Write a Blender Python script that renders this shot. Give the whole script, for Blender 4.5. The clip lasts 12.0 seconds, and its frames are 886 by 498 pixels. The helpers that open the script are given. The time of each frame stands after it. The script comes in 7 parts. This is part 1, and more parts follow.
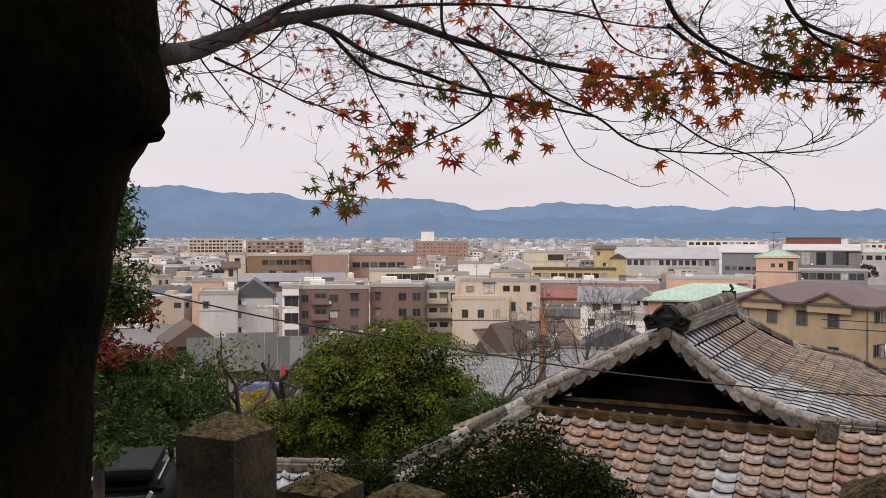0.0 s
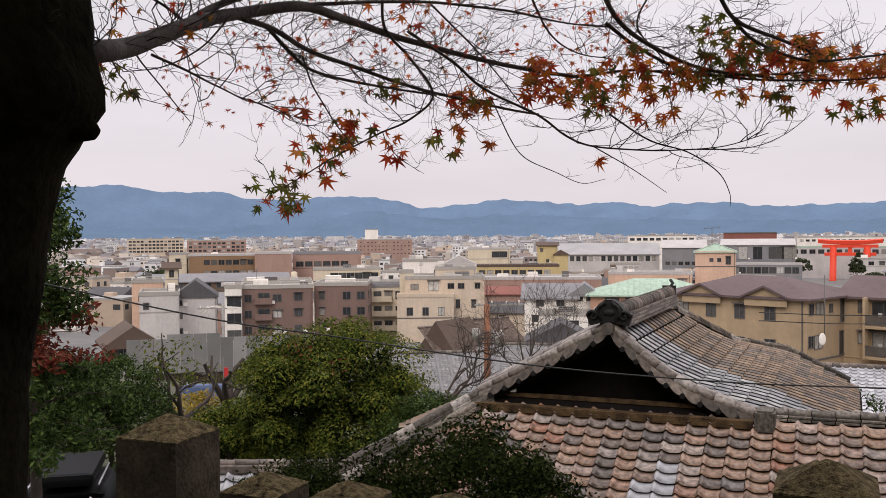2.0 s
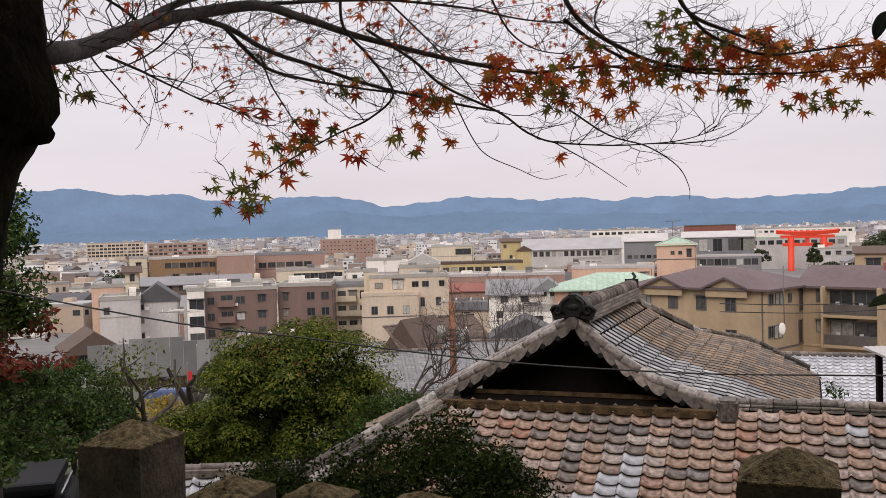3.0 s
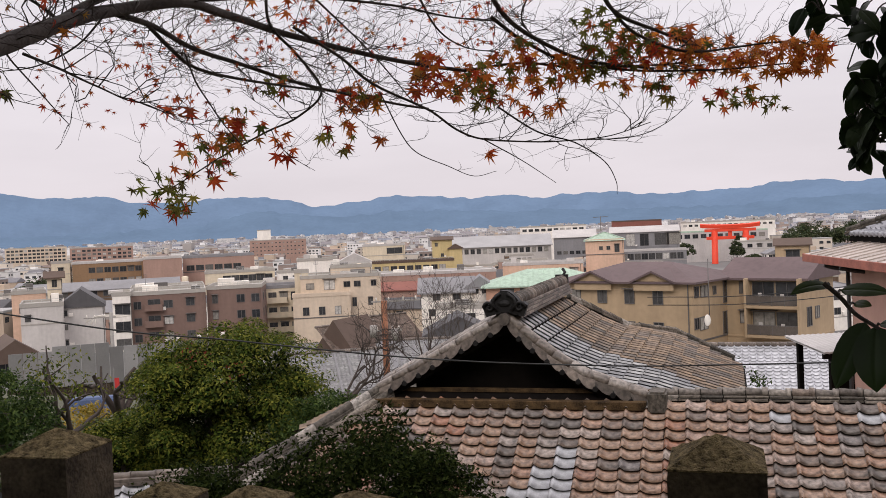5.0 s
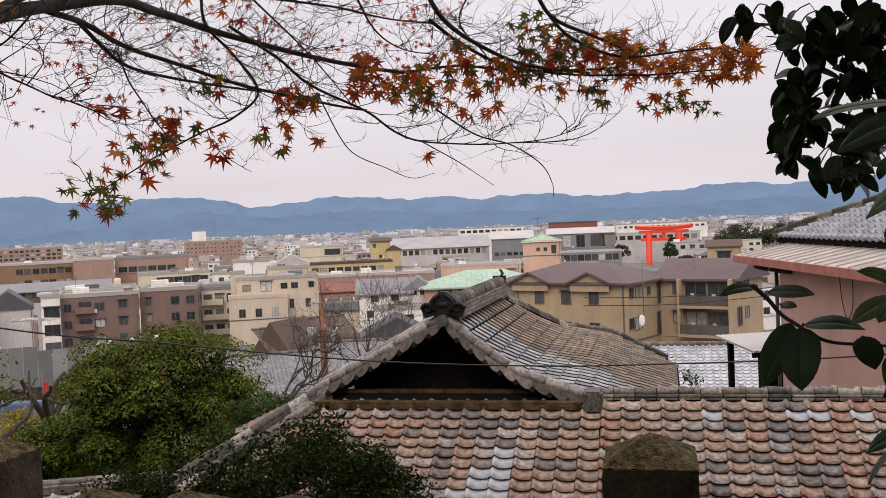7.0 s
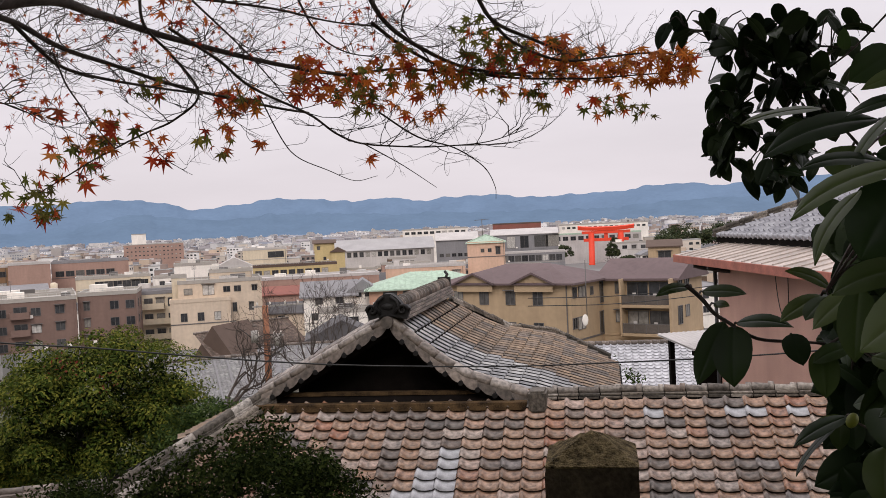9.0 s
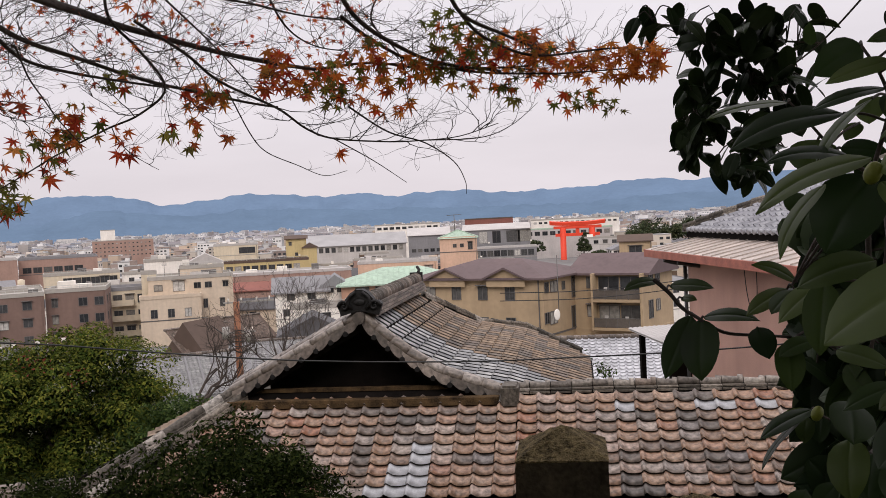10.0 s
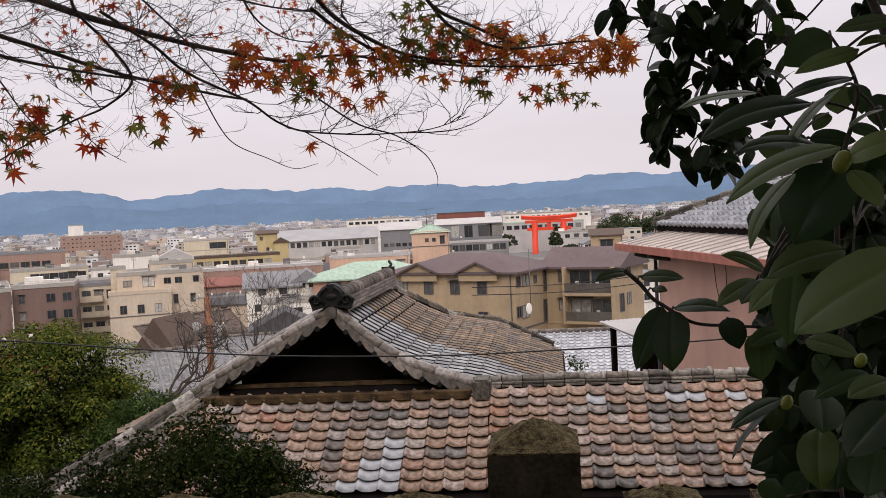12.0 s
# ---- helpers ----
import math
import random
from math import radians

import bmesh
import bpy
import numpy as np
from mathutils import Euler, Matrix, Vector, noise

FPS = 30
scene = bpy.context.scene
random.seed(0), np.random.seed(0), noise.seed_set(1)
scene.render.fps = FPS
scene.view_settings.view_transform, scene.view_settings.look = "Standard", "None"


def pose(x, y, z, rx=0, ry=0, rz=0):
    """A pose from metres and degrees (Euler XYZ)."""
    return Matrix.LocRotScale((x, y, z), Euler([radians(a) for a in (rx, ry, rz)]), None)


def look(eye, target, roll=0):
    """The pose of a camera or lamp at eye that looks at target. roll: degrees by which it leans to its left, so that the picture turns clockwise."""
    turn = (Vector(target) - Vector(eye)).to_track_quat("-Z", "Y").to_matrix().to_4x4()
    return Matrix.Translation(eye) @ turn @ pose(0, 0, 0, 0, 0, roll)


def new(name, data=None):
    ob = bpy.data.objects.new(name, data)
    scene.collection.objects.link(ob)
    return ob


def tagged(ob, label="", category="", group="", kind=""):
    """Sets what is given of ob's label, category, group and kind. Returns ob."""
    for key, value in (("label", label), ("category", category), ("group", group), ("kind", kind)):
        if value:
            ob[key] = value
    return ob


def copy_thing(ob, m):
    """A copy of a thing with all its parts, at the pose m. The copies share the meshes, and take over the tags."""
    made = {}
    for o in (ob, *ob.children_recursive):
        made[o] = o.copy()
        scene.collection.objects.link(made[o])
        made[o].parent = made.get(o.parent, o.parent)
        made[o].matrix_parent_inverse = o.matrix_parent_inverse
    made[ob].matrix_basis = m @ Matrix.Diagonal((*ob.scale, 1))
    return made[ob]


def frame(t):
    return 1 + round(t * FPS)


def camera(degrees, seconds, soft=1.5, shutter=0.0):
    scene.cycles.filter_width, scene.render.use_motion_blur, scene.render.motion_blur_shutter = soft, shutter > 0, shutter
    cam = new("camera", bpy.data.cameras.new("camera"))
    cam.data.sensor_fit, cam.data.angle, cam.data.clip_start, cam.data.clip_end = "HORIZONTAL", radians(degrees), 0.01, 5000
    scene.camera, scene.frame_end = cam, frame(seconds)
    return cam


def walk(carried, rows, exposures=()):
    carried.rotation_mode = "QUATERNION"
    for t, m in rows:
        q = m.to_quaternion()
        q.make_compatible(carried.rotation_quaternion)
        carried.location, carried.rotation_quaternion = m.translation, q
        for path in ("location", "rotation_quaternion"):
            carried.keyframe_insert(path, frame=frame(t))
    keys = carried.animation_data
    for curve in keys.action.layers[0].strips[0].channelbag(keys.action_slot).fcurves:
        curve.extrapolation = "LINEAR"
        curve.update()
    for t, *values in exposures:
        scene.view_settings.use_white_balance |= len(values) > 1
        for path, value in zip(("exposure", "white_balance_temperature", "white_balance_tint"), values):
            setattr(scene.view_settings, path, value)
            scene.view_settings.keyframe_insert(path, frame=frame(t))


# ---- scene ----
cam = camera(51.0, 12.0, 0.8)
PATH = [
    (0, (0.014, 0.055, 1.599), (0.014, 2.055, 1.567), 0),
    (0.5, (0.016, 0.054, 1.598), (0.029, 2.054, 1.565), -0),
    (1, (0.015, 0.053, 1.597), (0.046, 2.052, 1.567), -0),
    (1.5, (0.017, 0.051, 1.597), (0.105, 2.049, 1.573), -0.2),
    (2, (0.017, 0.052, 1.598), (0.137, 2.048, 1.561), -0.5),
    (2.5, (0.017, 0.053, 1.599), (0.176, 2.046, 1.56), -1.1),
    (3, (0.018, 0.053, 1.598), (0.216, 2.043, 1.555), -1.6),
    (5, (0.017, 0.055, 1.595), (0.361, 2.024, 1.544), -2.5),
    (5.5, (0.017, 0.053, 1.595), (0.395, 2.016, 1.544), -2.5),
    (6, (0.018, 0.052, 1.597), (0.429, 2.008, 1.544), -2.4),
    (6.5, (0.017, 0.051, 1.596), (0.46, 2.001, 1.543), -2.3),
    (7, (0.017, 0.051, 1.597), (0.491, 1.993, 1.543), -2.4),
    (9, (0.017, 0.038, 1.599), (0.606, 1.949, 1.543), -2.7),
    (9.5, (0.022, 0.04, 1.598), (0.639, 1.941, 1.537), -2.6),
    (10, (0.025, 0.044, 1.598), (0.67, 1.936, 1.529), -2.8),
    (10.5, (0.028, 0.046, 1.596), (0.699, 1.929, 1.52), -2.8),
    (11, (0.03, 0.048, 1.595), (0.724, 1.922, 1.513), -3),
    (11.5, (0.031, 0.048, 1.596), (0.736, 1.918, 1.513), -2.9),
    (12, (0.029, 0.051, 1.594), (0.73, 1.923, 1.51), -2.9),
]
walk(cam, [(t, look(eye, target, roll)) for t, eye, target, roll in PATH], [(0.0, 0.0, 6650, 14.0), (12.0, 0.0, 6650, 14.0)])

# ---- world and light: an even overcast sky, brighter overhead than at the horizon ----
world = bpy.data.worlds.new("world")
scene.world = world
world.use_nodes = True
wn, wl = world.node_tree.nodes, world.node_tree.links
wn.clear()
w_out = wn.new("ShaderNodeOutputWorld")
w_bg = wn.new("ShaderNodeBackground")
w_sky = wn.new("ShaderNodeTexSky")
w_sky.sky_type, w_sky.sun_disc = "NISHITA", False
w_sky.sun_elevation, w_sky.sun_rotation = radians(38), radians(200)
w_sky.air_density, w_sky.dust_density = 1.0, 4.0
w_coord = wn.new("ShaderNodeTexCoord")
w_sep = wn.new("ShaderNodeSeparateXYZ")
w_ramp = wn.new("ShaderNodeValToRGB")
w_ramp.color_ramp.elements[0].position, w_ramp.color_ramp.elements[0].color = 0.0, (7.9, 7.5, 7.9, 1)
w_ramp.color_ramp.elements[1].position, w_ramp.color_ramp.elements[1].color = 1.0, (17.5, 17.3, 17.8, 1)
e = w_ramp.color_ramp.elements.new(0.22)
e.color = (8.4, 8.2, 8.7, 1)
w_map = wn.new("ShaderNodeMapping")
w_map.inputs["Scale"].default_value = (1.6, 1.6, 9.0)
w_noise = wn.new("ShaderNodeTexNoise")
w_noise.inputs["Scale"].default_value, w_noise.inputs["Detail"].default_value = 1.6, 5
w_tone = wn.new("ShaderNodeMapRange")
w_tone.inputs[1].default_value, w_tone.inputs[2].default_value, w_tone.inputs[3].default_value, w_tone.inputs[4].default_value = 0.3, 0.7, 0.93, 1.05
w_mul = wn.new("ShaderNodeMixRGB")
w_mul.blend_type, w_mul.inputs[0].default_value = "MULTIPLY", 1.0
w_mix = wn.new("ShaderNodeMixRGB")
w_mix.inputs[0].default_value = 0.95
wl.new(w_coord.outputs["Generated"], w_sep.inputs[0])
wl.new(w_sep.outputs["Z"], w_ramp.inputs[0])
wl.new(w_coord.outputs["Generated"], w_map.inputs[0])
wl.new(w_map.outputs[0], w_noise.inputs["Vector"])
wl.new(w_noise.outputs["Fac"], w_tone.inputs[0])
wl.new(w_ramp.outputs[0], w_mul.inputs[1])
wl.new(w_tone.outputs[0], w_mul.inputs[2])
wl.new(w_sky.outputs[0], w_mix.inputs[1])
wl.new(w_mul.outputs[0], w_mix.inputs[2])
wl.new(w_mix.outputs[0], w_bg.inputs[0])
w_bg.inputs[1].default_value = 0.1
wl.new(w_bg.outputs[0], w_out.inputs[0])

sun = new("sun", bpy.data.lights.new("sun", "SUN"))
sun.data.energy, sun.data.angle, sun.data.color = 0.9, radians(25), (1.0, 0.96, 0.9)
sun.matrix_world = look((0, 0, 0), (-math.sin(radians(200)) * math.cos(radians(38)), -math.cos(radians(200)) * math.cos(radians(38)), -math.sin(radians(38))))


# ---- materials ----
def mat(name, col, rough=0.8, scale=6.0, amount=0.25, fine=40.0, bump=0.15, col2=None, vary="", metal=0.0, spec=0.5, stain=0.0):
    """A surface with broad and fine variation; vary: 'object' or 'island' shifts single pieces."""
    m = bpy.data.materials.new(name)
    m.use_nodes = True
    n, l = m.node_tree.nodes, m.node_tree.links
    b = n["Principled BSDF"]
    b.inputs["Roughness"].default_value, b.inputs["Metallic"].default_value = rough, metal
    b.inputs["Specular IOR Level"].default_value = spec
    co = n.new("ShaderNodeTexCoord")
    big, small = n.new("ShaderNodeTexNoise"), n.new("ShaderNodeTexNoise")
    big.inputs["Scale"].default_value, big.inputs["Detail"].default_value = scale, 4
    small.inputs["Scale"].default_value, small.inputs["Detail"].default_value = fine, 3
    for t in (big, small):
        l.new(co.outputs["Object"], t.inputs["Vector"])
    add = n.new("ShaderNodeMath")
    add.operation = "MULTIPLY_ADD"
    l.new(small.outputs["Fac"], add.inputs[0])
    add.inputs[1].default_value = 0.5
    l.new(big.outputs["Fac"], add.inputs[2])
    rng = n.new("ShaderNodeMapRange")
    rng.inputs[1].default_value, rng.inputs[2].default_value = 0.5, 1.0
    l.new(add.outputs[0], rng.inputs[0])
    mix = n.new("ShaderNodeMixRGB")
    lo = tuple(c * (1 - amount) for c in col)
    hi = tuple(min(1, c * (1 + amount)) for c in (col2 or col))
    mix.inputs[1].default_value, mix.inputs[2].default_value = (*lo, 1), (*hi, 1)
    l.new(rng.outputs[0], mix.inputs[0])
    last = mix.outputs[0]
    if vary:
        src = n.new("ShaderNodeObjectInfo" if vary == "object" else "ShaderNodeNewGeometry")
        rnd = src.outputs["Random" if vary == "object" else "Random Per Island"]
        hsv = n.new("ShaderNodeHueSaturation")
        vr = n.new("ShaderNodeMapRange")
        vr.inputs[3].default_value, vr.inputs[4].default_value = 0.72, 1.25
        l.new(rnd, vr.inputs[0])
        l.new(vr.outputs[0], hsv.inputs["Value"])
        l.new(last, hsv.inputs["Color"])
        last = hsv.outputs[0]
    if stain:
        st = n.new("ShaderNodeMapping")
        st.inputs["Scale"].default_value = (1.0, 1.0, 0.12)
        sn = n.new("ShaderNodeTexNoise")
        sn.inputs["Scale"].default_value, sn.inputs["Detail"].default_value = 1.4, 6
        l.new(co.outputs["Object"], st.inputs[0])
        l.new(st.outputs[0], sn.inputs["Vector"])
        sr = n.new("ShaderNodeMapRange")
        sr.inputs[1].default_value, sr.inputs[2].default_value, sr.inputs[3].default_value, sr.inputs[4].default_value = 0.45, 0.75, 1.0, 1 - stain
        l.new(sn.outputs["Fac"], sr.inputs[0])
        sm = n.new("ShaderNodeMixRGB")
        sm.blend_type, sm.inputs[0].default_value = "MULTIPLY", 1.0
        l.new(last, sm.inputs[1])
        l.new(sr.outputs[0], sm.inputs[2])
        last = sm.outputs[0]
    l.new(last, b.inputs["Base Color"])
    if bump:
        bp = n.new("ShaderNodeBump")
        bp.inputs["Strength"].default_value = bump
        bp.inputs["Distance"].default_value = 0.02
        l.new(add.outputs[0], bp.inputs["Height"])
        l.new(bp.outputs[0], b.inputs["Normal"])
    return m


def ramp_mat(name, stops, rough=0.6, vary="object", scale=30.0, bump=0.1, trans=0.0, spec=0.5, mottle=0.35):
    """Pieces whose colour is drawn from a ramp, one colour a piece, with mottling."""
    m = bpy.data.materials.new(name)
    m.use_nodes = True
    n, l = m.node_tree.nodes, m.node_tree.links
    b = n["Principled BSDF"]
    b.inputs["Roughness"].default_value = rough
    b.inputs["Specular IOR Level"].default_value = spec
    src = n.new("ShaderNodeObjectInfo" if vary == "object" else "ShaderNodeNewGeometry")
    ramp = n.new("ShaderNodeValToRGB")
    ramp.color_ramp.interpolation = "LINEAR"
    els = ramp.color_ramp.elements
    while len(els) < len(stops):
        els.new(0.5)
    for el, (p, c) in zip(els, sorted(stops)):
        el.position, el.color = p, (*c, 1)
    l.new(src.outputs["Random" if vary == "object" else "Random Per Island"], ramp.inputs[0])
    co = n.new("ShaderNodeNewGeometry")
    no = n.new("ShaderNodeTexNoise")
    no.inputs["Scale"].default_value, no.inputs["Detail"].default_value = scale, 6
    l.new(co.outputs["Position"], no.inputs["Vector"])
    mr = n.new("ShaderNodeMapRange")
    mr.inputs[1].default_value, mr.inputs[2].default_value, mr.inputs[3].default_value, mr.inputs[4].default_value = 0.3, 0.7, 1 - mottle, 1 + mottle
    l.new(no.outputs["Fac"], mr.inputs[0])
    mx = n.new("ShaderNodeMixRGB")
    mx.blend_type, mx.inputs[0].default_value = "MULTIPLY", 1.0
    l.new(ramp.outputs[0], mx.inputs[1])
    l.new(mr.outputs[0], mx.inputs[2])
    l.new(mx.outputs[0], b.inputs["Base Color"])
    if trans:
        tr = n.new("ShaderNodeBsdfTranslucent")
        ms = n.new("ShaderNodeMixShader")
        ms.inputs[0].default_value = trans
        l.new(mx.outputs[0], tr.inputs[0])
        l.new(b.outputs[0], ms.inputs[1])
        l.new(tr.outputs[0], ms.inputs[2])
        l.new(ms.outputs[0], n["Material Output"].inputs["Surface"])
    if bump:
        bp = n.new("ShaderNodeBump")
        bp.inputs["Strength"].default_value, bp.inputs["Distance"].default_value = bump, 0.01
        l.new(no.outputs["Fac"], bp.inputs["Height"])
        l.new(bp.outputs[0], b.inputs["Normal"])
    return m


M_EARTH = mat("earth", (0.09, 0.075, 0.05), 0.95, 0.7, 0.4, 9, 0.5, (0.07, 0.08, 0.04))
M_CITYGROUND = mat("city_ground", (0.16, 0.155, 0.15), 0.9, 0.02, 0.3, 0.3, 0)
M_STONE = mat("lichen_granite", (0.05, 0.038, 0.028), 0.95, 9, 0.5, 90, 0.6, (0.085, 0.066, 0.046), spec=0.2, stain=0.45)
M_MOSS = mat("mossy_stone_top", (0.05, 0.034, 0.016), 0.98, 55, 0.7, 240, 1.0, (0.19, 0.145, 0.075), spec=0.12)
# Bark coloured far below its own tone; the shade on the trunk is included.
M_BARK = mat("shade_darkened_bark", (0.004, 0.003, 0.002), 0.98, 5, 0.5, 45, 1.0, (0.012, 0.010, 0.005), spec=0.03)
M_TWIG = mat("grey_brown_twig", (0.05, 0.036, 0.033), 0.85, 12, 0.35, 80, 0.4, (0.085, 0.066, 0.06))
M_BAREWOOD = mat("bare_wood", (0.06, 0.045, 0.038), 0.9, 6, 0.3, 50, 0.3)
M_TILE = ramp_mat("weathered_clay_tile", [(0.0, (0.0891, 0.0759, 0.0689)), (0.2, (0.167, 0.122, 0.0984)), (0.4, (0.261, 0.156, 0.103)), (0.58, (0.314, 0.207, 0.148)), (0.74, (0.261, 0.116, 0.0689)), (0.88, (0.366, 0.293, 0.251)), (1.0, (0.147, 0.127, 0.122))], 0.3, "object", 16, 0.4, 0, 0.55, 0.6)
# Paints the shadow line that lies under each tile's lower edge.
M_TILE_EDGE = mat("shadow_tile_edge", (0.03, 0.024, 0.02), 0.8, 20, 0.5, 90, 0.2, spec=0.2)
M_TILE_ISL = ramp_mat("weathered_clay_tiles", [(0.0, (0.11, 0.095, 0.085)), (0.25, (0.18, 0.135, 0.1)), (0.5, (0.22, 0.15, 0.1)), (0.75, (0.26, 0.185, 0.125)), (1.0, (0.16, 0.125, 0.105))], 0.5, "island", 9, 0.25, 0, 0.5, 0.4)
M_TILE_GREY = ramp_mat("silver_grey_tile", [(0.0, (0.17, 0.17, 0.18)), (0.5, (0.25, 0.25, 0.26)), (1.0, (0.36, 0.355, 0.35))], 0.27, "island", 9, 0.2, 0, 0.7, 0.35)
M_TILE_PALE = mat("pale_new_tile", (0.4, 0.4, 0.42), 0.35, 8, 0.25, 50, 0.1)
M_RIDGE = ramp_mat("grey_ridge_tile", [(0.0, (0.0874, 0.0731, 0.0632)), (0.5, (0.166, 0.134, 0.115)), (1.0, (0.285, 0.235, 0.201))], 0.5, "object", 16, 0.35, 0, 0.5, 0.45)
M_WINGRIDGE = ramp_mat("lichened_ridge_tile", [(0.0, (0.05, 0.045, 0.038)), (0.4, (0.1, 0.085, 0.07)), (0.8, (0.2, 0.17, 0.14)), (1.0, (0.34, 0.31, 0.28))], 0.7, "object", 22, 0.5, 0, 0.3, 0.6)
M_WINGCAP = ramp_mat("pale_lichened_cap_tile", [(0.0, (0.13, 0.11, 0.095)), (0.4, (0.24, 0.21, 0.185)), (0.75, (0.34, 0.3, 0.26)), (1.0, (0.2, 0.15, 0.12))], 0.6, "object", 20, 0.5, 0, 0.4, 0.55)
M_VERGE = ramp_mat("silvered_verge_roll", [(0.0, (0.127, 0.102, 0.0846)), (0.5, (0.206, 0.172, 0.147)), (1.0, (0.304, 0.265, 0.236))], 0.4, "object", 18, 0.4, 0, 0.5, 0.5)
M_ONI = mat("black_ornament_tile", (0.012, 0.011, 0.011), 0.6, 12, 0.4, 70, 0.4, spec=0.3)
M_OLDWOOD = mat("weathered_timber", (0.022, 0.013, 0.007), 0.85, 6, 0.6, 50, 0.6, (0.085, 0.052, 0.024), spec=0.2)
# Near black: the shade of the gable recess is put into this colour.
M_DARKWOOD = mat("near_black_timber", (0.009, 0.007, 0.006), 0.95, 5, 0.4, 45, 0.3, spec=0.1)
M_PLASTER = mat("grey_plaster", (0.4, 0.38, 0.35), 0.9, 2, 0.2, 40, 0.2, stain=0.3)
M_GLASS = mat("window_glass", (0.045, 0.05, 0.055), 0.12, 0.5, 0.3, 4, 0, spec=0.6)
M_FRAME = mat("window_frame_metal", (0.13, 0.12, 0.115), 0.5, 3, 0.1, 30, 0)
M_DARKMETAL = mat("dark_metal", (0.05, 0.05, 0.052), 0.5, 3, 0.2, 30, 0)
M_RAIL = mat("pale_rail", (0.5, 0.5, 0.48), 0.6, 3, 0.15, 30, 0)
M_TORII = mat("vermilion_paint", (0.8, 0.06, 0.02), 0.55, 0.3, 0.12, 4, 0)
M_CABLE = mat("black_cable", (0.02, 0.02, 0.02), 0.6, 5, 0.2, 40, 0)
M_RUSTPOLE = mat("rust_red_pole", (0.28, 0.115, 0.06), 0.75, 3, 0.2, 30, 0.1)
M_CONCPOLE = mat("concrete_pole", (0.33, 0.31, 0.29), 0.85, 3, 0.2, 30, 0.1)
M_PINKWALL = mat("pink_stucco", (0.6, 0.36, 0.29), 0.9, 1.2, 0.12, 60, 0.25, stain=0.15)
M_PINKFASCIA = mat("faded_red_fascia", (0.4, 0.14, 0.1), 0.7, 4, 0.3, 30, 0.1)
M_SHEET = mat("weathered_sheet_roof", (0.46, 0.39, 0.35), 0.6, 2, 0.3, 20, 0.1, stain=0.35)


# ---- mesh helpers ----
def quad_box(bm, x0, x1, y0, y1, z0, z1, mi=0):
    v = [bm.verts.new(p) for p in ((x0, y0, z0), (x1, y0, z0), (x1, y1, z0), (x0, y1, z0), (x0, y0, z1), (x1, y0, z1), (x1, y1, z1), (x0, y1, z1))]
    for f in ((3, 2, 1, 0), (4, 5, 6, 7), (0, 1, 5, 4), (1, 2, 6, 5), (2, 3, 7, 6), (3, 0, 4, 7)):
        bm.faces.new([v[i] for i in f]).material_index = mi
    return v


def box(x0, x1, y0, y1, z0, z1, bevel=0.0):
    bm = bmesh.new()
    quad_box(bm, x0, x1, y0, y1, z0, z1)
    if bevel:
        bmesh.ops.bevel(bm, geom=bm.edges[:], offset=bevel, segments=2, affect="EDGES", profile=0.6)
    return bm


def tube(bm, pts, radii, sides=6, mi=0, cap=True):
    """A bent, tapered round bar through pts."""
    pts = [Vector(p) for p in pts]
    rings = []
    for i, p in enumerate(pts):
        d = (pts[min(i + 1, len(pts) - 1)] - pts[max(i - 1, 0)]).normalized()
        a = d.orthogonal() if i == 0 else (last - d * last.dot(d))
        a = a.normalized() if a.length > 1e-6 else d.orthogonal().normalized()
        last = a
        c = d.cross(a)
        r = radii[i] if isinstance(radii, (list, tuple)) else radii
        rings.append([bm.verts.new(p + (a * math.cos(k * math.tau / sides) + c * math.sin(k * math.tau / sides)) * r) for k in range(sides)])
    for A, B in zip(rings, rings[1:]):
        for k in range(sides):
            f = bm.faces.new((A[k], A[(k + 1) % sides], B[(k + 1) % sides], B[k]))
            f.material_index, f.smooth = mi, True
    if cap:
        bm.faces.new(rings[0][::-1]).material_index = mi
        bm.faces.new(rings[-1]).material_index = mi


def smooth_path(pts, n=6):
    """Catmull-Rom points through pts."""
    P = [Vector(p) for p in pts]
    P = [P[0] * 2 - P[1]] + P + [P[-1] * 2 - P[-2]]
    out = []
    for i in range(1, len(P) - 2):
        for k in range(n):
            t = k / n
            out.append(0.5 * ((2 * P[i]) + (P[i + 1] - P[i - 1]) * t + (2 * P[i - 1] - 5 * P[i] + 4 * P[i + 1] - P[i + 2]) * t * t + (3 * P[i] - P[i - 1] - 3 * P[i + 1] + P[i + 2]) * t ** 3))
    out.append(P[-2])
    return out


def mesh_of(bm, mats, name="mesh"):
    me = bpy.data.meshes.new(name)
    bm.normal_update()
    bm.to_mesh(me)
    bm.free()
    for m in (mats if isinstance(mats, (list, tuple)) else [mats]):
        me.materials.append(m)
    return me


def part(name, bm, material, parent, label=""):
    ob = new(name, mesh_of(bm, material, name))
    ob.parent = parent
    return tagged(ob, label) if label else ob


def piece(name, me, parent, m):
    ob = new(name, me)
    ob.parent = parent
    ob.matrix_basis = m
    return ob


def empty(name, m, label, category, group="", kind=""):
    ob = new(name)
    ob.matrix_world = m
    ob.empty_display_size = 0.2
    return tagged(ob, label, category, group, kind)


def thing(name, bm, material, m, label, category, group="", kind=""):
    ob = new(name, mesh_of(bm, material, name))
    ob.matrix_world = m
    return tagged(ob, label, category, group, kind)


# ---- ground: terrace, lower yard, slope to the city plain, added hill behind ----
FENCE_TURN = -26.5
FU = Vector((math.cos(radians(FENCE_TURN)), math.sin(radians(FENCE_TURN)), 0))
FV = Vector((-FU.y, FU.x, 0))
F0 = Vector((-0.614, 2.75, 0))


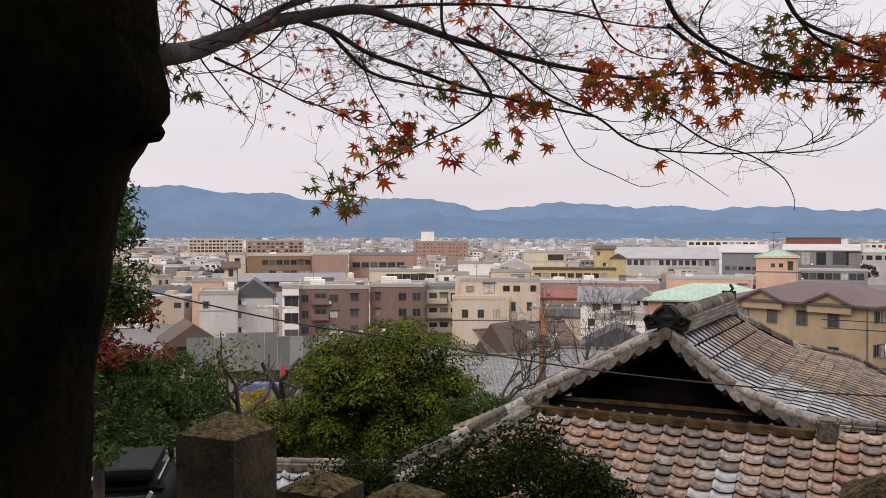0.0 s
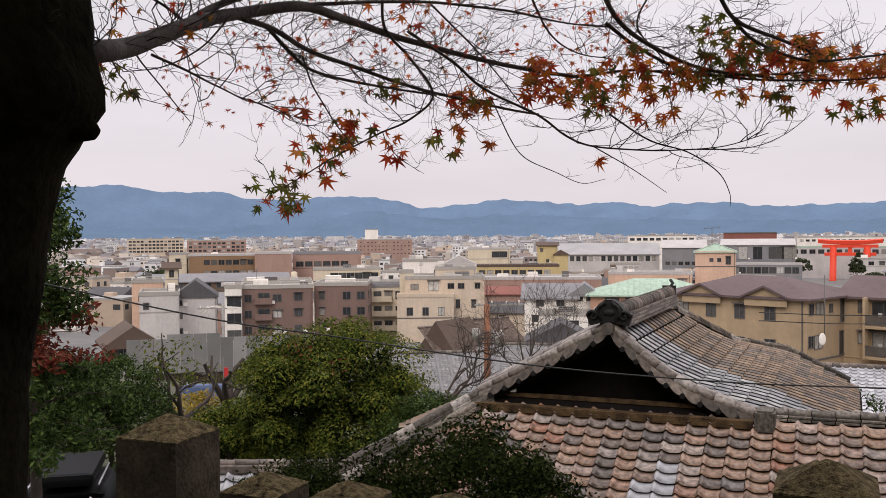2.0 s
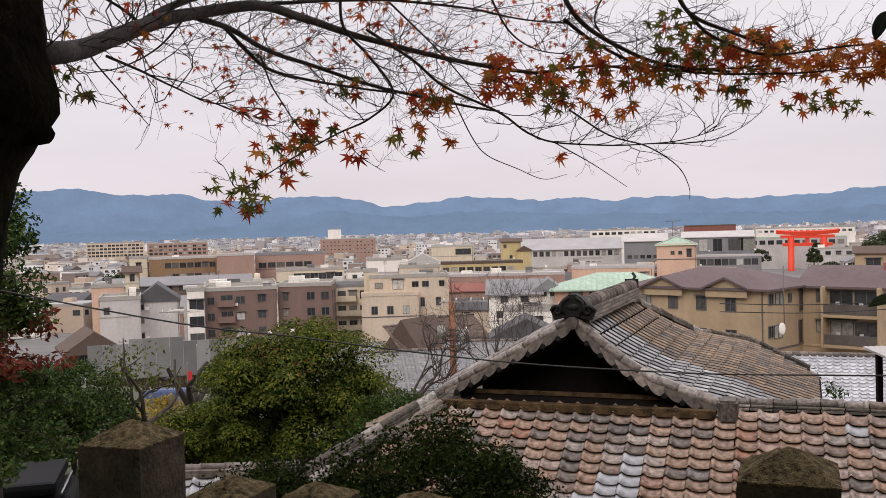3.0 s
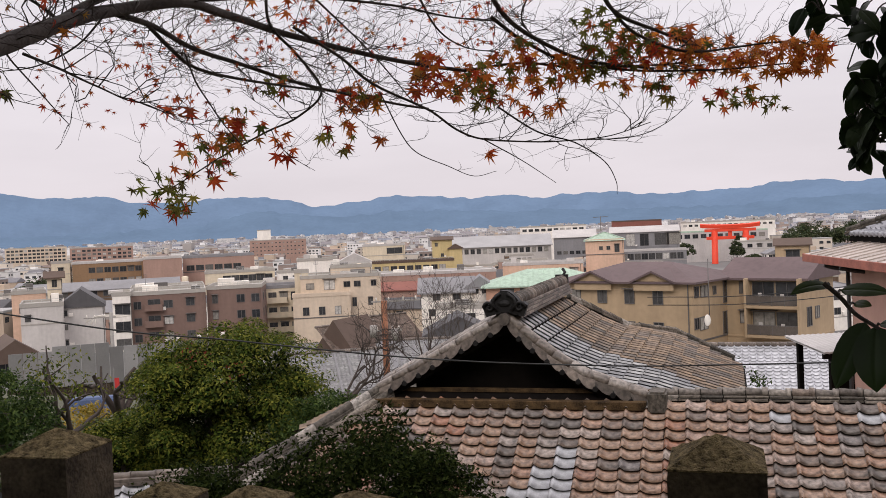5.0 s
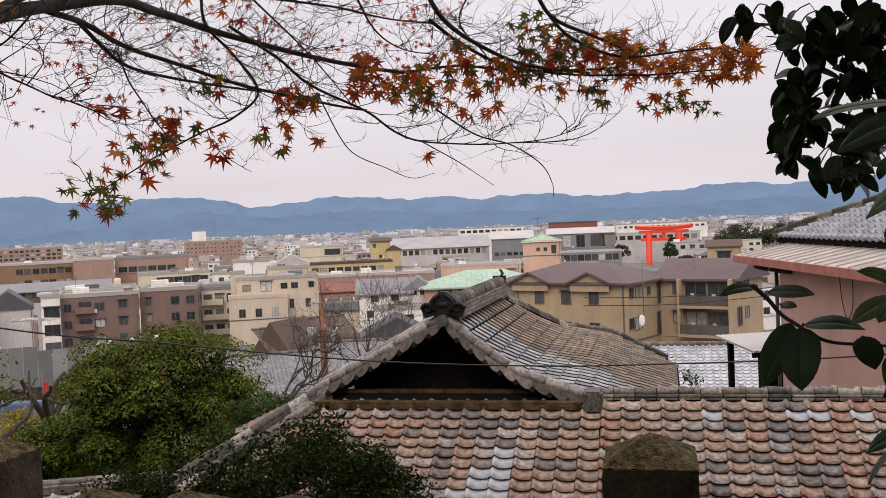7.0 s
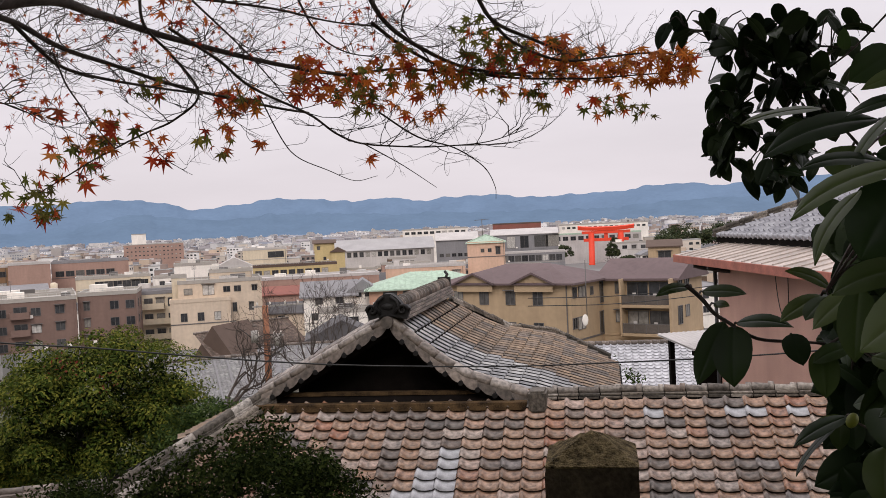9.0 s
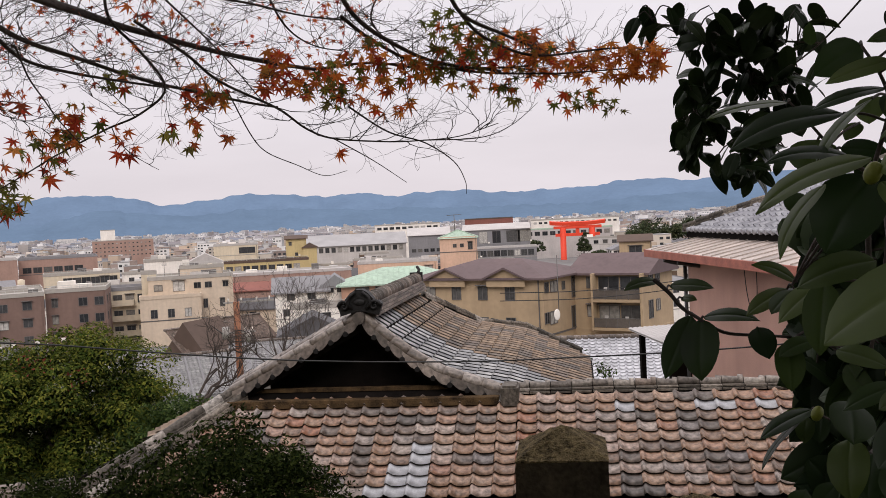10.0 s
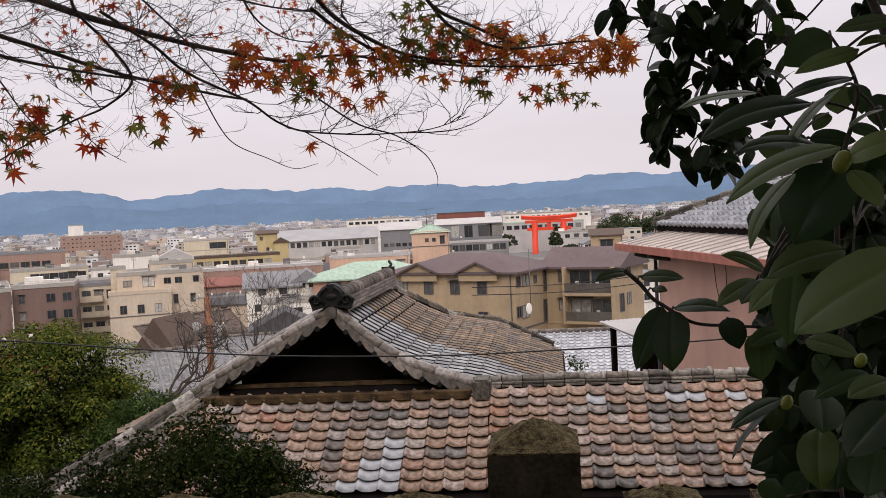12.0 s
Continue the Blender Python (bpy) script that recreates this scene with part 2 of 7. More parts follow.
def ground_z(n):
    # Below n = -3 climbs an unseen hill, added to block light from behind.
    steps = ((-900, 260), (-120, 75), (-40, 27), (-12, 6.5), (-5, 1.2), (-3, 0), (0.22, 0), (0.30, -4.2), (24, -4.4), (45, -8.0), (75, -13.0), (130, -18.5), (200, -23.5), (600, -28.0), (4900, -28.0))
    for (a, za), (b, zb) in zip(steps, steps[1:]):
        if n <= b:
            return za + (zb - za) * (n - a) / (b - a)
    return steps[-1][1]


bm = bmesh.new()
cuts = [-900, -400, -120, -70, -40, -25, -12, -8, -5, -3, -1, 0, 0.22, 0.30, 1, 3, 6, 10, 15, 20, 24, 30, 37, 45, 55, 65, 75, 90, 110, 130, 200, 350, 600, 1200, 2400, 4900]
side = [-4900, -2000, -800, -300, -120, -60, -30, -18, -10, -6, -3, 0, 3, 6, 10, 18, 30, 60, 120, 300, 800, 2000, 4900]
rows = []
for n_ in cuts:
    rows.append([bm.verts.new(F0 + FU * s_ + FV * n_ + Vector((0, 0, ground_z(n_) + (noise.noise((s_ * .3, n_ * .3, 1)) * 0.12 if 1 < n_ < 60 else 0)))) for s_ in side])
for i in range(len(cuts) - 1):
    for j in range(len(side) - 1):
        f = bm.faces.new((rows[i][j], rows[i][j + 1], rows[i + 1][j + 1], rows[i + 1][j]))
        f.material_index = 1 if cuts[i] >= 65 else 0
thing("ground", bm, [M_EARTH, M_CITYGROUND], Matrix.Identity(4), "earth terrace and slope falling to a wide grey city plain", "ground", kind="structure")

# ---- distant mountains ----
# Distance haze is painted into both forest colours.
M_MOUNT = mat("painted_haze_forest", (0.135, 0.2, 0.295), 1.0, 0.006, 0.09, 0.05, 0, spec=0.0)
M_MOUNT2 = mat("painted_haze_foothill", (0.12, 0.18, 0.262), 1.0, 0.006, 0.09, 0.05, 0, spec=0.0)
RIDGE = [(-50, 240), (-30, 230), (-17.7, 224), (-15.9, 234), (-13.1, 202), (-9.8, 202), (-8.4, 168), (-5.7, 163), (-2.9, 180), (-0.8, 174), (0.6, 155), (2.3, 120), (5.4, 139), (6.5, 158), (9.5, 146), (11.9, 129),
         (13.9, 138), (16.1, 116), (17.4, 131), (20.2, 130), (22.9, 108), (25.5, 114), (28.2, 117), (29.9, 136), (31.9, 140), (33.9, 121), (36.5, 135), (39.4, 139), (45, 150), (60, 140)]


def mountains(name, far, table, rough, drop, material, label):
    bm = bmesh.new()
    grid = []
    az = -50.0
    while az <= 60:
        for (a, h), (b, k) in zip(table, table[1:]):
            if a <= az <= b:
                u = (az - a) / (b - a)
                top = h + (k - h) * (3 * u * u - 2 * u ** 3)
        top = top * drop + rough * noise.fractal((az * 1.3, far * 0.01, 3), 0.8, 2.1, 6)
        col = []
        for j in range(9):
            u = j / 8
            r = far - 420 * (1 - u)
            z = -28 + (top + 28) * u ** 0.8 + (0 if j in (0, 8) else 9 * noise.fractal((az * 1.2, j * 0.8, far), 0.9, 2, 4))
            col.append(bm.verts.new((r * math.sin(radians(az)), r * math.cos(radians(az)), z)))
        grid.append(col)
        az += 0.2
    for A, B in zip(grid, grid[1:]):
        for j in range(8):
            bm.faces.new((A[j], B[j], B[j + 1], A[j + 1])).smooth = True
    return thing(name, bm, material, Matrix.Identity(4), label, "mountains", kind="structure")


mountains("backdrop", 4600, RIDGE, 8, 1.0, M_MOUNT, "wooded mountain range on the horizon, painted haze blue")
mountains("backdrop_foothills", 4150, [(-50, 40), (-14, 30), (-6, 40), (-1, 95), (3, 60), (9, 75), (16, 50), (22, 40), (27, 35), (33, 55), (60, 60)], 9, 1.0, M_MOUNT2, "wooded foothills below the range, painted a darker haze blue")

# ---- stone fence on the terrace edge ----
def stone_post(w, top, peak, label, base=0.0):
    """A square post with a low pyramid top."""
    e = empty("stone_post", Matrix.Identity(4), label, "fence post", "posts of the stone fence")
    h = w / 2
    bm = bmesh.new()
    lv = [base, base + 0.3, base + 0.6, top - 0.02, top]
    rings = []
    for i, z in enumerate(lv):
        q = h * (1.0 if i < 4 else 0.985)
        rings.append([bm.verts.new((sx * q + random.uniform(-.002, .002), sy * q + random.uniform(-.002, .002), z)) for sx, sy in ((-1, -1), (0, -1), (1, -1), (1, 0), (1, 1), (0, 1), (-1, 1), (-1, 0))])
    for A, B in zip(rings, rings[1:]):
        for k in range(8):
            bm.faces.new((A[k], A[(k + 1) % 8], B[(k + 1) % 8], B[k]))
    bm.faces.new(rings[0][::-1])
    part("shaft", bm, M_STONE, e)
    bm = bmesh.new()
    n = 8
    g = [[None] * (n + 1) for _ in range(n + 1)]
    for i in range(n + 1):
        for j in range(n + 1):
            x, y = (i / n * 2 - 1), (j / n * 2 - 1)
            m_ = max(abs(x), abs(y))
            zz = top + peak * (1 - m_) * (1.0 if m_ > 0.01 else 0.96)
            g[i][j] = bm.verts.new((x * h, y * h, zz + 0.003 * noise.noise((x * 5 + top * 30, y * 5, w * 9))))
    for i in range(n):
        for j in range(n):
            bm.faces.new((g[i][j], g[i + 1][j], g[i + 1][j + 1], g[i][j + 1]))
    rim = [g[i][0] for i in range(n + 1)] + [g[n][j] for j in range(1, n + 1)] + [g[i][n] for i in range(n - 1, -1, -1)] + [g[0][j] for j in range(n - 1, 0, -1)]
    low = [bm.verts.new((v.co.x * 0.99, v.co.y * 0.99, top - 0.004)) for v in rim]
    for k in range(len(rim)):
        k2 = (k + 1) % len(rim)
        bm.faces.new((low[k], low[k2], rim[k2], rim[k]))
    part("pointed_top", bm, M_MOSS, e, "mossy pyramid top")
    return e


def on_fence(s, turn=0.0):
    return Matrix.Translation(F0 + FU * s) @ Matrix.Rotation(radians(FENCE_TURN + turn), 4, "Z")


tall = stone_post(0.205, 1.05, 0.06, "thick weathered granite fence post with mossy pyramid top")
low = stone_post(0.175, 0.905, 0.045, "short granite fence post with lichened pyramid top")
tall.matrix_world = on_fence(0, 2) @ Matrix.Translation((0, 0, -0.022))
low.matrix_world = on_fence(0.325, 1)
for s in (1.745, 3.49):
    copy_thing(tall, on_fence(s, random.uniform(-1.5, 1.5)))
for k in (2, 3, 4, 5, 7, 8, 9, 10, 11):
    copy_thing(low, on_fence(k * 0.291 + 0.02 * (1 if k == 1 else 0), random.uniform(-2, 2)) @ Matrix.Translation((0, 0, random.uniform(-0.008, 0.008))))
for z0, z1, nm in ((0.30, 0.42, "lower"), (0.66, 0.77, "upper")):
    bm = box(0.0, 3.7, -0.05, 0.05, z0, z1, 0.008)
    thing("stone_rail", bm, M_STONE, on_fence(0), "granite rail threaded through the fence posts", "fence rail", "rails of the stone fence")
bm = box(-6, 9, -0.2, 0.22, -4.4, 0.03, 0.02)
thing("retaining_wall", bm, M_STONE, on_fence(0), "dark stone retaining wall under the fence", "wall", kind="structure")

# ---- tile-roofed hall with hip-and-gable roof ----
HALL = Matrix.Translation((3.123, 12.885, 0)) @ Matrix.Rotation(radians(-27), 4, "Z")
hall = empty("tiled_hall", HALL @ Matrix.Translation((0, 0, 0)), "old timber hall with weathered hip-and-gable tiled roof", "house")
RIDGE_LEN = 4.7


def sec_r(s):
    """Height of the main roof at the distance s from the ridge line."""
    k = ((0, 0.22), (0.3, -0.06), (0.7, -0.37), (1.08, -0.60), (1.86, -0.87), (2.8, -1.35), (3.3, -1.62))
    s = min(max(s, 0), 3.3)
    for (a, za), (b, zb) in zip(k, k[1:]):
        if s <= b:
            return za + (zb - za) * (s - a) / (b - a)


def sec_l(s):
    k = ((0, 0.22), (0.5, -0.04), (1.03, -0.32), (1.4, -0.52), (1.95, -0.8), (2.9, -1.25), (3.6, -1.55))
    s = min(max(s, 0), 3.6)
    for (a, za), (b, zb) in zip(k, k[1:]):
        if s <= b:
            return za + (zb - za) * (s - a) / (b - a)


SLOPE = 0.62
EAVE_V = -1.62


def front_z(v):
    return -0.9 + SLOPE * v


def tile_mesh(w, ln, lift=0.036, thick=0.02, n=9, ridge=0.044, wide=0.1, dip=0.018, peak=0.12):
    """One pantile: an S-shaped curved plate; x across, y up the slope, its lower edge at y = 0."""
    vs, fs = [], []
    for j, y in enumerate((0, ln)):
        for i in range(n + 1):
            u = i / n
            prof = ridge * math.exp(-((u - peak) / wide) ** 2) - dip * math.sin(math.pi * min(1, max(0, (u - 0.2) / 0.8)))
            vs.append((u * w * 1.04, y, prof + (lift if j == 0 else 0)))
    m = n + 1
    for i in range(n):
        fs.append((i, i + 1, m + i + 1, m + i))
    lo = len(vs)
    for i in range(n + 1):
        x, y, z = vs[i]
        vs.append((x, 0.004, z - thick))
    for i in range(n):
        fs.append((lo + i, lo + i + 1, i + 1, i))
    return vs, fs


def tile_data(w, ln, material, lift=0.036):
    vs, fs = tile_mesh(w, ln, lift)
    me = bpy.data.meshes.new("tile")
    me.from_pydata(vs, [], fs)
    me.materials.append(material)
    # second material: painted shadow on the front edge faces
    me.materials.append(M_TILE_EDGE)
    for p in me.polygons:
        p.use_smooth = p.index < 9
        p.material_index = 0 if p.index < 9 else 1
    return me


def tile_field(name, parent, place, ncol, nrow, w, ln, material, keep=lambda s, r: True, label="", lift=0.04):
    """Many tiles joined in one mesh; place(i, j) gives the matrix of a tile."""
    vs0, fs0 = tile_mesh(w, ln, lift, 0.022, 7, 0.048, 0.13, 0.026, 0.12)
    vs, fs = [], []
    for j in range(nrow):
        for i in range(ncol):
            if not keep(i, j):
                continue
            m = place(i, j)
            o = len(vs)
            vs += [tuple(m @ Vector(v)) for v in vs0]
            fs += [tuple(o + k for k in f) for f in fs0]
    me = bpy.data.meshes.new(name)
    me.from_pydata(vs, [], fs)
    me.materials.append(material)
    ob = new(name, me)
    ob.parent = parent
    return tagged(ob, label, kind="stuff")


# boards under the tiles, so that no gap shows light
bm = bmesh.new()
a = [bm.verts.new(p) for p in ((-1.9, 0.25, front_z(0.25) - 0.06), (7.6, 0.25, front_z(0.25) - 0.06), (7.6, EAVE_V, front_z(EAVE_V) - 0.06), (-3.5, EAVE_V, front_z(EAVE_V) - 0.06))]
b_ = [bm.verts.new(v.co - Vector((0, 0, 0.06))) for v in a]
bm.faces.new(a[::-1]); bm.faces.new(b_)
for k in range(4):
    bm.faces.new((a[k], a[(k + 1) % 4], b_[(k + 1) % 4], b_[k]))
part("front_roof_deck", bm, M_DARKWOOD, hall)
for sec, sg, smax, nm in ((sec_r, 1, 3.3, "right"), (sec_l, -1, 3.6, "left")):
    bm = bmesh.new()
    prev = None
    for k in range(14):
        s = smax * k / 13
        z = sec(s) - 0.07
        ext = max(0, s - 1.9)
        row = [bm.verts.new((sg * s, 0.02 - (ext if sg < 0 else 0) * 0.95, z)), bm.verts.new((sg * s, RIDGE_LEN + min(s * 1.5, 2.85), z)),
               bm.verts.new((sg * s, 0.02 - (ext if sg < 0 else 0) * 0.95, z - 0.06)), bm.verts.new((sg * s, RIDGE_LEN + min(s * 1.5, 2.85), z - 0.06))]
        if prev:
            bm.faces.new((prev[0], row[0], row[1], prev[1]))
            bm.faces.new((prev[2], prev[3], row[3], row[2]))
            bm.faces.new((prev[0], prev[2], row[2], row[0]))
            bm.faces.new((prev[1], row[1], row[3], prev[3]))
        prev = row
    part("main_roof_deck", bm, M_DARKWOOD, hall)

# walls below the eaves and the dark gable end
bm = bmesh.new()
quad_box(bm, -2.6, 2.6, -0.75, RIDGE_LEN + 0.6, -4.4, -1.55)
quad_box(bm, 2.6, 7.2, -0.75, 1.3, -4.4, -1.55)
part("hall_wall", bm, M_PLASTER, hall)
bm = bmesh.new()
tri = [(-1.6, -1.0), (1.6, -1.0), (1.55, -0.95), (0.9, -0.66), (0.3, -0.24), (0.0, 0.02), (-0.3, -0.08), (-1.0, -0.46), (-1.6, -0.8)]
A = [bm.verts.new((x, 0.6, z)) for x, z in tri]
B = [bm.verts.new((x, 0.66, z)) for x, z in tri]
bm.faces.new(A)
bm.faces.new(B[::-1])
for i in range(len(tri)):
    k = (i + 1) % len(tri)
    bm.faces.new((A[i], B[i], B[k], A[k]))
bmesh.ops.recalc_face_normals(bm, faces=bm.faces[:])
part("gable_board", bm, M_DARKWOOD, hall, "boards set back in the gable, coloured black for the recess shade")
bm = bmesh.new()
quad_box(bm, -2.0, 1.93, -0.2, -0.06, -1.02, -0.905)
bmesh.ops.bevel(bm, geom=bm.edges[:], offset=0.008, segments=1, affect="EDGES")
part("gable_sill", bm, M_OLDWOOD, hall, "weathered timber sill below the gable")
bm = bmesh.new()
quad_box(bm, -1.9, 1.95, 0.14, 0.24, -0.85, -0.80)
part("gable_sill", bm, M_OLDWOOD, hall)

# verge tiles with scalloped hanging edges, two rolls beside them
for sec, sg, s_end in ((sec_r, 1, 1.95), (sec_l, -1, 2.0)):
    pts = []
    s = 0.0
    while s <= s_end + 0.01:
        pts.append(Vector((sg * s, 0, sec(s))))
        s += 0.05
    length = sum((q - p).length for p, q in zip(pts, pts[1:]))
    n = 9

    def along(d):
        for p, q in zip(pts, pts[1:]):
            seg = (q - p).length
            if d <= seg:
                return p.lerp(q, d / seg), (q - p).normalized()
            d -= seg
        return pts[-1], (pts[-1] - pts[-2]).normalized()

    step = length / n
    for k in range(n):
        bm = bmesh.new()
        top, bot = [], []
        for i in range(9):
            u = i / 8
            p, d = along((k + u) * step)
            up = Vector((0, 0, 1))
            sag = 0.03 + 0.06 * math.sin(math.pi * u) ** 0.8 + 0.06 * u
            lift = 0.015 * u
            top.append((p + up * (0.01 + lift)))
            bot.append((p - up * sag))
        for y0, y1 in ((-0.05, -0.02),):
            A = [bm.verts.new((p.x, y0, p.z)) for p in top]
            B = [bm.verts.new((p.x, y0 - 0.015, p.z)) for p in bot]
            C = [bm.verts.new((p.x, y1 + 0.26, p.z + 0.01)) for p in top]
            D = [bm.verts.new((p.x, y1, p.z + 0.012)) for p in bot]
            for i in range(8):
                bm.faces.new((A[i], A[i + 1], B[i + 1], B[i]))
                bm.faces.new((A[i], C[i], C[i + 1], A[i + 1]))
                bm.faces.new((B[i], B[i + 1], D[i + 1], D[i]))
                bm.faces.new((D[i], D[i + 1], A[i + 1], A[i]))
        bmesh.ops.recalc_face_normals(bm, faces=bm.faces[:])
        part("verge_tile", bm, M_RIDGE, hall)
        p, d = along((k + 1) * step)
        bm = bmesh.new()
        tube(bm, [(p.x, -0.085, p.z - 0.1), (p.x, 0.0, p.z - 0.095)], 0.038, 10)
        part("round_tile_end", bm, M_ONI, hall, "dark round tile end")
    for y, r, rise in (((0.02, 0.066, 0.05), (0.2, 0.08, 0.075), (0.4, 0.08, 0.1)) if sg < 0 else ((0.02, 0.075, 0.05), (0.2, 0.06, 0.045))):
        m_ = max(6, int(length / 0.27))
        for k in range(m_):
            bm = bmesh.new()
            seg = [along(length * (k + u) / m_)[0] + Vector((0, y, rise)) for u in (0, 0.25, 0.5, 0.75, 1.0)]
            tube(bm, seg, [r, r, r, r, r * 0.86], 8)
            part("verge_roll_tile", bm, M_VERGE, hall)
# boards hidden behind the verge
    for k in range(8):
        p, d = along(length * k / 8)
        q, d = along(length * (k + 1) / 8)
        bm = bmesh.new()
        A = [bm.verts.new((v.x, yy, v.z - dz)) for v, yy, dz in ((p, 0.05, 0.05), (q, 0.05, 0.05), (q, 0.05, 0.19), (p, 0.05, 0.19))]
        B = [bm.verts.new((v.co.x, 0.1, v.co.z)) for v in A]
        bm.faces.new(A)
        bm.faces.new(B[::-1])
        for i in range(4):
            bm.faces.new((A[i], B[i], B[(i + 1) % 4], A[(i + 1) % 4]))
        bmesh.ops.recalc_face_normals(bm, faces=bm.faces[:])
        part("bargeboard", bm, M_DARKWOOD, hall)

# main ridge: stacked flat tiles and a row of round caps
for k, (w, z) in enumerate(((0.2, 0.22), (0.18, 0.265), (0.16, 0.31), (0.14, 0.355))):
    y = 0.12
    while y < RIDGE_LEN:
        part("ridge_course_tile", box(-w + random.uniform(0, .006), w, y, min(y + 0.285, RIDGE_LEN), z, z + 0.036), M_RIDGE, hall)
        y += 0.29
y = 0.1
while y < RIDGE_LEN - 0.1:
    bm = bmesh.new()
    tube(bm, [(0, y, 0.44), (0, y + 0.235, 0.425), (0, y + 0.24, 0.43), (0, y + 0.275, 0.43)], [0.115, 0.1, 0.118, 0.118], 12)
    part("ridge_cap", bm, M_RIDGE, hall)
    y += 0.27
# ornament tile at the ridge's near end
bm = bmesh.new()
prof = [(-0.27, 0.26), (-0.3, 0.34), (-0.33, 0.42), (-0.27, 0.47), (-0.23, 0.43), (-0.2, 0.5), (-0.13, 0.58), (-0.05, 0.63), (0.05, 0.63), (0.13, 0.58), (0.2, 0.5), (0.23, 0.43), (0.27, 0.47), (0.33, 0.42), (0.3, 0.34), (0.27, 0.26), (0.12, 0.3), (0, 0.33), (-0.12, 0.3)]
A = [bm.verts.new((x, -0.06, z)) for x, z in prof]
B = [bm.verts.new((x * 0.95, 0.12, z)) for x, z in prof]
bm.faces.new(A[::-1])
bm.faces.new(B)
for i in range(len(prof)):
    k = (i + 1) % len(prof)
    bm.faces.new((A[i], A[k], B[k], B[i]))
for sx in (-1, 1):
    spiral = [(sx * (0.22 + 0.085 * (1 - t / 14) * math.cos(t * 0.62)), -0.085, 0.40 + 0.085 * (1 - t / 14) * math.sin(t * 0.62)) for t in range(14)]
    tube(bm, spiral, [0.026 - 0.0012 * t for t in range(14)], 6)
    tube(bm, [(sx * 0.05, -0.09, 0.6), (sx * 0.14, -0.09, 0.53), (sx * 0.17, -0.09, 0.44), (sx * 0.1, -0.09, 0.36)], 0.024, 6)
bmesh.ops.create_uvsphere(bm, u_segments=12, v_segments=8, radius=0.06, matrix=Matrix.Translation((0, -0.06, 0.45)) @ Matrix.Diagonal((1.5, 0.5, 0.8, 1)))
part("ridge_end_ornament", bm, M_ONI, hall, "black scrolled ridge-end ornament tile")
bm = bmesh.new()
tube(bm, [(0, -0.16, 0.235), (0, -0.05, 0.24), (0, 0.2, 0.25)], 0.078, 12)
tube(bm, [(0, -0.175, 0.235), (0, -0.155, 0.235)], 0.088, 12)
part("apex_roll_tile", bm, M_RIDGE, hall)
bm = bmesh.new()
quad_box(bm, -0.12, 0.12, RIDGE_LEN - 0.02, RIDGE_LEN + 0.07, 0.2, 0.56)
tube(bm, [(0, RIDGE_LEN + .03, 0.5), (0.05, RIDGE_LEN + .1, 0.6), (0, RIDGE_LEN + .16, 0.66)], 0.03, 6)
part("ridge_end_ornament", bm, M_ONI, hall)

# hip ridge at the front corner and the one at the far corner
def hip_ridge(p, q, n, r, parent):
    p, q = Vector(p), Vector(q)
    for k in range(n):
        bm = bmesh.new()
        a, b = p.lerp(q, k / n), p.lerp(q, (k + 1) / n)
        a.z += random.uniform(-0.012, 0.012)
        up = Vector((0, 0, 1))
        tube(bm, [a + up * 0.06, a.lerp(b, 0.95) + up * 0.05, b + up * 0.05], [r, r * 0.9, r * 1.04], 8)
        d = (b - a).normalized()
        sd = d.cross(up).normalized()
        for w, h in ((1.7, -0.0), (1.35, 0.03)):
            A = [bm.verts.new(x) for x in (a - sd * r * w + up * h, a + sd * r * w + up * h, b + sd * r * w + up * h, b - sd * r * w + up * h)]
            B = [bm.verts.new(v.co - up * 0.028) for v in A]
            bm.faces.new(A)
            for i in range(4):
                bm.faces.new((A[i], B[i], B[(i + 1) % 4], A[(i + 1) % 4]))
        bmesh.ops.recalc_face_normals(bm, faces=bm.faces[:])
        part("hip_ridge_tile", bm, M_WINGRIDGE, parent)


hip_ridge((-1.9, 0.1, -0.8), (-3.5, -1.6, -1.75), 8, 0.07, hall)
hip_ridge((-1.78, 0.02, -0.89), (-3.36, -1.66, -1.85), 8, 0.05, hall)
hip_ridge((-2.05, 0.2, -0.87), (-3.66, -1.52, -1.83), 8, 0.05, hall)
hip_ridge((0.1, RIDGE_LEN + 0.1, 0.1), (1.08, RIDGE_LEN + 1.6, -0.64), 6, 0.05, hall)
hip_ridge((1.08, RIDGE_LEN + 1.6, -0.64), (1.9, RIDGE_LEN + 2.85, -0.9), 5, 0.05, hall)
hip_ridge((1.9, RIDGE_LEN + 2.85, -0.9), (3.1, RIDGE_LEN + 2.85, -1.5), 5, 0.05, hall)

# side wing ridge running off along the front roof
x = 2.05
while x < 7.6:
    bm = bmesh.new()
    jz, jy = random.uniform(-0.012, 0.012), random.uniform(-0.02, 0.02)
    quad_box(bm, x, x + 0.275, 0.02 + jy, 0.34, -0.915, -0.89)
    quad_box(bm, x + 0.01, x + 0.285, 0.05 + jy, 0.32, -0.878, -0.856)
    part("wing_ridge_tile", bm, M_WINGRIDGE, hall)
    bm = bmesh.new()
    tube(bm, [(x, 0.185 + jy, -0.822 + jz), (x + 0.21, 0.185 + jy, -0.83 + jz), (x + 0.225, 0.185, -0.818 + jz), (x + 0.28, 0.185, -0.82 + jz)], [0.058, 0.05, 0.068, 0.064], 9)
    part("wing_ridge_cap", bm, M_WINGCAP, hall)
    x += 0.29
bm = bmesh.new()
quad_box(bm, 1.95, 2.2, -0.24, 0.18, -1.06, -0.76)
bmesh.ops.bevel(bm, geom=bm.edges[:], offset=0.03, segments=2, affect="EDGES")
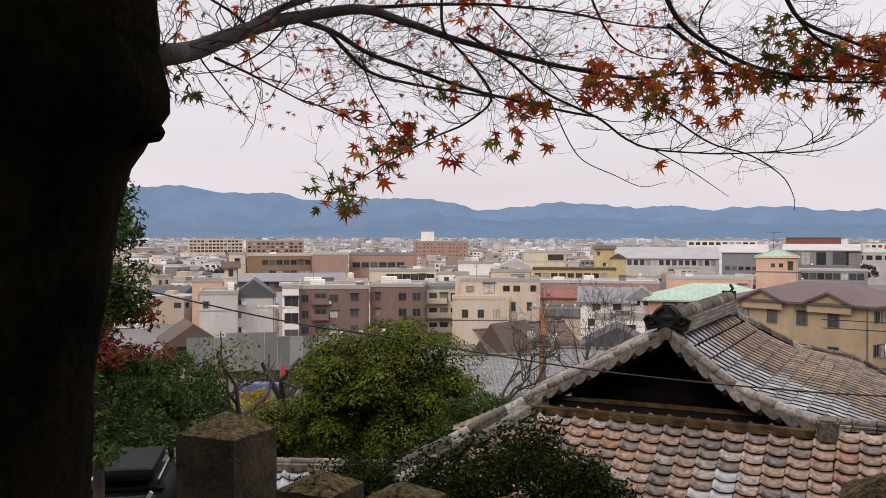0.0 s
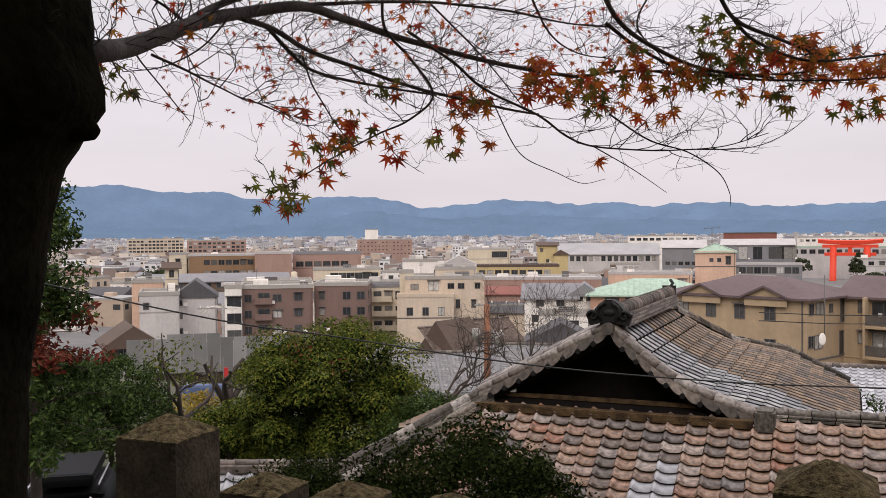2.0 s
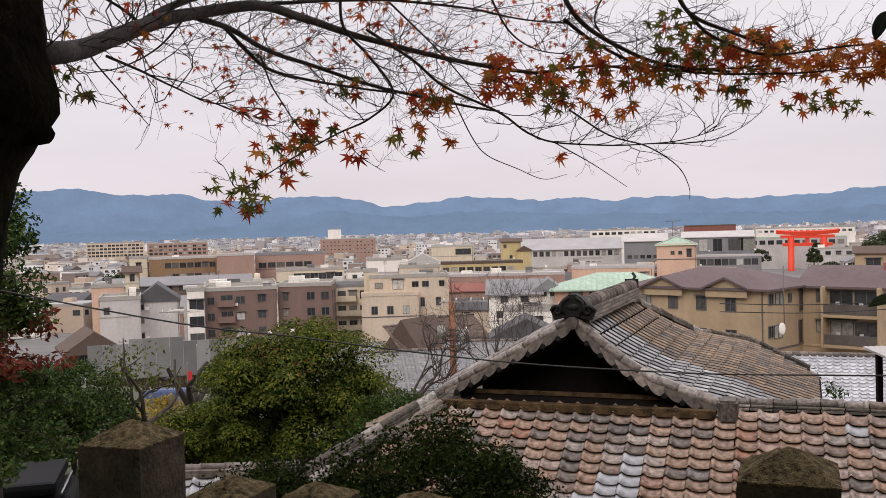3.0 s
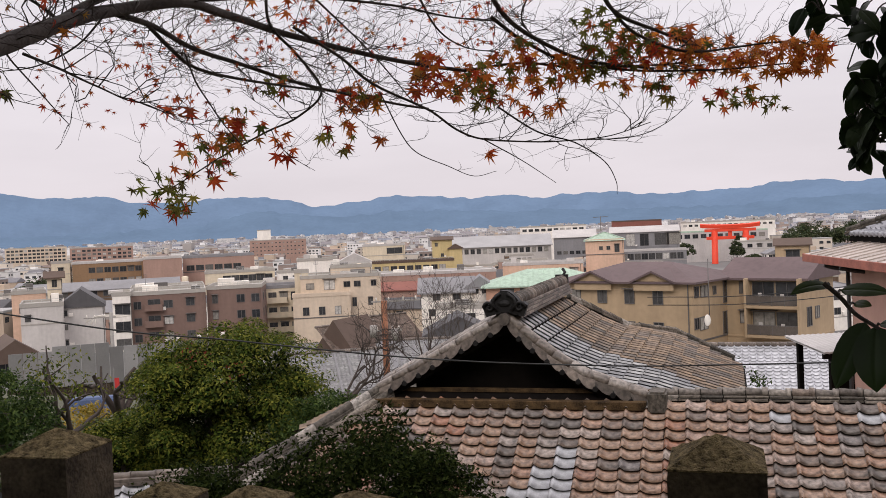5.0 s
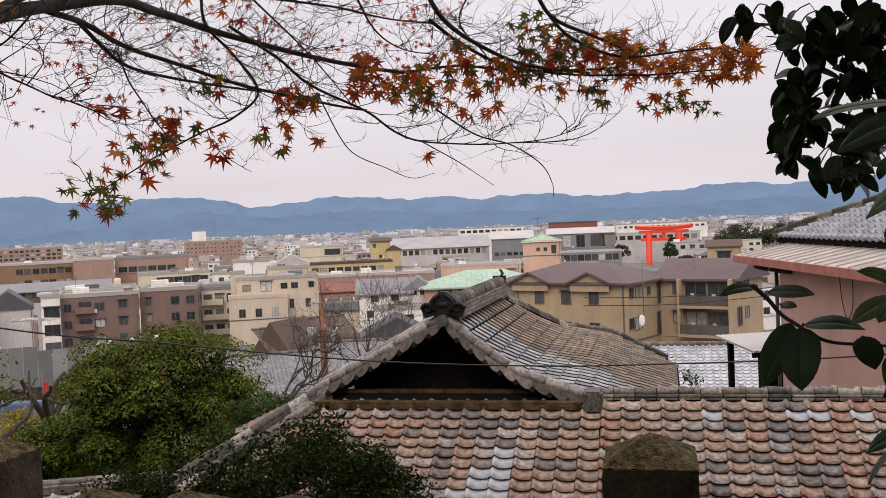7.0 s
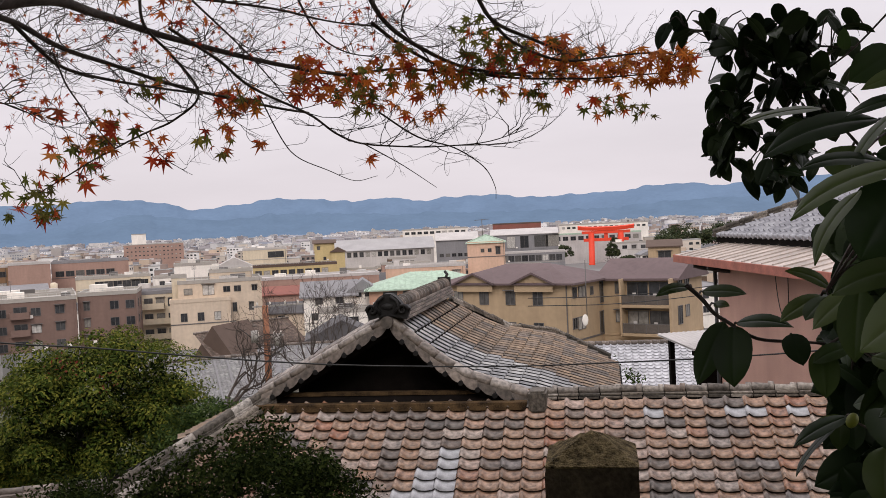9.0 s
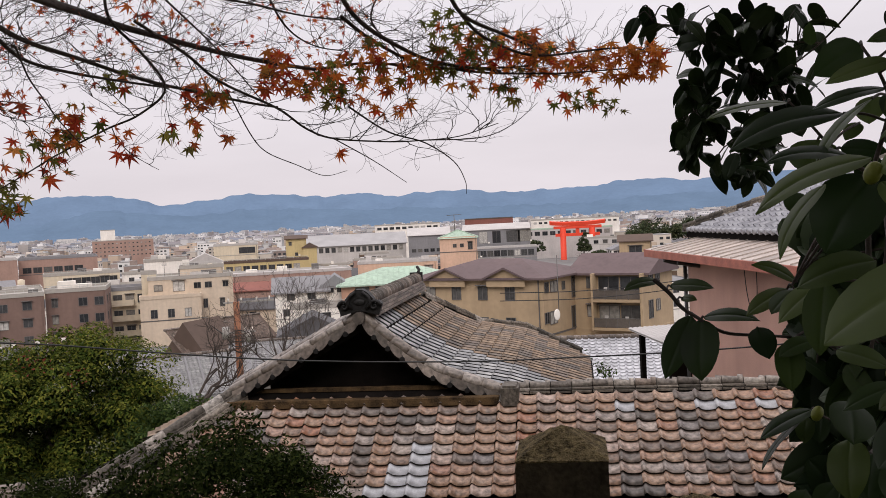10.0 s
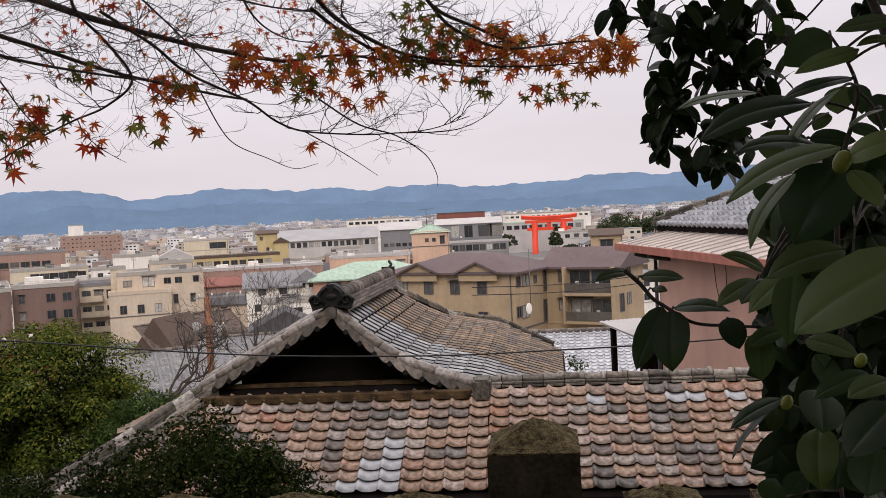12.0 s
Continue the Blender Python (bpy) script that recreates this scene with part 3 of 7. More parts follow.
part("wing_ridge_end_tile", bm, M_WINGRIDGE, hall, "dark square ridge-end tile")

# the tiles of the front roof, one by one
TW, TL = 0.262, 0.182
slope_a = math.atan(SLOPE)
t_me = tile_data(TW, TL * 1.12, M_TILE)
t_pale = tile_data(TW, TL * 1.12, M_TILE_PALE)
rng_t = random.Random(5)
nrow = 10
for j in range(nrow):
    v = -0.02 - (j + 1) * TL * math.cos(slope_a)
    for i in range(-11, 25):
        s = i * TW
        if s < -1.9 + (v + 0.1) * 0.95:
            continue
        if s > 7.3:
            continue
        pale = (i, j) in ((3, 5), (3, 6), (3, 7), (2, 7), (2, 8), (3, 8), (2, 9), (3, 9), (1, 9), (13, 1), (17, 1), (18, 1), (20, 1))
        s += 0.013 * min(6, max(0, i - 2))
        m = Matrix.Translation((s + rng_t.uniform(-.004, .004), v, front_z(v) - 0.02 + rng_t.uniform(-.003, .004))) @ Matrix.Rotation(slope_a, 4, "X") @ Matrix.Rotation(rng_t.uniform(-.02, .02), 4, "Z")
        piece("roof_tile", t_pale if pale else t_me, hall, m)


# main slope tiles, joined
def place_main(sec, sg, ln):
    def f(i, j):
        s_lo = (j + 1) * ln
        a, b = sec(s_lo), sec(max(0, s_lo - ln))
        pitch = math.atan2(b - a, ln)
        y = 0.1 + i * TW if sg > 0 else 0.1 + (i + 1) * TW
        base = Matrix.Translation((sg * s_lo, y, a - 0.03))
        turn = Matrix.Rotation(radians(90 * sg), 4, "Z")
        return base @ turn @ Matrix.Rotation(pitch, 4, "X")
    return f


LN = 0.215
silver = lambda i, j: 0 <= i < 6.6 + 0.3 * j
tile_field("main_roof_tiles", hall, place_main(sec_r, 1, LN), 33, 15, TW, LN * 1.15, M_TILE_ISL, lambda i, j: not silver(i, j) and i * TW < RIDGE_LEN - 0.25 + min(j * LN * 1.5, 2.85), "weathered brown clay tiles")
tile_field("main_roof_tiles", hall, place_main(sec_r, 1, LN), 25, 15, TW, LN * 1.15, M_TILE_GREY, silver, "silver grey glazed tiles")
tile_field("main_roof_tiles", hall, place_main(sec_l, -1, LN), 18, 16, TW, LN * 1.15, M_TILE_ISL, lambda i, j: True, "weathered brown clay tiles")

# ---- the city ----
def paint(name, col, stain=0.1):
    return mat(name, tuple(min(0.85, c * k) for c, k in zip(col, (1.1, 1.05, 0.98))), 0.85, 0.15, 0.14, 1.5, 0, stain=stain)


W_WHITE = paint("white_render", (0.78, 0.76, 0.75))
W_GREY = paint("light_grey_render", (0.5, 0.49, 0.5))
W_BEIGE = paint("beige_render", (0.56, 0.48, 0.4))
W_CREAM = paint("cream_render", (0.6, 0.54, 0.44))
W_BROWN = paint("brown_tile_cladding", (0.185, 0.125, 0.11), 0.1)
W_ORANGE = paint("orange_brown_cladding", (0.25, 0.16, 0.095))
W_PINKB = paint("pinkish_brown_render", (0.34, 0.23, 0.2))
W_PINK = paint("pale_pink_render", (0.6, 0.42, 0.33))
W_SALMON = paint("salmon_render", (0.48, 0.29, 0.22))
W_YELLOW = paint("yellow_render", (0.5, 0.41, 0.22))
W_OCHRE = paint("ochre_render", (0.4, 0.305, 0.205), 0.1)
W_TIMBER = paint("brown_board_wall", (0.13, 0.09, 0.065))
R_DARK = paint("dark_slate_roof", (0.085, 0.085, 0.095))
R_GREY = paint("grey_metal_roof", (0.22, 0.225, 0.25))
R_HALL = paint("light_grey_metal_roof", (0.33, 0.335, 0.36))
R_PALE = paint("pale_metal_roof", (0.45, 0.445, 0.46))
R_MAROON = paint("maroon_metal_roof", (0.125, 0.092, 0.1), 0.15)
R_GREEN = paint("verdigris_roof", (0.36, 0.49, 0.42), 0.3)
R_RED = paint("red_brown_roof", (0.22, 0.085, 0.07))
R_BROWN = paint("brown_roof", (0.1, 0.07, 0.058))
M_DARKGLASS = mat('smoked_balcony_glass', (0.12, 0.1, 0.085), 0.3, 0.4, 0.3, 4, 0)
FLAT = paint("flat_roof_felt", (0.36, 0.35, 0.34))
M_PANE = ramp_mat("window_pane", [(0.0, (0.02, 0.022, 0.026)), (0.5, (0.05, 0.052, 0.056)), (0.7, (0.11, 0.105, 0.1)), (0.82, (0.3, 0.28, 0.25)), (1.0, (0.55, 0.53, 0.5))], 0.2, "object", 2.0, 0, 0, 0.5, 0.3)
CITY = -28.0
WIN = {}
PLACES = []


def window_meshes(w, h):
    key = (round(w, 2), round(h, 2))
    if key not in WIN:
        f = 0.07 if w < 3 else 0.1
        bm = bmesh.new()
        for a in ((-w / 2, w / 2, -f, 0), (-w / 2, w / 2, h, h + f), (-w / 2 - f, -w / 2, -f, h + f), (w / 2, w / 2 + f, -f, h + f), (-0.035, 0.035, 0, h)):
            quad_box(bm, a[0], a[1], -0.09, 0.02, a[2], a[3])
        fr = mesh_of(bm, M_FRAME, "window")
        bm = bmesh.new()
        quad_box(bm, -w / 2, w / 2, -0.03, 0.01, 0, h)
        WIN[key] = (fr, mesh_of(bm, M_PANE, "pane"))
    return WIN[key]


def add_window(parent, x, z, w, h, y=0.0, turn=0.0):
    fr, pn = window_meshes(w, h)
    m = Matrix.Translation((x, y, z)) @ Matrix.Rotation(radians(turn), 4, "Z")
    o = piece("window", fr, parent, m)
    piece("pane", pn, o, Matrix.Identity(4))


def add_balcony(parent, x0, x1, z, out=1.2, h=1.1, material=None):
    bm = box(x0, x1, -out, 0, z - 0.15, z)
    quad_box(bm, x0, x1, -out, -out + 0.08, z, z + h)
    quad_box(bm, x0, x0 + 0.08, -out, 0, z, z + h)
    quad_box(bm, x1 - 0.08, x1, -out, 0, z, z + h)
    part("balcony", bm, material or W_BEIGE, parent)


def building(name, label, x, y, rot, w, dep, top, wall, roof="flat", rmat=None, rise=2.0, over=0.5, rows=(), balconies=(), base=None, clutter=0, seams=False, side=(), balc=None, group="buildings of the city"):
    """A block with its front along local x; z = 0 at the wall's top. rows: (drop, height, count, width, from, to)."""
    base = (CITY if base is None else base) - top
    turn_ = radians(rot)
    PLACES.append((x - math.sin(turn_) * dep / 2, y + math.cos(turn_) * dep / 2, max(w, dep) * 0.5))
    e = empty(name, Matrix.Translation((x, y, top)) @ Matrix.Rotation(radians(rot), 4, "Z"), label, "building", group)
    h = w / 2
    bm = bmesh.new()
    quad_box(bm, -h, h, 0, dep, base, 0)
    part("wall", bm, wall, e)
    rm = rmat or FLAT
    if roof == "flat":
        bm = bmesh.new()
        quad_box(bm, -h - 0.1, h + 0.1, -0.1, dep + 0.1, 0, 0.25)
        for a in ((-h - 0.1, h + 0.1, -0.1, 0.15), (-h - 0.1, h + 0.1, dep - 0.15, dep + 0.1)):
            quad_box(bm, *a, 0.25, 0.75)
        for a in ((-h - 0.1, -h + 0.15), (h - 0.15, h + 0.1)):
            quad_box(bm, *a, 0.15, dep - 0.15, 0.25, 0.75)
        part("roof", bm, rm, e)
    else:
        bm = bmesh.new()
        o = over
        if roof == "hipx":       # hipped at both ends, ridge along the front
            q = dep / 2
            eave = [(-h - o, -o), (h + o, -o), (h + o, dep + o), (-h - o, dep + o)]
            lowv = [bm.verts.new((p, r, -0.35)) for p, r in eave]
            topv = [bm.verts.new((p, r, -0.12)) for p, r in eave]
            k1, k2 = bm.verts.new((-h + q, q, rise)), bm.verts.new((h - q, q, rise))
            bm.faces.new((topv[0], topv[1], k2, k1))
            bm.faces.new((topv[1], topv[2], k2))
            bm.faces.new((topv[2], topv[3], k1, k2))
            bm.faces.new((topv[3], topv[0], k1))
            bm.faces.new(lowv[::-1])
            for k in range(4):
                bm.faces.new((lowv[k], lowv[(k + 1) % 4], topv[(k + 1) % 4], topv[k]))
            A = B = None
            if seams:
                k = -h - o + 0.5
                while k < h + o:
                    run = min(q + o, (k + h + o) / (q + o) * (q + o), (h + o - k) / (q + o) * (q + o))
                    ln = run * math.hypot(1, (rise + 0.12) / (q + o))
                    sb = bmesh.new()
                    quad_box(sb, -0.06, 0.06, 0, ln, 0, 0.1)
                    so = part("seam", sb, rm, e)
                    so.matrix_basis = Matrix.Translation((k, -o, -0.12)) @ Matrix.Rotation(math.atan2(rise + 0.12, q + o), 4, "X")
                    k += 1.0
        elif roof == "gable":    # ridge along the front
            prof = [(-o, -o * rise / (dep / 2)), (dep / 2, rise), (dep + o, -o * rise / (dep / 2))]
            A = [bm.verts.new((-h - o, p, q)) for p, q in prof] + [bm.verts.new((-h - o, p, q - 0.25)) for p, q in prof[::-1]]
            B = [bm.verts.new((h + o, v.co.y, v.co.z)) for v in A]
        else:                    # gable end to the front, or hip
            prof = [(-h - o, -o * rise / h), (0, rise), (h + o, -o * rise / h)]
            ins = min(h, dep / 2) * 0.98 if roof == "hip" else 0
            A = [bm.verts.new((p, -o + (ins if k == 1 else 0), q)) for k, (p, q) in enumerate(prof)] + [bm.verts.new((p, -o + (ins if k == 1 else 0), q - 0.25)) for k, (p, q) in reversed(list(enumerate(prof)))]
            B = [bm.verts.new((v.co.x, dep + o - (ins if k in (1, 4) else 0), v.co.z)) for k, v in enumerate(A)]
        for k in range(6 if A else 0):
            bm.faces.new((A[k], A[(k + 1) % 6], B[(k + 1) % 6], B[k]))
        for L in (A, B) if A else ():
            bm.faces.new((L[0], L[1], L[4], L[5]))
            bm.faces.new((L[1], L[2], L[3], L[4]))
            bm.faces.new((L[3], L[4], L[5]))
        bmesh.ops.recalc_face_normals(bm, faces=bm.faces[:])
        rf = part("roof", bm, rm, e)
        if roof == "front":
            bm = bmesh.new()
            tri = [bm.verts.new(p) for p in ((-h, 0, 0), (h, 0, 0), (0, 0, rise - 0.25), (-h, 0.3, 0), (h, 0.3, 0), (0, 0.3, rise - 0.25))]
            for f in ((0, 1, 2), (5, 4, 3), (0, 3, 4, 1), (1, 4, 5, 2), (2, 5, 3, 0)):
                bm.faces.new([tri[i] for i in f])
            part("gable_wall", bm, wall, e)
        if roof == "gable":
            bm = bmesh.new()
            for sx in (-h, h - 0.3):
                t = [bm.verts.new(p) for p in ((sx, 0, 0), (sx, dep, 0), (sx, dep / 2, rise - 0.25), (sx + 0.3, 0, 0), (sx + 0.3, dep, 0), (sx + 0.3, dep / 2, rise - 0.25))]
                for f in ((2, 1, 0), (3, 4, 5), (1, 4, 3, 0), (2, 5, 4, 1), (0, 3, 5, 2)):
                    bm.faces.new([t[i] for i in f])
            part("gable_wall", bm, wall, e)
            if seams:
                k = -h - over + 0.4
                while k < h + over:
                    ln = math.hypot(dep / 2 + over, rise * (1 + over / (dep / 2)))
                    bm = bmesh.new()
                    quad_box(bm, -0.06, 0.06, 0, ln, 0, 0.09)
                    s = part("seam", bm, rm, rf)
                    s.matrix_basis = Matrix.Translation((k, -over, -over * rise / (dep / 2))) @ Matrix.Rotation(math.atan2(rise, dep / 2), 4, "X")
                    k += 0.9
    for drop, hh, n, ww, a, b in rows:
        for k in range(n):
            add_window(e, a + (b - a) * (k + 0.5) / n, -drop - hh, ww, hh)
    for drop, hh, n, ww, a, b in side:          # windows on the side towards local -x or +x
        for k in range(n):
            add_window(e, (h if a > 0 else -h), -drop - hh, ww, hh, abs(a) + (b - abs(a)) * (k + 0.5) / n, 90 if a > 0 else -90)
    if rows and not side and y < 520 and name != "ochre_apartments":
        sx = 1 if x < y * 0.12 else -1          # the flank that the hill looks on
        for drop, hh, n, ww, a, b in rows[:2]:
            for k in range(2):
                add_window(e, sx * h, -drop - hh, min(ww, 1.2), hh, dep * (0.3 + 0.4 * k), 90 * sx)
    rq = random.Random(int(abs(x) * 13 + abs(y) * 3))
    if rows and y < 420:
        for drop, hh, n, ww, a, b in rows:
            k = rq.randrange(n)
            wx, wz = a + (b - a) * (k + 0.5) / n, -drop - hh
            if rq.random() < 0.22:
                part("air_conditioner", box(wx + ww * 0.5 + 0.25, min(h, wx + ww * 0.5 + 1.05), -0.36, 0, wz - 0.15, wz + 0.5, 0.03), W_WHITE, e)
            if rq.random() < 0.4:
                part("awning", box(wx - ww * 0.65, wx + ww * 0.65, -0.55, 0, wz + hh + 0.18, wz + hh + 0.28, 0.02), M_FRAME, e)
        part("downpipe", box(h * 0.93, h * 0.93 + 0.12, -0.12, 0, base, -0.1, 0.02), rq.choice((M_FRAME, wall, wall)), e)
        low_band = min(-r[0] - r[1] for r in rows) - 0.7
        part("floor_band", box(-h - 0.05, h + 0.05, -0.08, dep + 0.05, low_band, low_band + 0.22, 0.02), rq.choice((FLAT, M_FRAME, wall)), e)
    for x0, x1, drop in balconies:
        add_balcony(e, x0, x1, -drop, material=balc or wall)
    rr = random.Random(int(abs(x) * 7 + abs(y)))
    if roof == "flat" and clutter > 1 and y < 300:
        bm = bmesh.new()
        for k in range(int(w / 1.5) + 1):
            q = -h + 0.3 + (w - 0.6) * k / max(1, int(w / 1.5))
            quad_box(bm, q - 0.03, q + 0.03, 0.3, 0.36, 0.25, 1.35)
        for z in (0.9, 1.3):
            quad_box(bm, -h + 0.3, h - 0.3, 0.3, 0.35, z, z + 0.06)
        part("roof_railing", bm, M_RAIL, e)
    if roof == "flat" and clutter > 3 and y < 300:
        bm = bmesh.new()
        tube(bm, [(h * 0.5, dep * 0.5, 0.25), (h * 0.5, dep * 0.5, 2.4), (h * 0.5, dep * 0.5, 2.6)], [0.8, 0.8, 0.3], 14)
        part("water_tank", bm, W_CREAM, e)
        bm = bmesh.new()
        tube(bm, [(-h * 0.6, 1.2, 0.25), (-h * 0.6, 1.2, 3.8)], 0.05, 5)
        for q in range(5):
            tube(bm, [(-h * 0.6 - 0.5, 1.2, 3.7 - q * 0.18), (-h * 0.6 + 0.5, 1.2, 3.7 - q * 0.18)], 0.03, 4)
        part("aerial", bm, M_FRAME, e)
    for k in range(clutter):
        cx, cy = rr.uniform(-h * .8, h * .8), rr.uniform(1, max(1.5, dep - 1))
        s, t = rr.uniform(0.5, 1.6), rr.uniform(0.5, 1.3)
        bm = box(cx - s, cx + s, cy - s * .7, cy + s * .7, 0.25, 0.25 + t * 1.4, 0.05)
        part("rooftop_unit", bm, rr.choice((W_WHITE, W_GREY, M_FRAME)), e)
    return e


B = building
# apartment block in brown tile, in two steps
B("apartment_block", "brown tiled apartment block with recessed balconies", -22.2, 188, 5, 14.4, 14, -9.5, W_BROWN, rows=[(d, 1.4, 1, 1.3, -6.4, -4.9) for d in (1.2, 4.4, 7.6, 10.8)] + [(d, 1.4, 1, 1.6, -0.8, 1.0) for d in (1.2, 4.4, 7.6, 10.8)] + [(d, 1.4, 1, 1.5, 3.3, 5.2) for d in (1.0, 4.2, 7.4)] + [(d, 2.0, 1, 2.2, -3.9, -1.2) for d in (0.9, 4.1, 7.3, 10.5)], balconies=[(-4.4, -0.9, d) for d in (2.9, 6.1, 9.3, 12.5)], clutter=3)
B("apartment_block", "brown tiled apartment wing stepped back", -9.6, 191, -3, 10.8, 14, -9.3, W_BROWN, rows=[(d, 1.5, 1, 1.0, -4.4, -3.2) for d in (1.2, 4.4, 7.6)] + [(d, 1.5, 2, 1.5, -0.2, 5.6) for d in (1.2, 4.4)], clutter=3)
B("white_apartment", "narrow white apartment house with black balconies", -30.3, 185, 9, 3.4, 10, -9.2, W_WHITE, rows=[(d, 1.9, 1, 2.6, -1.3, 1.5) for d in (1.7, 5.0, 8.3)], clutter=1)
B("grey_house", "light grey town house with dark sloping roof", -37.5, 184, 10, 8.2, 12, -10.4, W_GREY, "front", R_DARK, 3.0, 0.3, rows=[(d, 0.9, 1, 1.0, -3.6, -2.4) for d in (1.0, 3.6, 6.6)])
B("white_house", "plain white block beside the grey town house", -43.0, 178, 12, 7.2, 12, -10.0, W_GREY, rows=[(1.5, 1.0, 1, 0.9, -3.0, -1.8)], clutter=2)
B("pink_house", "pale pink town house with rooftop stair tower", -49.2, 194, 14, 6.2, 10, -8.4, W_PINK, rows=[(2.5, 1.2, 2, 1.0, -2.5, 2.5)], clutter=2)
B("tan_tower", "small tan tower with little gabled roof", -52.3, 229, 13, 3.2, 4, -6.2, W_CREAM, "gable", R_BROWN, 1.0, 0.8, rows=[(1.0, 1.6, 1, 1.0, -1, 1)])
B("red_roof_house", "old house with rust brown tiled roof", -31.0, 115, 22, 5.6, 8, -11.4, W_TIMBER, "front", R_BROWN, 1.9, 0.8, rows=[(0.8, 1.0, 2, 1.2, -2.2, 2.2)])
B("school_block", "orange-brown school block with two rows of windows", -58.6, 334, 6, 23, 14, -6.3, W_ORANGE, rows=[(1.4, 1.7, 7, 2.0, -6.5, 11.2), (5.2, 1.7, 7, 2.0, -6.5, 11.2)], rmat=R_PALE, clutter=2)
B("school_annex", "yellowish annex at the end of the school", -74, 334, 10, 6, 14, -5.8, W_CREAM, rows=[(1.5, 1.5, 1, 1.6, -2, 2)])
B("sports_hall", "pinkish brown hall with pale roof edge", -39.5, 326, 7, 12.6, 16, -5.6, W_PINKB, rmat=R_PALE)
B("sports_hall", "long pinkish brown hall with window band", -22.0, 342, 4, 25, 18, -6.2, W_PINKB, rmat=R_GREY, rows=[(2.6, 1.8, 6, 2.6, -11.5, 8)])
B("tan_block", "tan block with a long gallery of windows", -12.0, 278, 3, 20, 10, -9.6, W_CREAM, rows=[(0.8, 1.8, 6, 2.2, -5, 9.5)], clutter=2)
B("white_low_block", "low white block with rooftop terrace", -27.2, 232, 7, 17, 12, -10.8, W_WHITE, rows=[(0.7, 1.0, 4, 2.2, 1, 8)], clutter=4)
B("long_dark_roof", "long low building with dark slate roof", -45.0, 254, 9, 36, 10, -11.0, W_TIMBER, "gable", R_GREY, 1.8, 0.6, rows=[(0.5, 1.4, 9, 2.0, -16, 16)])
B("balcony_flats", "cream flats with long yellow balconies", -1.0, 206, 0, 10.5, 10, -10.6, W_CREAM, rows=[(0.9, 1.7, 4, 1.6, -4.8, 4.8), (4.2, 1.7, 4, 1.6, -4.8, 4.8), (7.5, 1.7, 4, 1.6, -4.8, 4.8)], balconies=[(-5.2, 2.0, 3.0), (-5.2, 5.2, 6.2), (-5.2, 5.2, 9.4)], rmat=R_GREY, clutter=1)
B("beige_block", "beige concrete block with scattered windows", 12.3, 199, -3, 17.0, 14, -8.6, W_BEIGE, rows=[(1.0, 1.2, 1, 1.6, -7.4, -5.6), (0.4, 2.0, 1, 2.2, -3.6, -1.2), (0.9, 1.1, 2, 1.3, 0.2, 4.6), (4.4, 2.0, 1, 1.4, -0.8, 0.8), (4.4, 1.8, 1, 0.8, 2.2, 3.4), (4.6, 1.5, 1, 0.9, 5.4, 7.0), (8.2, 1.6, 3, 1.2, -6.5, 4), (1.0, 1.0, 1, 1.0, 6.0, 8.0)], clutter=5)
B("beige_wing", "lower beige wing with a flat ledge roof", 8.0, 196, -3, 12, 4, -12.2, W_BEIGE, rows=[(2.2, 1.6, 3, 1.2, -5, 5)], rmat=W_BEIGE)
B("beige_penthouse", "set-back beige top storey with plant", 15.0, 204, -3, 9.0, 7, -6.8, W_BEIGE, rows=[(0.7, 0.9, 2, 1.2, -3, 3)], base=-9, clutter=2)
B("cream_stair_tower", "narrow cream stair tower on the flats", 4.2, 203, 0, 3.0, 4, -7.4, W_CREAM, base=-12)
B("white_block", "plain windowless white block", 10.2, 269, -2, 11.6, 10, -7.0, W_WHITE, clutter=3)
B("white_gabled_block", "white block with stepped gable and outside stair", 21.6, 279, -4, 10.5, 9, -8.2, W_WHITE, "front", R_PALE, 2.6, 0.1, rows=[(0.4, 3.2, 1, 0.8, -2, -0.6), (2.2, 1.6, 1, 1.6, 2.0, 4.5)])
B("cream_block", "cream block with pale upper band", 37.0, 337, -6, 15.5, 12, -5.0, W_CREAM, rows=[(0.8, 2.0, 1, 5.5, 1.0, 6.8)], rmat=R_PALE, clutter=3)
B("yellow_gallery_building", "long yellow building with shaded gallery", 41.5, 296, -8, 27, 10, -9.9, W_YELLOW, rows=[(1.0, 1.8, 9, 1.9, -12.5, 11)], rmat=R_BROWN, clutter=2)
B("yellow_tower", "yellow square tower with low brown roof", 71.8, 413, -10, 9.0, 8, -4.6, W_YELLOW, "gable", R_BROWN, 1.2, 0.8, rows=[(1.8, 1.4, 1, 1.2, -3.4, -1.8), (6.5, 1.4, 1, 1.2, -1, 1)])
B("yellow_annex", "lower yellow annex under the tower", 77.5, 411, -10, 6.0, 8, -8.6, W_YELLOW, "front", R_BROWN, 1.6, 0.6)
B("grey_hall", "wide grey hall with sloping metal roof", 110.3, 462, -13, 52, 34, -10.2, W_GREY, "gable", R_HALL, 5.2, 0.8, rows=[(1.2, 2.4, 16, 2.0, -25, 25)])
B("grey_hall", "grey gabled hall with pale roof", 139, 428, -18, 20, 22, -6.6, R_GREY, "gable", R_PALE, 3.4, 0.6, rows=[(6.8, 1.5, 6, 2.0, -9, 9)])
B("long_white_roof", "long low white roof over shops", 39.0, 242, -9, 34, 14, -11.2, W_PINKB, rmat=R_PALE, clutter=3)
B("red_arcade", "red-brown low market roof", 33.0, 224, -9, 27, 12, -13.6, W_PINKB, "gable", R_RED, 1.6, 0.5)
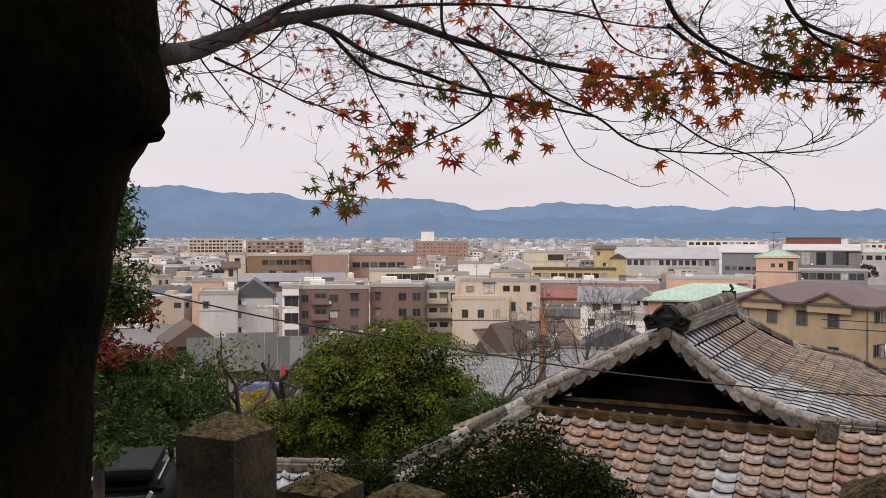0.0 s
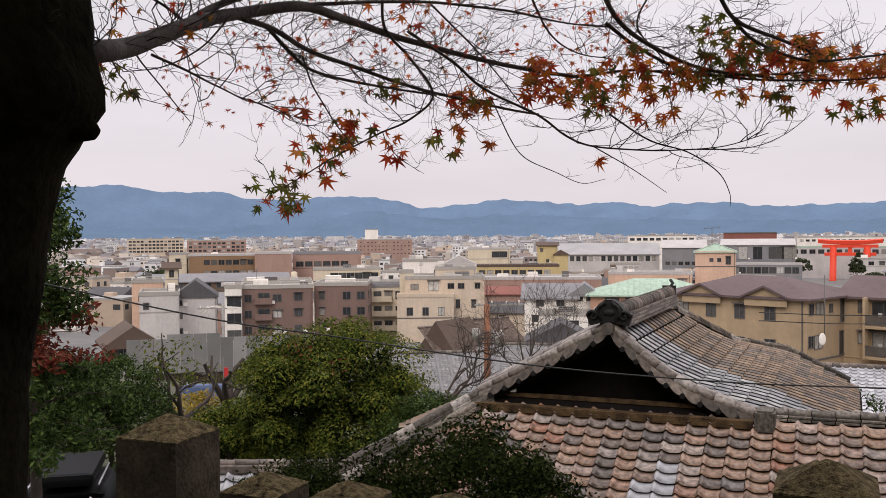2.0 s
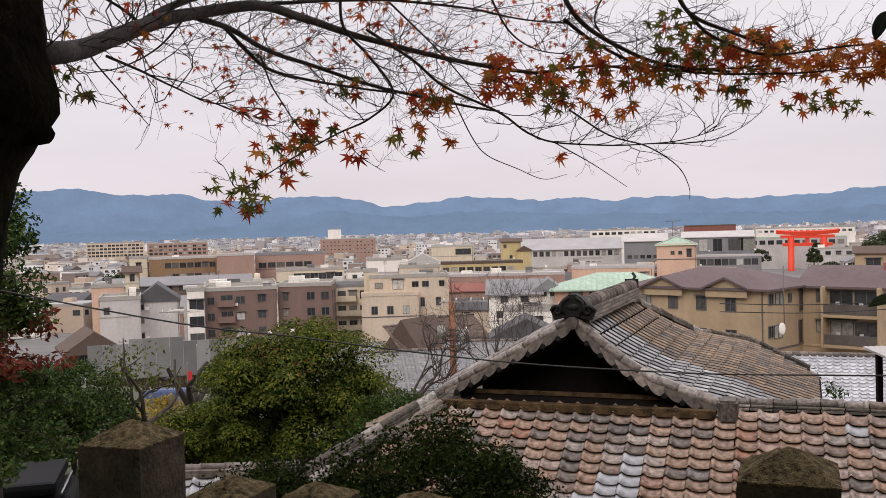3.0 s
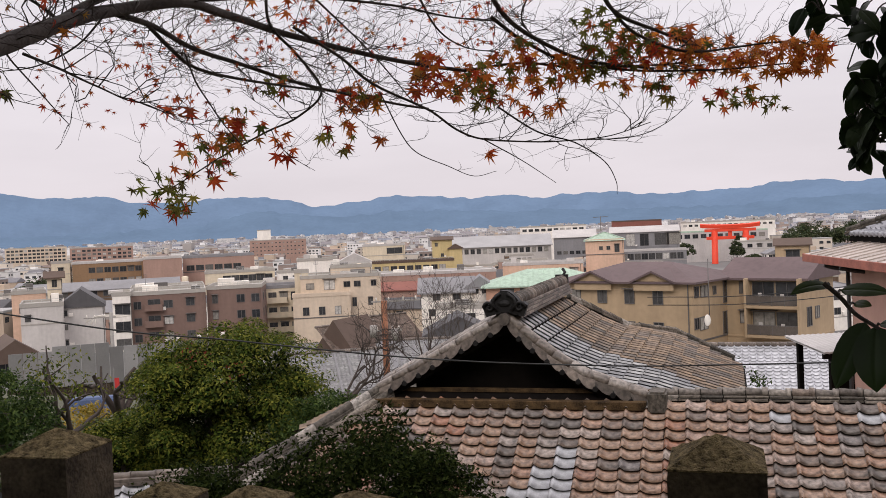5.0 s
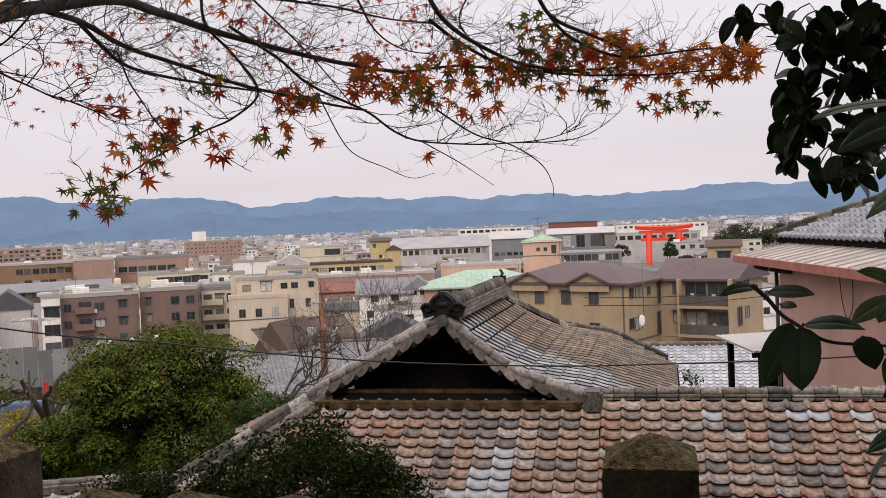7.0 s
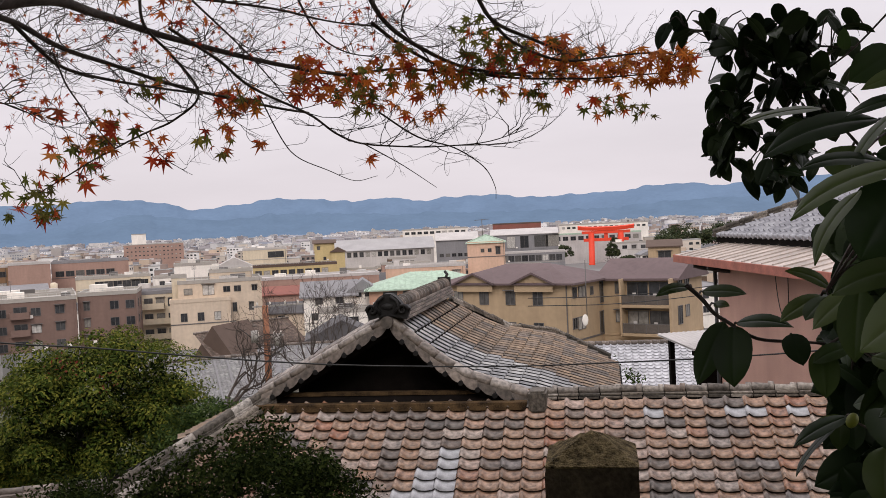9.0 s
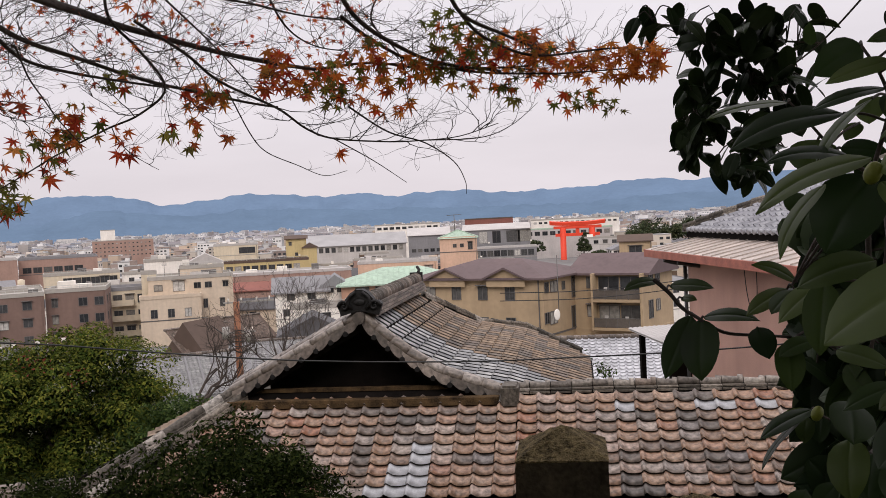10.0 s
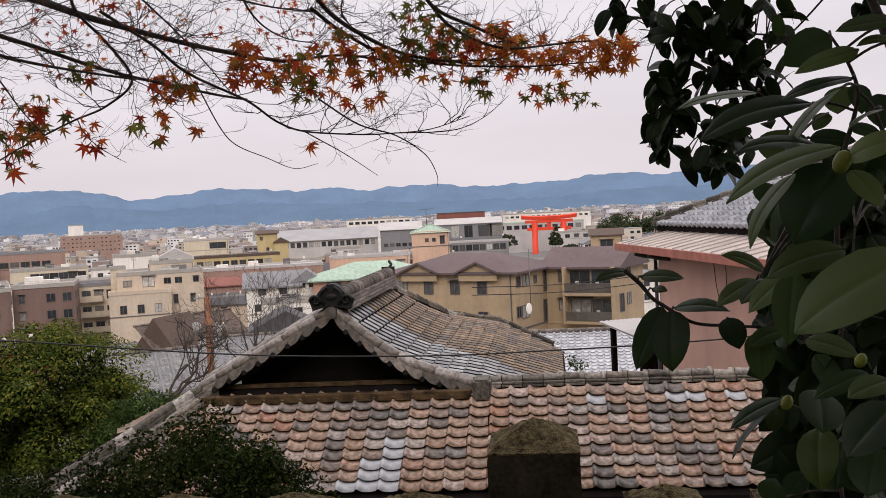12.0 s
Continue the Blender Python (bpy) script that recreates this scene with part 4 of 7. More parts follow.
B("grey_gabled_house", "white two-storey house with grey gabled roof", 30.0, 170, -12, 9.5, 7, -10.4, W_WHITE, "gable", R_GREY, 2.2, 0.7, rows=[(0.8, 1.1, 2, 1.3, -3.8, 3.8), (3.6, 1.2, 3, 1.4, -4, 4)])
B("white_gabled_house", "white house end with three small windows", 36.2, 169, -12, 5.0, 8, -9.9, W_WHITE, "front", R_GREY, 1.8, 0.5, rows=[(0.5, 0.9, 2, 0.9, -1.6, 1.6), (3.4, 1.1, 1, 1.6, -1, 1)], clutter=0)
B("white_low_house", "white house with balcony rail", 33.0, 163, -12, 12.5, 6, -13.6, W_WHITE, rows=[(0.8, 1.3, 3, 1.6, -5, 5)], clutter=2)
B("green_roof_building", "salmon building with pale green seamed metal roof", 46.8, 161, -15, 22, 15, -9.8, W_SALMON, "hipx", R_GREEN, 2.5, 0.9, rows=[(0.6, 1.8, 5, 2.4, -9, 9)], seams=True)
B("pink_tower", "pale pink square tower with green pyramid roof", 87.4, 243, -20, 10.4, 10, -4.1, W_PINK, "hip", R_GREEN, 2.0, 0.5, rows=[(1.6, 2.0, 1, 1.2, 2.4, 4.2), (2.0, 0.9, 2, 0.9, -2, 2)])
B("pink_lower_block", "pale pink lower block beside the tower", 70.5, 246, -17, 22, 10, -10.4, W_PINK, rmat=R_PALE, rows=[(1.2, 1.8, 1, 2.0, 7, 10)], clutter=3)
B("museum_block", "grey museum block with glazed bays", 158, 388, -22, 30, 20, -5.0, R_GREY, "gable", R_PALE, 2.4, 0.4, rows=[(1.0, 5.2, 2, 3.6, -9, 3), (1.0, 5.0, 2, 6.0, 5, 15)])
B("museum_porch", "long flat canopy with white columns", 145, 360, -22, 36, 8, -12.6, R_GREY, rmat=R_PALE, rows=[(0.9, 2.4, 12, 2.4, -17, 17)])
B("brick_hall", "distant flat red-brown hall", 222, 557, -22, 31, 16, -1.2, R_RED, rmat=R_BROWN)
B("long_white_building", "distant long white building with window bands", 180, 600, -18, 44, 14, -2.5, W_WHITE, rows=[(1.2, 1.6, 10, 2.8, -21, 21)])
B("long_white_building", "distant long cream building with roof block", 283, 556, -27, 58, 14, -4.0, W_WHITE, rows=[(1.2, 1.2, 16, 2.0, -28, 28)], clutter=5)
B("long_green_hall", "distant pale green glazed hall", 262, 530, -27, 60, 12, -9.6, R_PALE, rows=[(1.2, 2.4, 12, 3.2, -29, 29)], rmat=R_GREEN)
B("brown_slab", "distant brown slab block with white roof house", -2.2, 899, 0, 53, 20, -5.6, W_PINKB, rows=[(2 + 3.6 * k, 0.9, 14, 1.3, -25, 25) for k in range(4)])
B("white_roof_house", "white lift house on the brown slab", -15, 901, 0, 12.6, 10, 4.0, W_WHITE)
B("long_slab", "distant long apartment slab with balconies", -237, 970, 14, 56, 14, -3.5, W_BEIGE, rows=[(1.5 + 3.4 * k, 1.8, 14, 2.8, -27, 27) for k in range(4)])
B("long_slab", "distant pale apartment slab", -160, 885, 10, 54, 14, -5.0, W_PINKB, rows=[(1.5 + 3.4 * k, 1.8, 12, 2.8, -26, 26) for k in range(3)])
B("ochre_block", "small ochre house with brown roof", 121.5, 206, -30, 8.0, 8, -6.6, W_OCHRE, "gable", R_BROWN, 1.4, 0.5, rows=[(1.5, 2.4, 1, 3, -2, 2)])
B("grey_block", "small grey flat-roofed block beneath the shrine gate", 224, 413, -28, 20, 10, -12.8, W_GREY, rows=[(1.0, 1.6, 4, 2.2, -9, 9)], clutter=3)
# houses between the hill and the blocks
B("old_house", "old house with steep dark brown gabled roof", 8.8, 96, 50, 5.0, 5, -10.8, W_TIMBER, "gable", R_BROWN, 3.2, 0.6, rows=[(0.8, 1.2, 2, 1.2, -2.5, 2.5)])
B("old_house", "old house with grey tiled roof and small gable", 20.0, 106, -10, 7.5, 7, -10.9, W_TIMBER, "front", R_DARK, 1.9, 0.6, rows=[(0.2, 1.0, 1, 0.9, -0.6, 0.6)])
B("old_house", "dark roofed house by the rust red pole", 13.0, 112, 24, 7, 7, -11.6, W_TIMBER, "gable", R_BROWN, 2.2, 0.6, rows=[(0.8, 1.2, 3, 1.2, -3.5, 3.5)])
B("old_house", "low house with pale grey tiled roof", 13.5, 70, -12, 13, 7, -9.6, W_GREY, "gable", R_GREY, 2.0, 0.6, base=-16, seams=True)
B("old_house", "low house with silvery tiled roof", 3.0, 64, 4, 9, 7, -9.2, W_GREY, "gable", R_GREY, 1.9, 0.6, base=-16, seams=True)

# ochre apartment house with maroon hipped roofs, near on the right
B("ochre_apartments", "ochre two-storey apartment house with maroon hipped metal roof", 39.88, 105.14, -52, 18.0, 12, -5.89, W_OCHRE, "hipx", R_MAROON, 1.9, 0.7, rows=[(1.2, 1.5, 4, 1.2, -8.5, 6.5), (4.9, 1.5, 4, 1.2, -8.5, 6.5)],
  side=[(0.75, 1.15, 1, 0.9, 0.3, 1.4), (0.75, 1.2, 1, 1.7, 1.8, 3.7), (1.0, 0.9, 1, 0.7, 5.0, 5.7), (0.6, 2.5, 1, 1.8, 7.6, 9.5), (4.3, 1.2, 1, 1.0, 0.2, 1.2), (4.3, 1.4, 1, 1.8, 1.5, 3.4), (4.2, 2.6, 1, 1.8, 7.4, 9.2)], base=-20)
wing = B("ochre_apartments", "ochre apartment wing with glazed balconies and maroon gabled roof", 54.93, 99.71, -52, 9.5, 9, -5.82, W_OCHRE, "gable", R_MAROON, 1.9, 0.7, rows=[(0.8, 2.3, 2, 2.5, -1.4, 4.2), (4.3, 2.3, 2, 2.5, -1.4, 4.2), (0.8, 1.3, 1, 1.0, -3.0, -1.7), (4.3, 1.3, 1, 1.0, -3.0, -1.7)],
  side=[(0.2, 1.3, 1, 1.2, 0.7, 2.0), (0.2, 1.2, 1, 1.3, 2.9, 4.4), (3.7, 2.1, 1, 1.3, 0.5, 1.9), (3.8, 1.3, 1, 1.2, 2.9, 4.4)], base=-20)
for drop in (3.4, 6.8):
    part("balcony_slab", box(-1.5, 4.6, -1.5, 0, -drop - 0.35, -drop, 0.03), W_OCHRE, wing, "ochre balcony edge")
    part("balcony_glass", box(-1.4, 4.5, -1.46, -1.42, -drop + 0.06, -drop + 1.1), M_DARKGLASS, wing, "smoked glass balcony front")
    part("handrail", box(-1.45, 4.55, -1.49, -1.4, -drop + 1.12, -drop + 1.19, 0.01), M_FRAME, wing)
    for k in range(5):
        part("baluster_post", box(-1.42 + 1.47 * k, -1.36 + 1.47 * k, -1.48, -1.41, -drop, -drop + 1.12), M_FRAME, wing)
    for x_, hh in ((-0.2, 0.7), (2.4, 0.6)):
        part("hung_washing", box(x_, x_ + 0.45, -1.1, -1.05, -drop + 0.75, -drop + 0.75 + hh, 0.02), W_GREY, wing)
part("balcony_wall", box(4.45, 4.75, -1.5, 0, -7.2, -0.3, 0.02), W_OCHRE, wing)
part("balcony_wall", box(-1.75, -1.5, -1.5, 0, -7.2, -0.3, 0.02), W_OCHRE, wing)
for gx in (-3.94, 4.31):
    m = Matrix.Translation((39.88, 105.14, -5.89)) @ Matrix.Rotation(radians(-52), 4, "Z") @ Matrix.Translation((gx, -0.9, 0.25))
    bm = bmesh.new()
    a = [bm.verts.new(p) for p in ((-3.0, 0, -0.35), (0, 0, 0.95), (3.0, 0, -0.35), (-3.0, 5, -0.35), (0, 5, 0.95), (3.0, 5, -0.35), (3.0, 0, -0.6), (0, 0, 0.7), (-3.0, 0, -0.6))]
    for f in ((0, 1, 4, 3), (1, 2, 5, 4), (2, 1, 7, 6), (1, 0, 8, 7)):
        bm.faces.new([a[i] for i in f])
    tri = [bm.verts.new(p) for p in ((-2.6, 0.4, -1.4), (2.6, 0.4, -1.4), (2.6, 0.4, -0.35), (0, 0.4, 0.8), (-2.6, 0.4, -0.35))]
    bm.faces.new(tri).material_index = 1
    thing("gablet", bm, [R_MAROON, W_OCHRE], m, "small maroon gable on the ochre apartments", "roof gable", "gablets of the apartments")


# vermilion gate in the distance
def torii(m):
    e = empty("torii_gate", m, "giant vermilion shrine gate above the roofs", "torii gate")
    H = 23.5
    for sx in (-1, 1):
        bm = bmesh.new()
        tube(bm, [(sx * 8.9, 0, 0), (sx * 8.8, 0, 1.0), (sx * 8.6, 0, 19.3)], [2.2, 1.8, 1.75], 20)
        part("pillar", bm, M_TORII, e)
    bm = bmesh.new()
    xs = [-16.5 + 33 * k / 24 for k in range(25)]
    prev = None
    for x in xs:
        lift = 0.9 * abs(x / 16.5) ** 2.5
        row = [bm.verts.new((x, dy, z + lift)) for dy, z in ((-1.3, 20.6), (1.3, 20.6), (1.6, 22.6), (0, 23.1), (-1.6, 22.6))]
        if prev:
            for k in range(5):
                bm.faces.new((prev[k], row[k], row[(k + 1) % 5], prev[(k + 1) % 5]))
        else:
            bm.faces.new(row[::-1])
        prev = row
    bm.faces.new(prev)
    bmesh.ops.recalc_face_normals(bm, faces=bm.faces[:])
    part("top_beam", bm, M_TORII, e)
    part("under_beam", box(-14.2, 14.2, -1.1, 1.1, 18.9, 20.6, 0.1), M_TORII, e)
    part("tie_beam", box(-13.2, 13.2, -0.7, 0.7, 14.4, 16.2, 0.1), M_TORII, e)
    part("strut", box(-1.1, 1.1, -0.6, 0.6, 16.2, 18.9, 0.05), M_TORII, e)
    return e


torii(Matrix.Translation((255.3, 498.6, CITY)) @ Matrix.Rotation(radians(-24), 4, "Z"))

# the rest of the city, thinning out towards the mountains
def city_field(name, label, seed, near, far, count, tall, mats, az0=-27, az1=52, wide=1.0, low=6.0):
    """Block houses with roofs and window bands, in one mesh."""
    rr = random.Random(seed)
    vs, fs, mi = [], [], []

    def blk(c, d, u, v, a0, a1, b0, b1, z0, z1, m):
        o = len(vs)
        for z in (z0, z1):
            for p, q in ((a0, b0), (a1, b0), (a1, b1), (a0, b1)):
                vs.append((c + u[0] * p + v[0] * q, d + u[1] * p + v[1] * q, z))
        for f in ((4, 5, 6, 7), (0, 1, 5, 4), (1, 2, 6, 5), (2, 3, 7, 6), (3, 0, 4, 7)):
            fs.append(tuple(o + k for k in f))
            mi.append(m)

    for _ in range(count):
        az = radians(rr.uniform(az0, az1))
        r = near + (far - near) * rr.random() ** 0.8
        c, d = r * math.sin(az), r * math.cos(az)
        if r < 600 and any(math.hypot(c - a, d - b) < k + 5 for a, b, k in PLACES):
            continue
        t = radians(rr.choice((-14, -14, -14, 76)) + rr.uniform(-4, 4))
        u, v = (math.cos(t), math.sin(t)), (-math.sin(t), math.cos(t))
        gz = CITY if r > 300 else ground_z(r)
        w, dp = rr.uniform(6, 16) * wide, rr.uniform(6, 13) * wide
        if 23.5 < math.degrees(az) < 29.5 and r < 560:
            continue
        h = rr.uniform(low, 10 if low == 6.0 else tall) if rr.random() < 0.72 else rr.uniform(min(10, tall), tall)
        if rr.random() < 0.06:
            w *= 2.4
        z1 = gz + h
        m = rr.randrange(4)
        blk(c, d, u, v, -w / 2, w / 2, -dp / 2, dp / 2, gz, z1, m)
        if h < 9.5 and rr.random() < 0.6:
            o = len(vs)
            rise, ov = dp * rr.uniform(0.16, 0.26), 0.5
            for p in (-w / 2 - ov, w / 2 + ov):
                for q, z in ((-dp / 2 - ov, z1 - .2), (0, z1 + rise), (dp / 2 + ov, z1 - .2)):
                    vs.append((c + u[0] * p + v[0] * q, d + u[1] * p + v[1] * q, z))
            for f in ((0, 3, 4, 1), (1, 4, 5, 2), (0, 1, 2), (5, 4, 3)):
                fs.append(tuple(o + k for k in f))
                mi.append(5 + rr.randrange(2))
        else:
            blk(c, d, u, v, -w / 2 - .1, w / 2 + .1, -dp / 2 - .1, dp / 2 + .1, z1, z1 + 0.5, 7)
            if rr.random() < 0.6:
                p, q, s = rr.uniform(-w / 3, w / 3), rr.uniform(-dp / 4, dp / 4), rr.uniform(1, 2.5)
                blk(c, d, u, v, p - s, p + s, q - s, q + s, z1 + .5, z1 + 0.5 + rr.uniform(1, 3), m)
        zz = z1 - 2.6
        while zz > gz + 1 and zz > z1 - 14:
            if rr.random() < 0.8:
                n = max(2, int(w / 3))
                for k in range(n):
                    if rr.random() < 0.75:
                        a = -w / 2 + w * (k + 0.22) / n
                        blk(c, d, u, v, a, a + w / n * 0.55, -dp / 2 - 0.08, -dp / 2 + 0.05, zz, zz + 1.4, 4)
                        if r < 900:
                            b0 = -dp / 2 + dp * (k + 0.22) / n
                            blk(c, d, u, v, w / 2 - .05, w / 2 + .08, b0, b0 + dp / n * 0.5, zz, zz + 1.4, 4)
            zz -= 3.1
    me = bpy.data.meshes.new(name)
    me.from_pydata(vs, [], fs)
    for m in mats:
        me.materials.append(m)
    me.polygons.foreach_set("material_index", mi)
    return tagged(new(name, me), label, "buildings", kind="stuff")


near_mats = [mat("city_wall_a", (0.66, 0.58, 0.5), 0.9, 0.1, 0.1, 1, 0, vary="island"), mat("city_wall_b", (0.5, 0.39, 0.3), 0.9, 0.1, 0.1, 1, 0, vary="island"), mat("city_wall_c", (0.32, 0.25, 0.22), 0.9, 0.1, 0.1, 1, 0, vary="island"), mat("city_wall_d", (0.74, 0.72, 0.7), 0.9, 0.1, 0.1, 1, 0, vary="island"),
             M_GLASS, mat("city_roof_a", (0.15, 0.145, 0.155), 0.7, 0.1, 0.2, 1, 0, vary="island"), mat("city_roof_b", (0.2, 0.15, 0.13), 0.8, 0.1, 0.2, 1, 0, vary="island"), mat("city_flat_roof", (0.42, 0.41, 0.4), 0.9, 0.1, 0.15, 1, 0, vary="island")]
# Far copies of the city materials, with the air's haze mixed into their colours.
hazed_mats = [mat("hazed_wall_a", (0.5, 0.48, 0.47), 0.9, 0.1, 0.1, 1, 0, vary="island"), mat("hazed_wall_b", (0.42, 0.38, 0.36), 0.9, 0.1, 0.1, 1, 0, vary="island"), mat("hazed_wall_c", (0.35, 0.32, 0.33), 0.9, 0.1, 0.1, 1, 0, vary="island"), mat("hazed_wall_d", (0.68, 0.66, 0.66), 0.9, 0.1, 0.1, 1, 0, vary="island"),
            mat("hazed_glass", (0.16, 0.18, 0.22), 0.5, 0.1, 0.1, 1, 0), mat("hazed_roof_a", (0.21, 0.22, 0.26), 0.8, 0.1, 0.1, 1, 0, vary="island"), mat("hazed_roof_b", (0.25, 0.23, 0.24), 0.8, 0.1, 0.1, 1, 0, vary="island"), mat("hazed_flat_roof", (0.45, 0.45, 0.46), 0.9, 0.1, 0.1, 1, 0, vary="island")]
rr_h = random.Random(17)
walls_h = (W_WHITE, W_GREY, W_BEIGE, W_CREAM, W_PINKB, W_TIMBER, W_PINK)
names_h = ("white", "light grey", "beige", "cream", "pinkish brown", "dark timber", "pale pink")
made = 0
for _ in range(1500):
    if made >= 170:
        break
    az = radians(rr_h.uniform(-25, 46))
    r = rr_h.uniform(205, 480)
    hx, hy = r * math.sin(az), r * math.cos(az)
    w, dp = rr_h.uniform(7, 15), rr_h.uniform(7, 11)
    if any(math.hypot(hx - a, hy - b) < c * 0.8 + w * 0.5 for a, b, c in PLACES):
        continue
    if 24 < math.degrees(az) < 29 and r > 240:
        continue
    made += 1
    q = rr_h.randrange(7)
    hh = rr_h.uniform(6.2, 9.5) if rr_h.random() < 0.75 else rr_h.uniform(9, 13)
    flat = hh > 9.5 or rr_h.random() < 0.35
    gz = ground_z(r)
    nw = rr_h.choice((2, 3, 3, 4))
    rws = [(0.9 + 3.0 * k, 1.3, nw, 1.5, -w / 2 + 0.6, w / 2 - 0.6) for k in range(2)]
    kind_h = "flat" if flat else rr_h.choice(("gable", "gable", "front", "hip"))
    lab = "%s %s with %s" % (names_h[q], "block" if flat else "house", "flat roof and rooftop units" if flat else rr_h.choice(("grey tiled roof", "dark slate roof", "brown roof")))
    rm_ = None if flat else (R_GREY if "grey tiled" in lab else R_DARK if "slate" in lab else R_BROWN)
    B("town_house", lab, hx, hy, rr_h.choice((-14, -14, 5, -20)) + rr_h.uniform(-4, 4), w, dp, gz + hh, walls_h[q], kind_h, rm_, rr_h.uniform(1.3, 2.2), 0.5, rows=rws, base=gz - 1, clutter=rr_h.choice((0, 1, 2)) if flat else 0, group="town houses")
city_field("near_town_houses", "low houses filling the gaps between larger buildings", 3, 260, 560, 190, 11, near_mats)
city_field("town_houses", "dense roofs and blocks of the middle city", 4, 520, 1300, 1000, 14, near_mats)
city_field("far_town_houses", "countless buildings of the far city in haze-paled colours", 5, 1300, 4000, 2600, 19, hazed_mats, wide=1.5)

# ---- plants ----
def leaf_ramp(name, cols, trans=0.25, rough=0.5, vary="island", spec=0.15):
    return ramp_mat(name, [(i / (len(cols) - 1), c) for i, c in enumerate(cols)], rough, vary, 3.0, 0, trans, spec, 0.25)


L_RED = leaf_ramp("red_maple_leaf", [(0.4, 0.05, 0.03), (0.62, 0.09, 0.035), (0.68, 0.19, 0.05), (0.3, 0.07, 0.035)], 0.6, 0.5, "object")
L_RED2 = leaf_ramp("red_maple_leaf_joined", [(0.4, 0.05, 0.03), (0.62, 0.09, 0.035), (0.68, 0.19, 0.05), (0.3, 0.07, 0.035)], 0.6, 0.5)
L_ORANGE = leaf_ramp("orange_maple_leaf", [(0.6, 0.16, 0.035), (0.7, 0.25, 0.045), (0.45, 0.1, 0.035), (0.5, 0.26, 0.06)], 0.6, 0.5, "object")
L_ORANGE2 = leaf_ramp("orange_maple_leaf_joined", [(0.6, 0.16, 0.035), (0.7, 0.25, 0.045), (0.45, 0.1, 0.035), (0.5, 0.26, 0.06)], 0.6, 0.5)
L_GREEN = leaf_ramp("olive_maple_leaf", [(0.09, 0.11, 0.028), (0.18, 0.19, 0.04), (0.12, 0.1, 0.035), (0.27, 0.23, 0.05)], 0.55, 0.5, "object")
L_GREEN2 = leaf_ramp("olive_maple_leaf_joined", [(0.09, 0.11, 0.028), (0.18, 0.19, 0.04), (0.12, 0.1, 0.035), (0.27, 0.23, 0.05)], 0.6, 0.5)
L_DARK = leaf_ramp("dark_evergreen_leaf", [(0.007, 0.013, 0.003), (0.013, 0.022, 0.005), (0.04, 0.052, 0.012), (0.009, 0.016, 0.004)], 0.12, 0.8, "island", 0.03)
L_TREE = leaf_ramp("bright_evergreen_leaf", [(0.028, 0.052, 0.008), (0.06, 0.088, 0.013), (0.19, 0.19, 0.03), (0.032, 0.058, 0.009)], 0.2, 0.6, "island", 0.06)
L_SHRUB = leaf_ramp("bluish_evergreen_leaf", [(0.016, 0.034, 0.009), (0.038, 0.066, 0.017), (0.1, 0.14, 0.036)], 0.2, 0.6, "island", 0.08)
L_AUTUMN = leaf_ramp("mixed_autumn_leaf", [(0.14, 0.025, 0.018), (0.19, 0.045, 0.025), (0.09, 0.03, 0.018)], 0.3, 0.5)
L_AUTUMN2 = leaf_ramp("olive_crown_leaf", [(0.1, 0.06, 0.02), (0.06, 0.07, 0.02), (0.16, 0.06, 0.025)], 0.25, 0.6)
L_YELLOW = leaf_ramp("yellow_leaf", [(0.4, 0.26, 0.03), (0.3, 0.22, 0.04), (0.2, 0.17, 0.04)], 0.3, 0.5)
L_FAR = leaf_ramp("distant_tree_leaf", [(0.03, 0.045, 0.02), (0.05, 0.065, 0.03), (0.075, 0.08, 0.035)], 0.1, 0.7)
L_CAM = leaf_ramp("glossy_camellia_leaf", [(0.014, 0.03, 0.009), (0.028, 0.052, 0.014), (0.07, 0.1, 0.022)], 0.38, 0.4, "object", 0.35)
# Lighter copy of the camellia leaf, with skylight painted into its green.
L_CAMLIT = leaf_ramp("skylit_camellia_leaf", [(0.085, 0.12, 0.035), (0.11, 0.15, 0.045), (0.14, 0.18, 0.058)], 0.45, 0.42, "object", 0.35)
L_CAM2 = leaf_ramp("glossy_camellia_leaf_joined", [(0.012, 0.026, 0.01), (0.022, 0.042, 0.014), (0.04, 0.065, 0.02)], 0.08, 0.45, "island", 0.28)
M_BUD = mat("green_bud", (0.17, 0.19, 0.015), 0.5, 30, 0.2, 90, 0.1)


def crown(name, parent, clumps, leaf, material, seed, flat=0.5, label="", dome=False):
    """Many small folded leaves, gathered in clumps: (centre, radius, count)."""
    rr = np.random.RandomState(seed)
    vs, fs = [], []
    for c, r, n in clumps:
        d = rr.normal(size=(n, 3))
        d /= np.linalg.norm(d, axis=1)[:, None] + 1e-9
        if dome:
            d[:, 2] = np.abs(d[:, 2]) * 1.1 - 0.35
        rad = r * (rr.uniform(0.72, 1.08, (n, 1)) if dome else rr.uniform(0.25, 1.0, (n, 1)) ** 0.6)
        p = np.array(c) + d * rad * np.array([1, 1, 0.75])
        nrm = d * (1.1 if dome else 0.6) + rr.normal(size=(n, 3)) * (0.35 if dome else 0.55) + np.array([0, 0, flat])
        nrm /= np.linalg.norm(nrm, axis=1)[:, None] + 1e-9
        a = np.cross(nrm, rr.normal(size=(n, 3)))
        a /= np.linalg.norm(a, axis=1)[:, None] + 1e-9
        b = np.cross(nrm, a)
        s = leaf * rr.uniform(0.65, 1.3, (n, 1))
        o = len(vs)
        quad = np.stack([p - a * s, p - b * s * 0.42 + nrm * s * 0.12, p + a * s, p + b * s * 0.42 + nrm * s * 0.12], 1).reshape(-1, 3)
        vs.extend(map(tuple, quad))
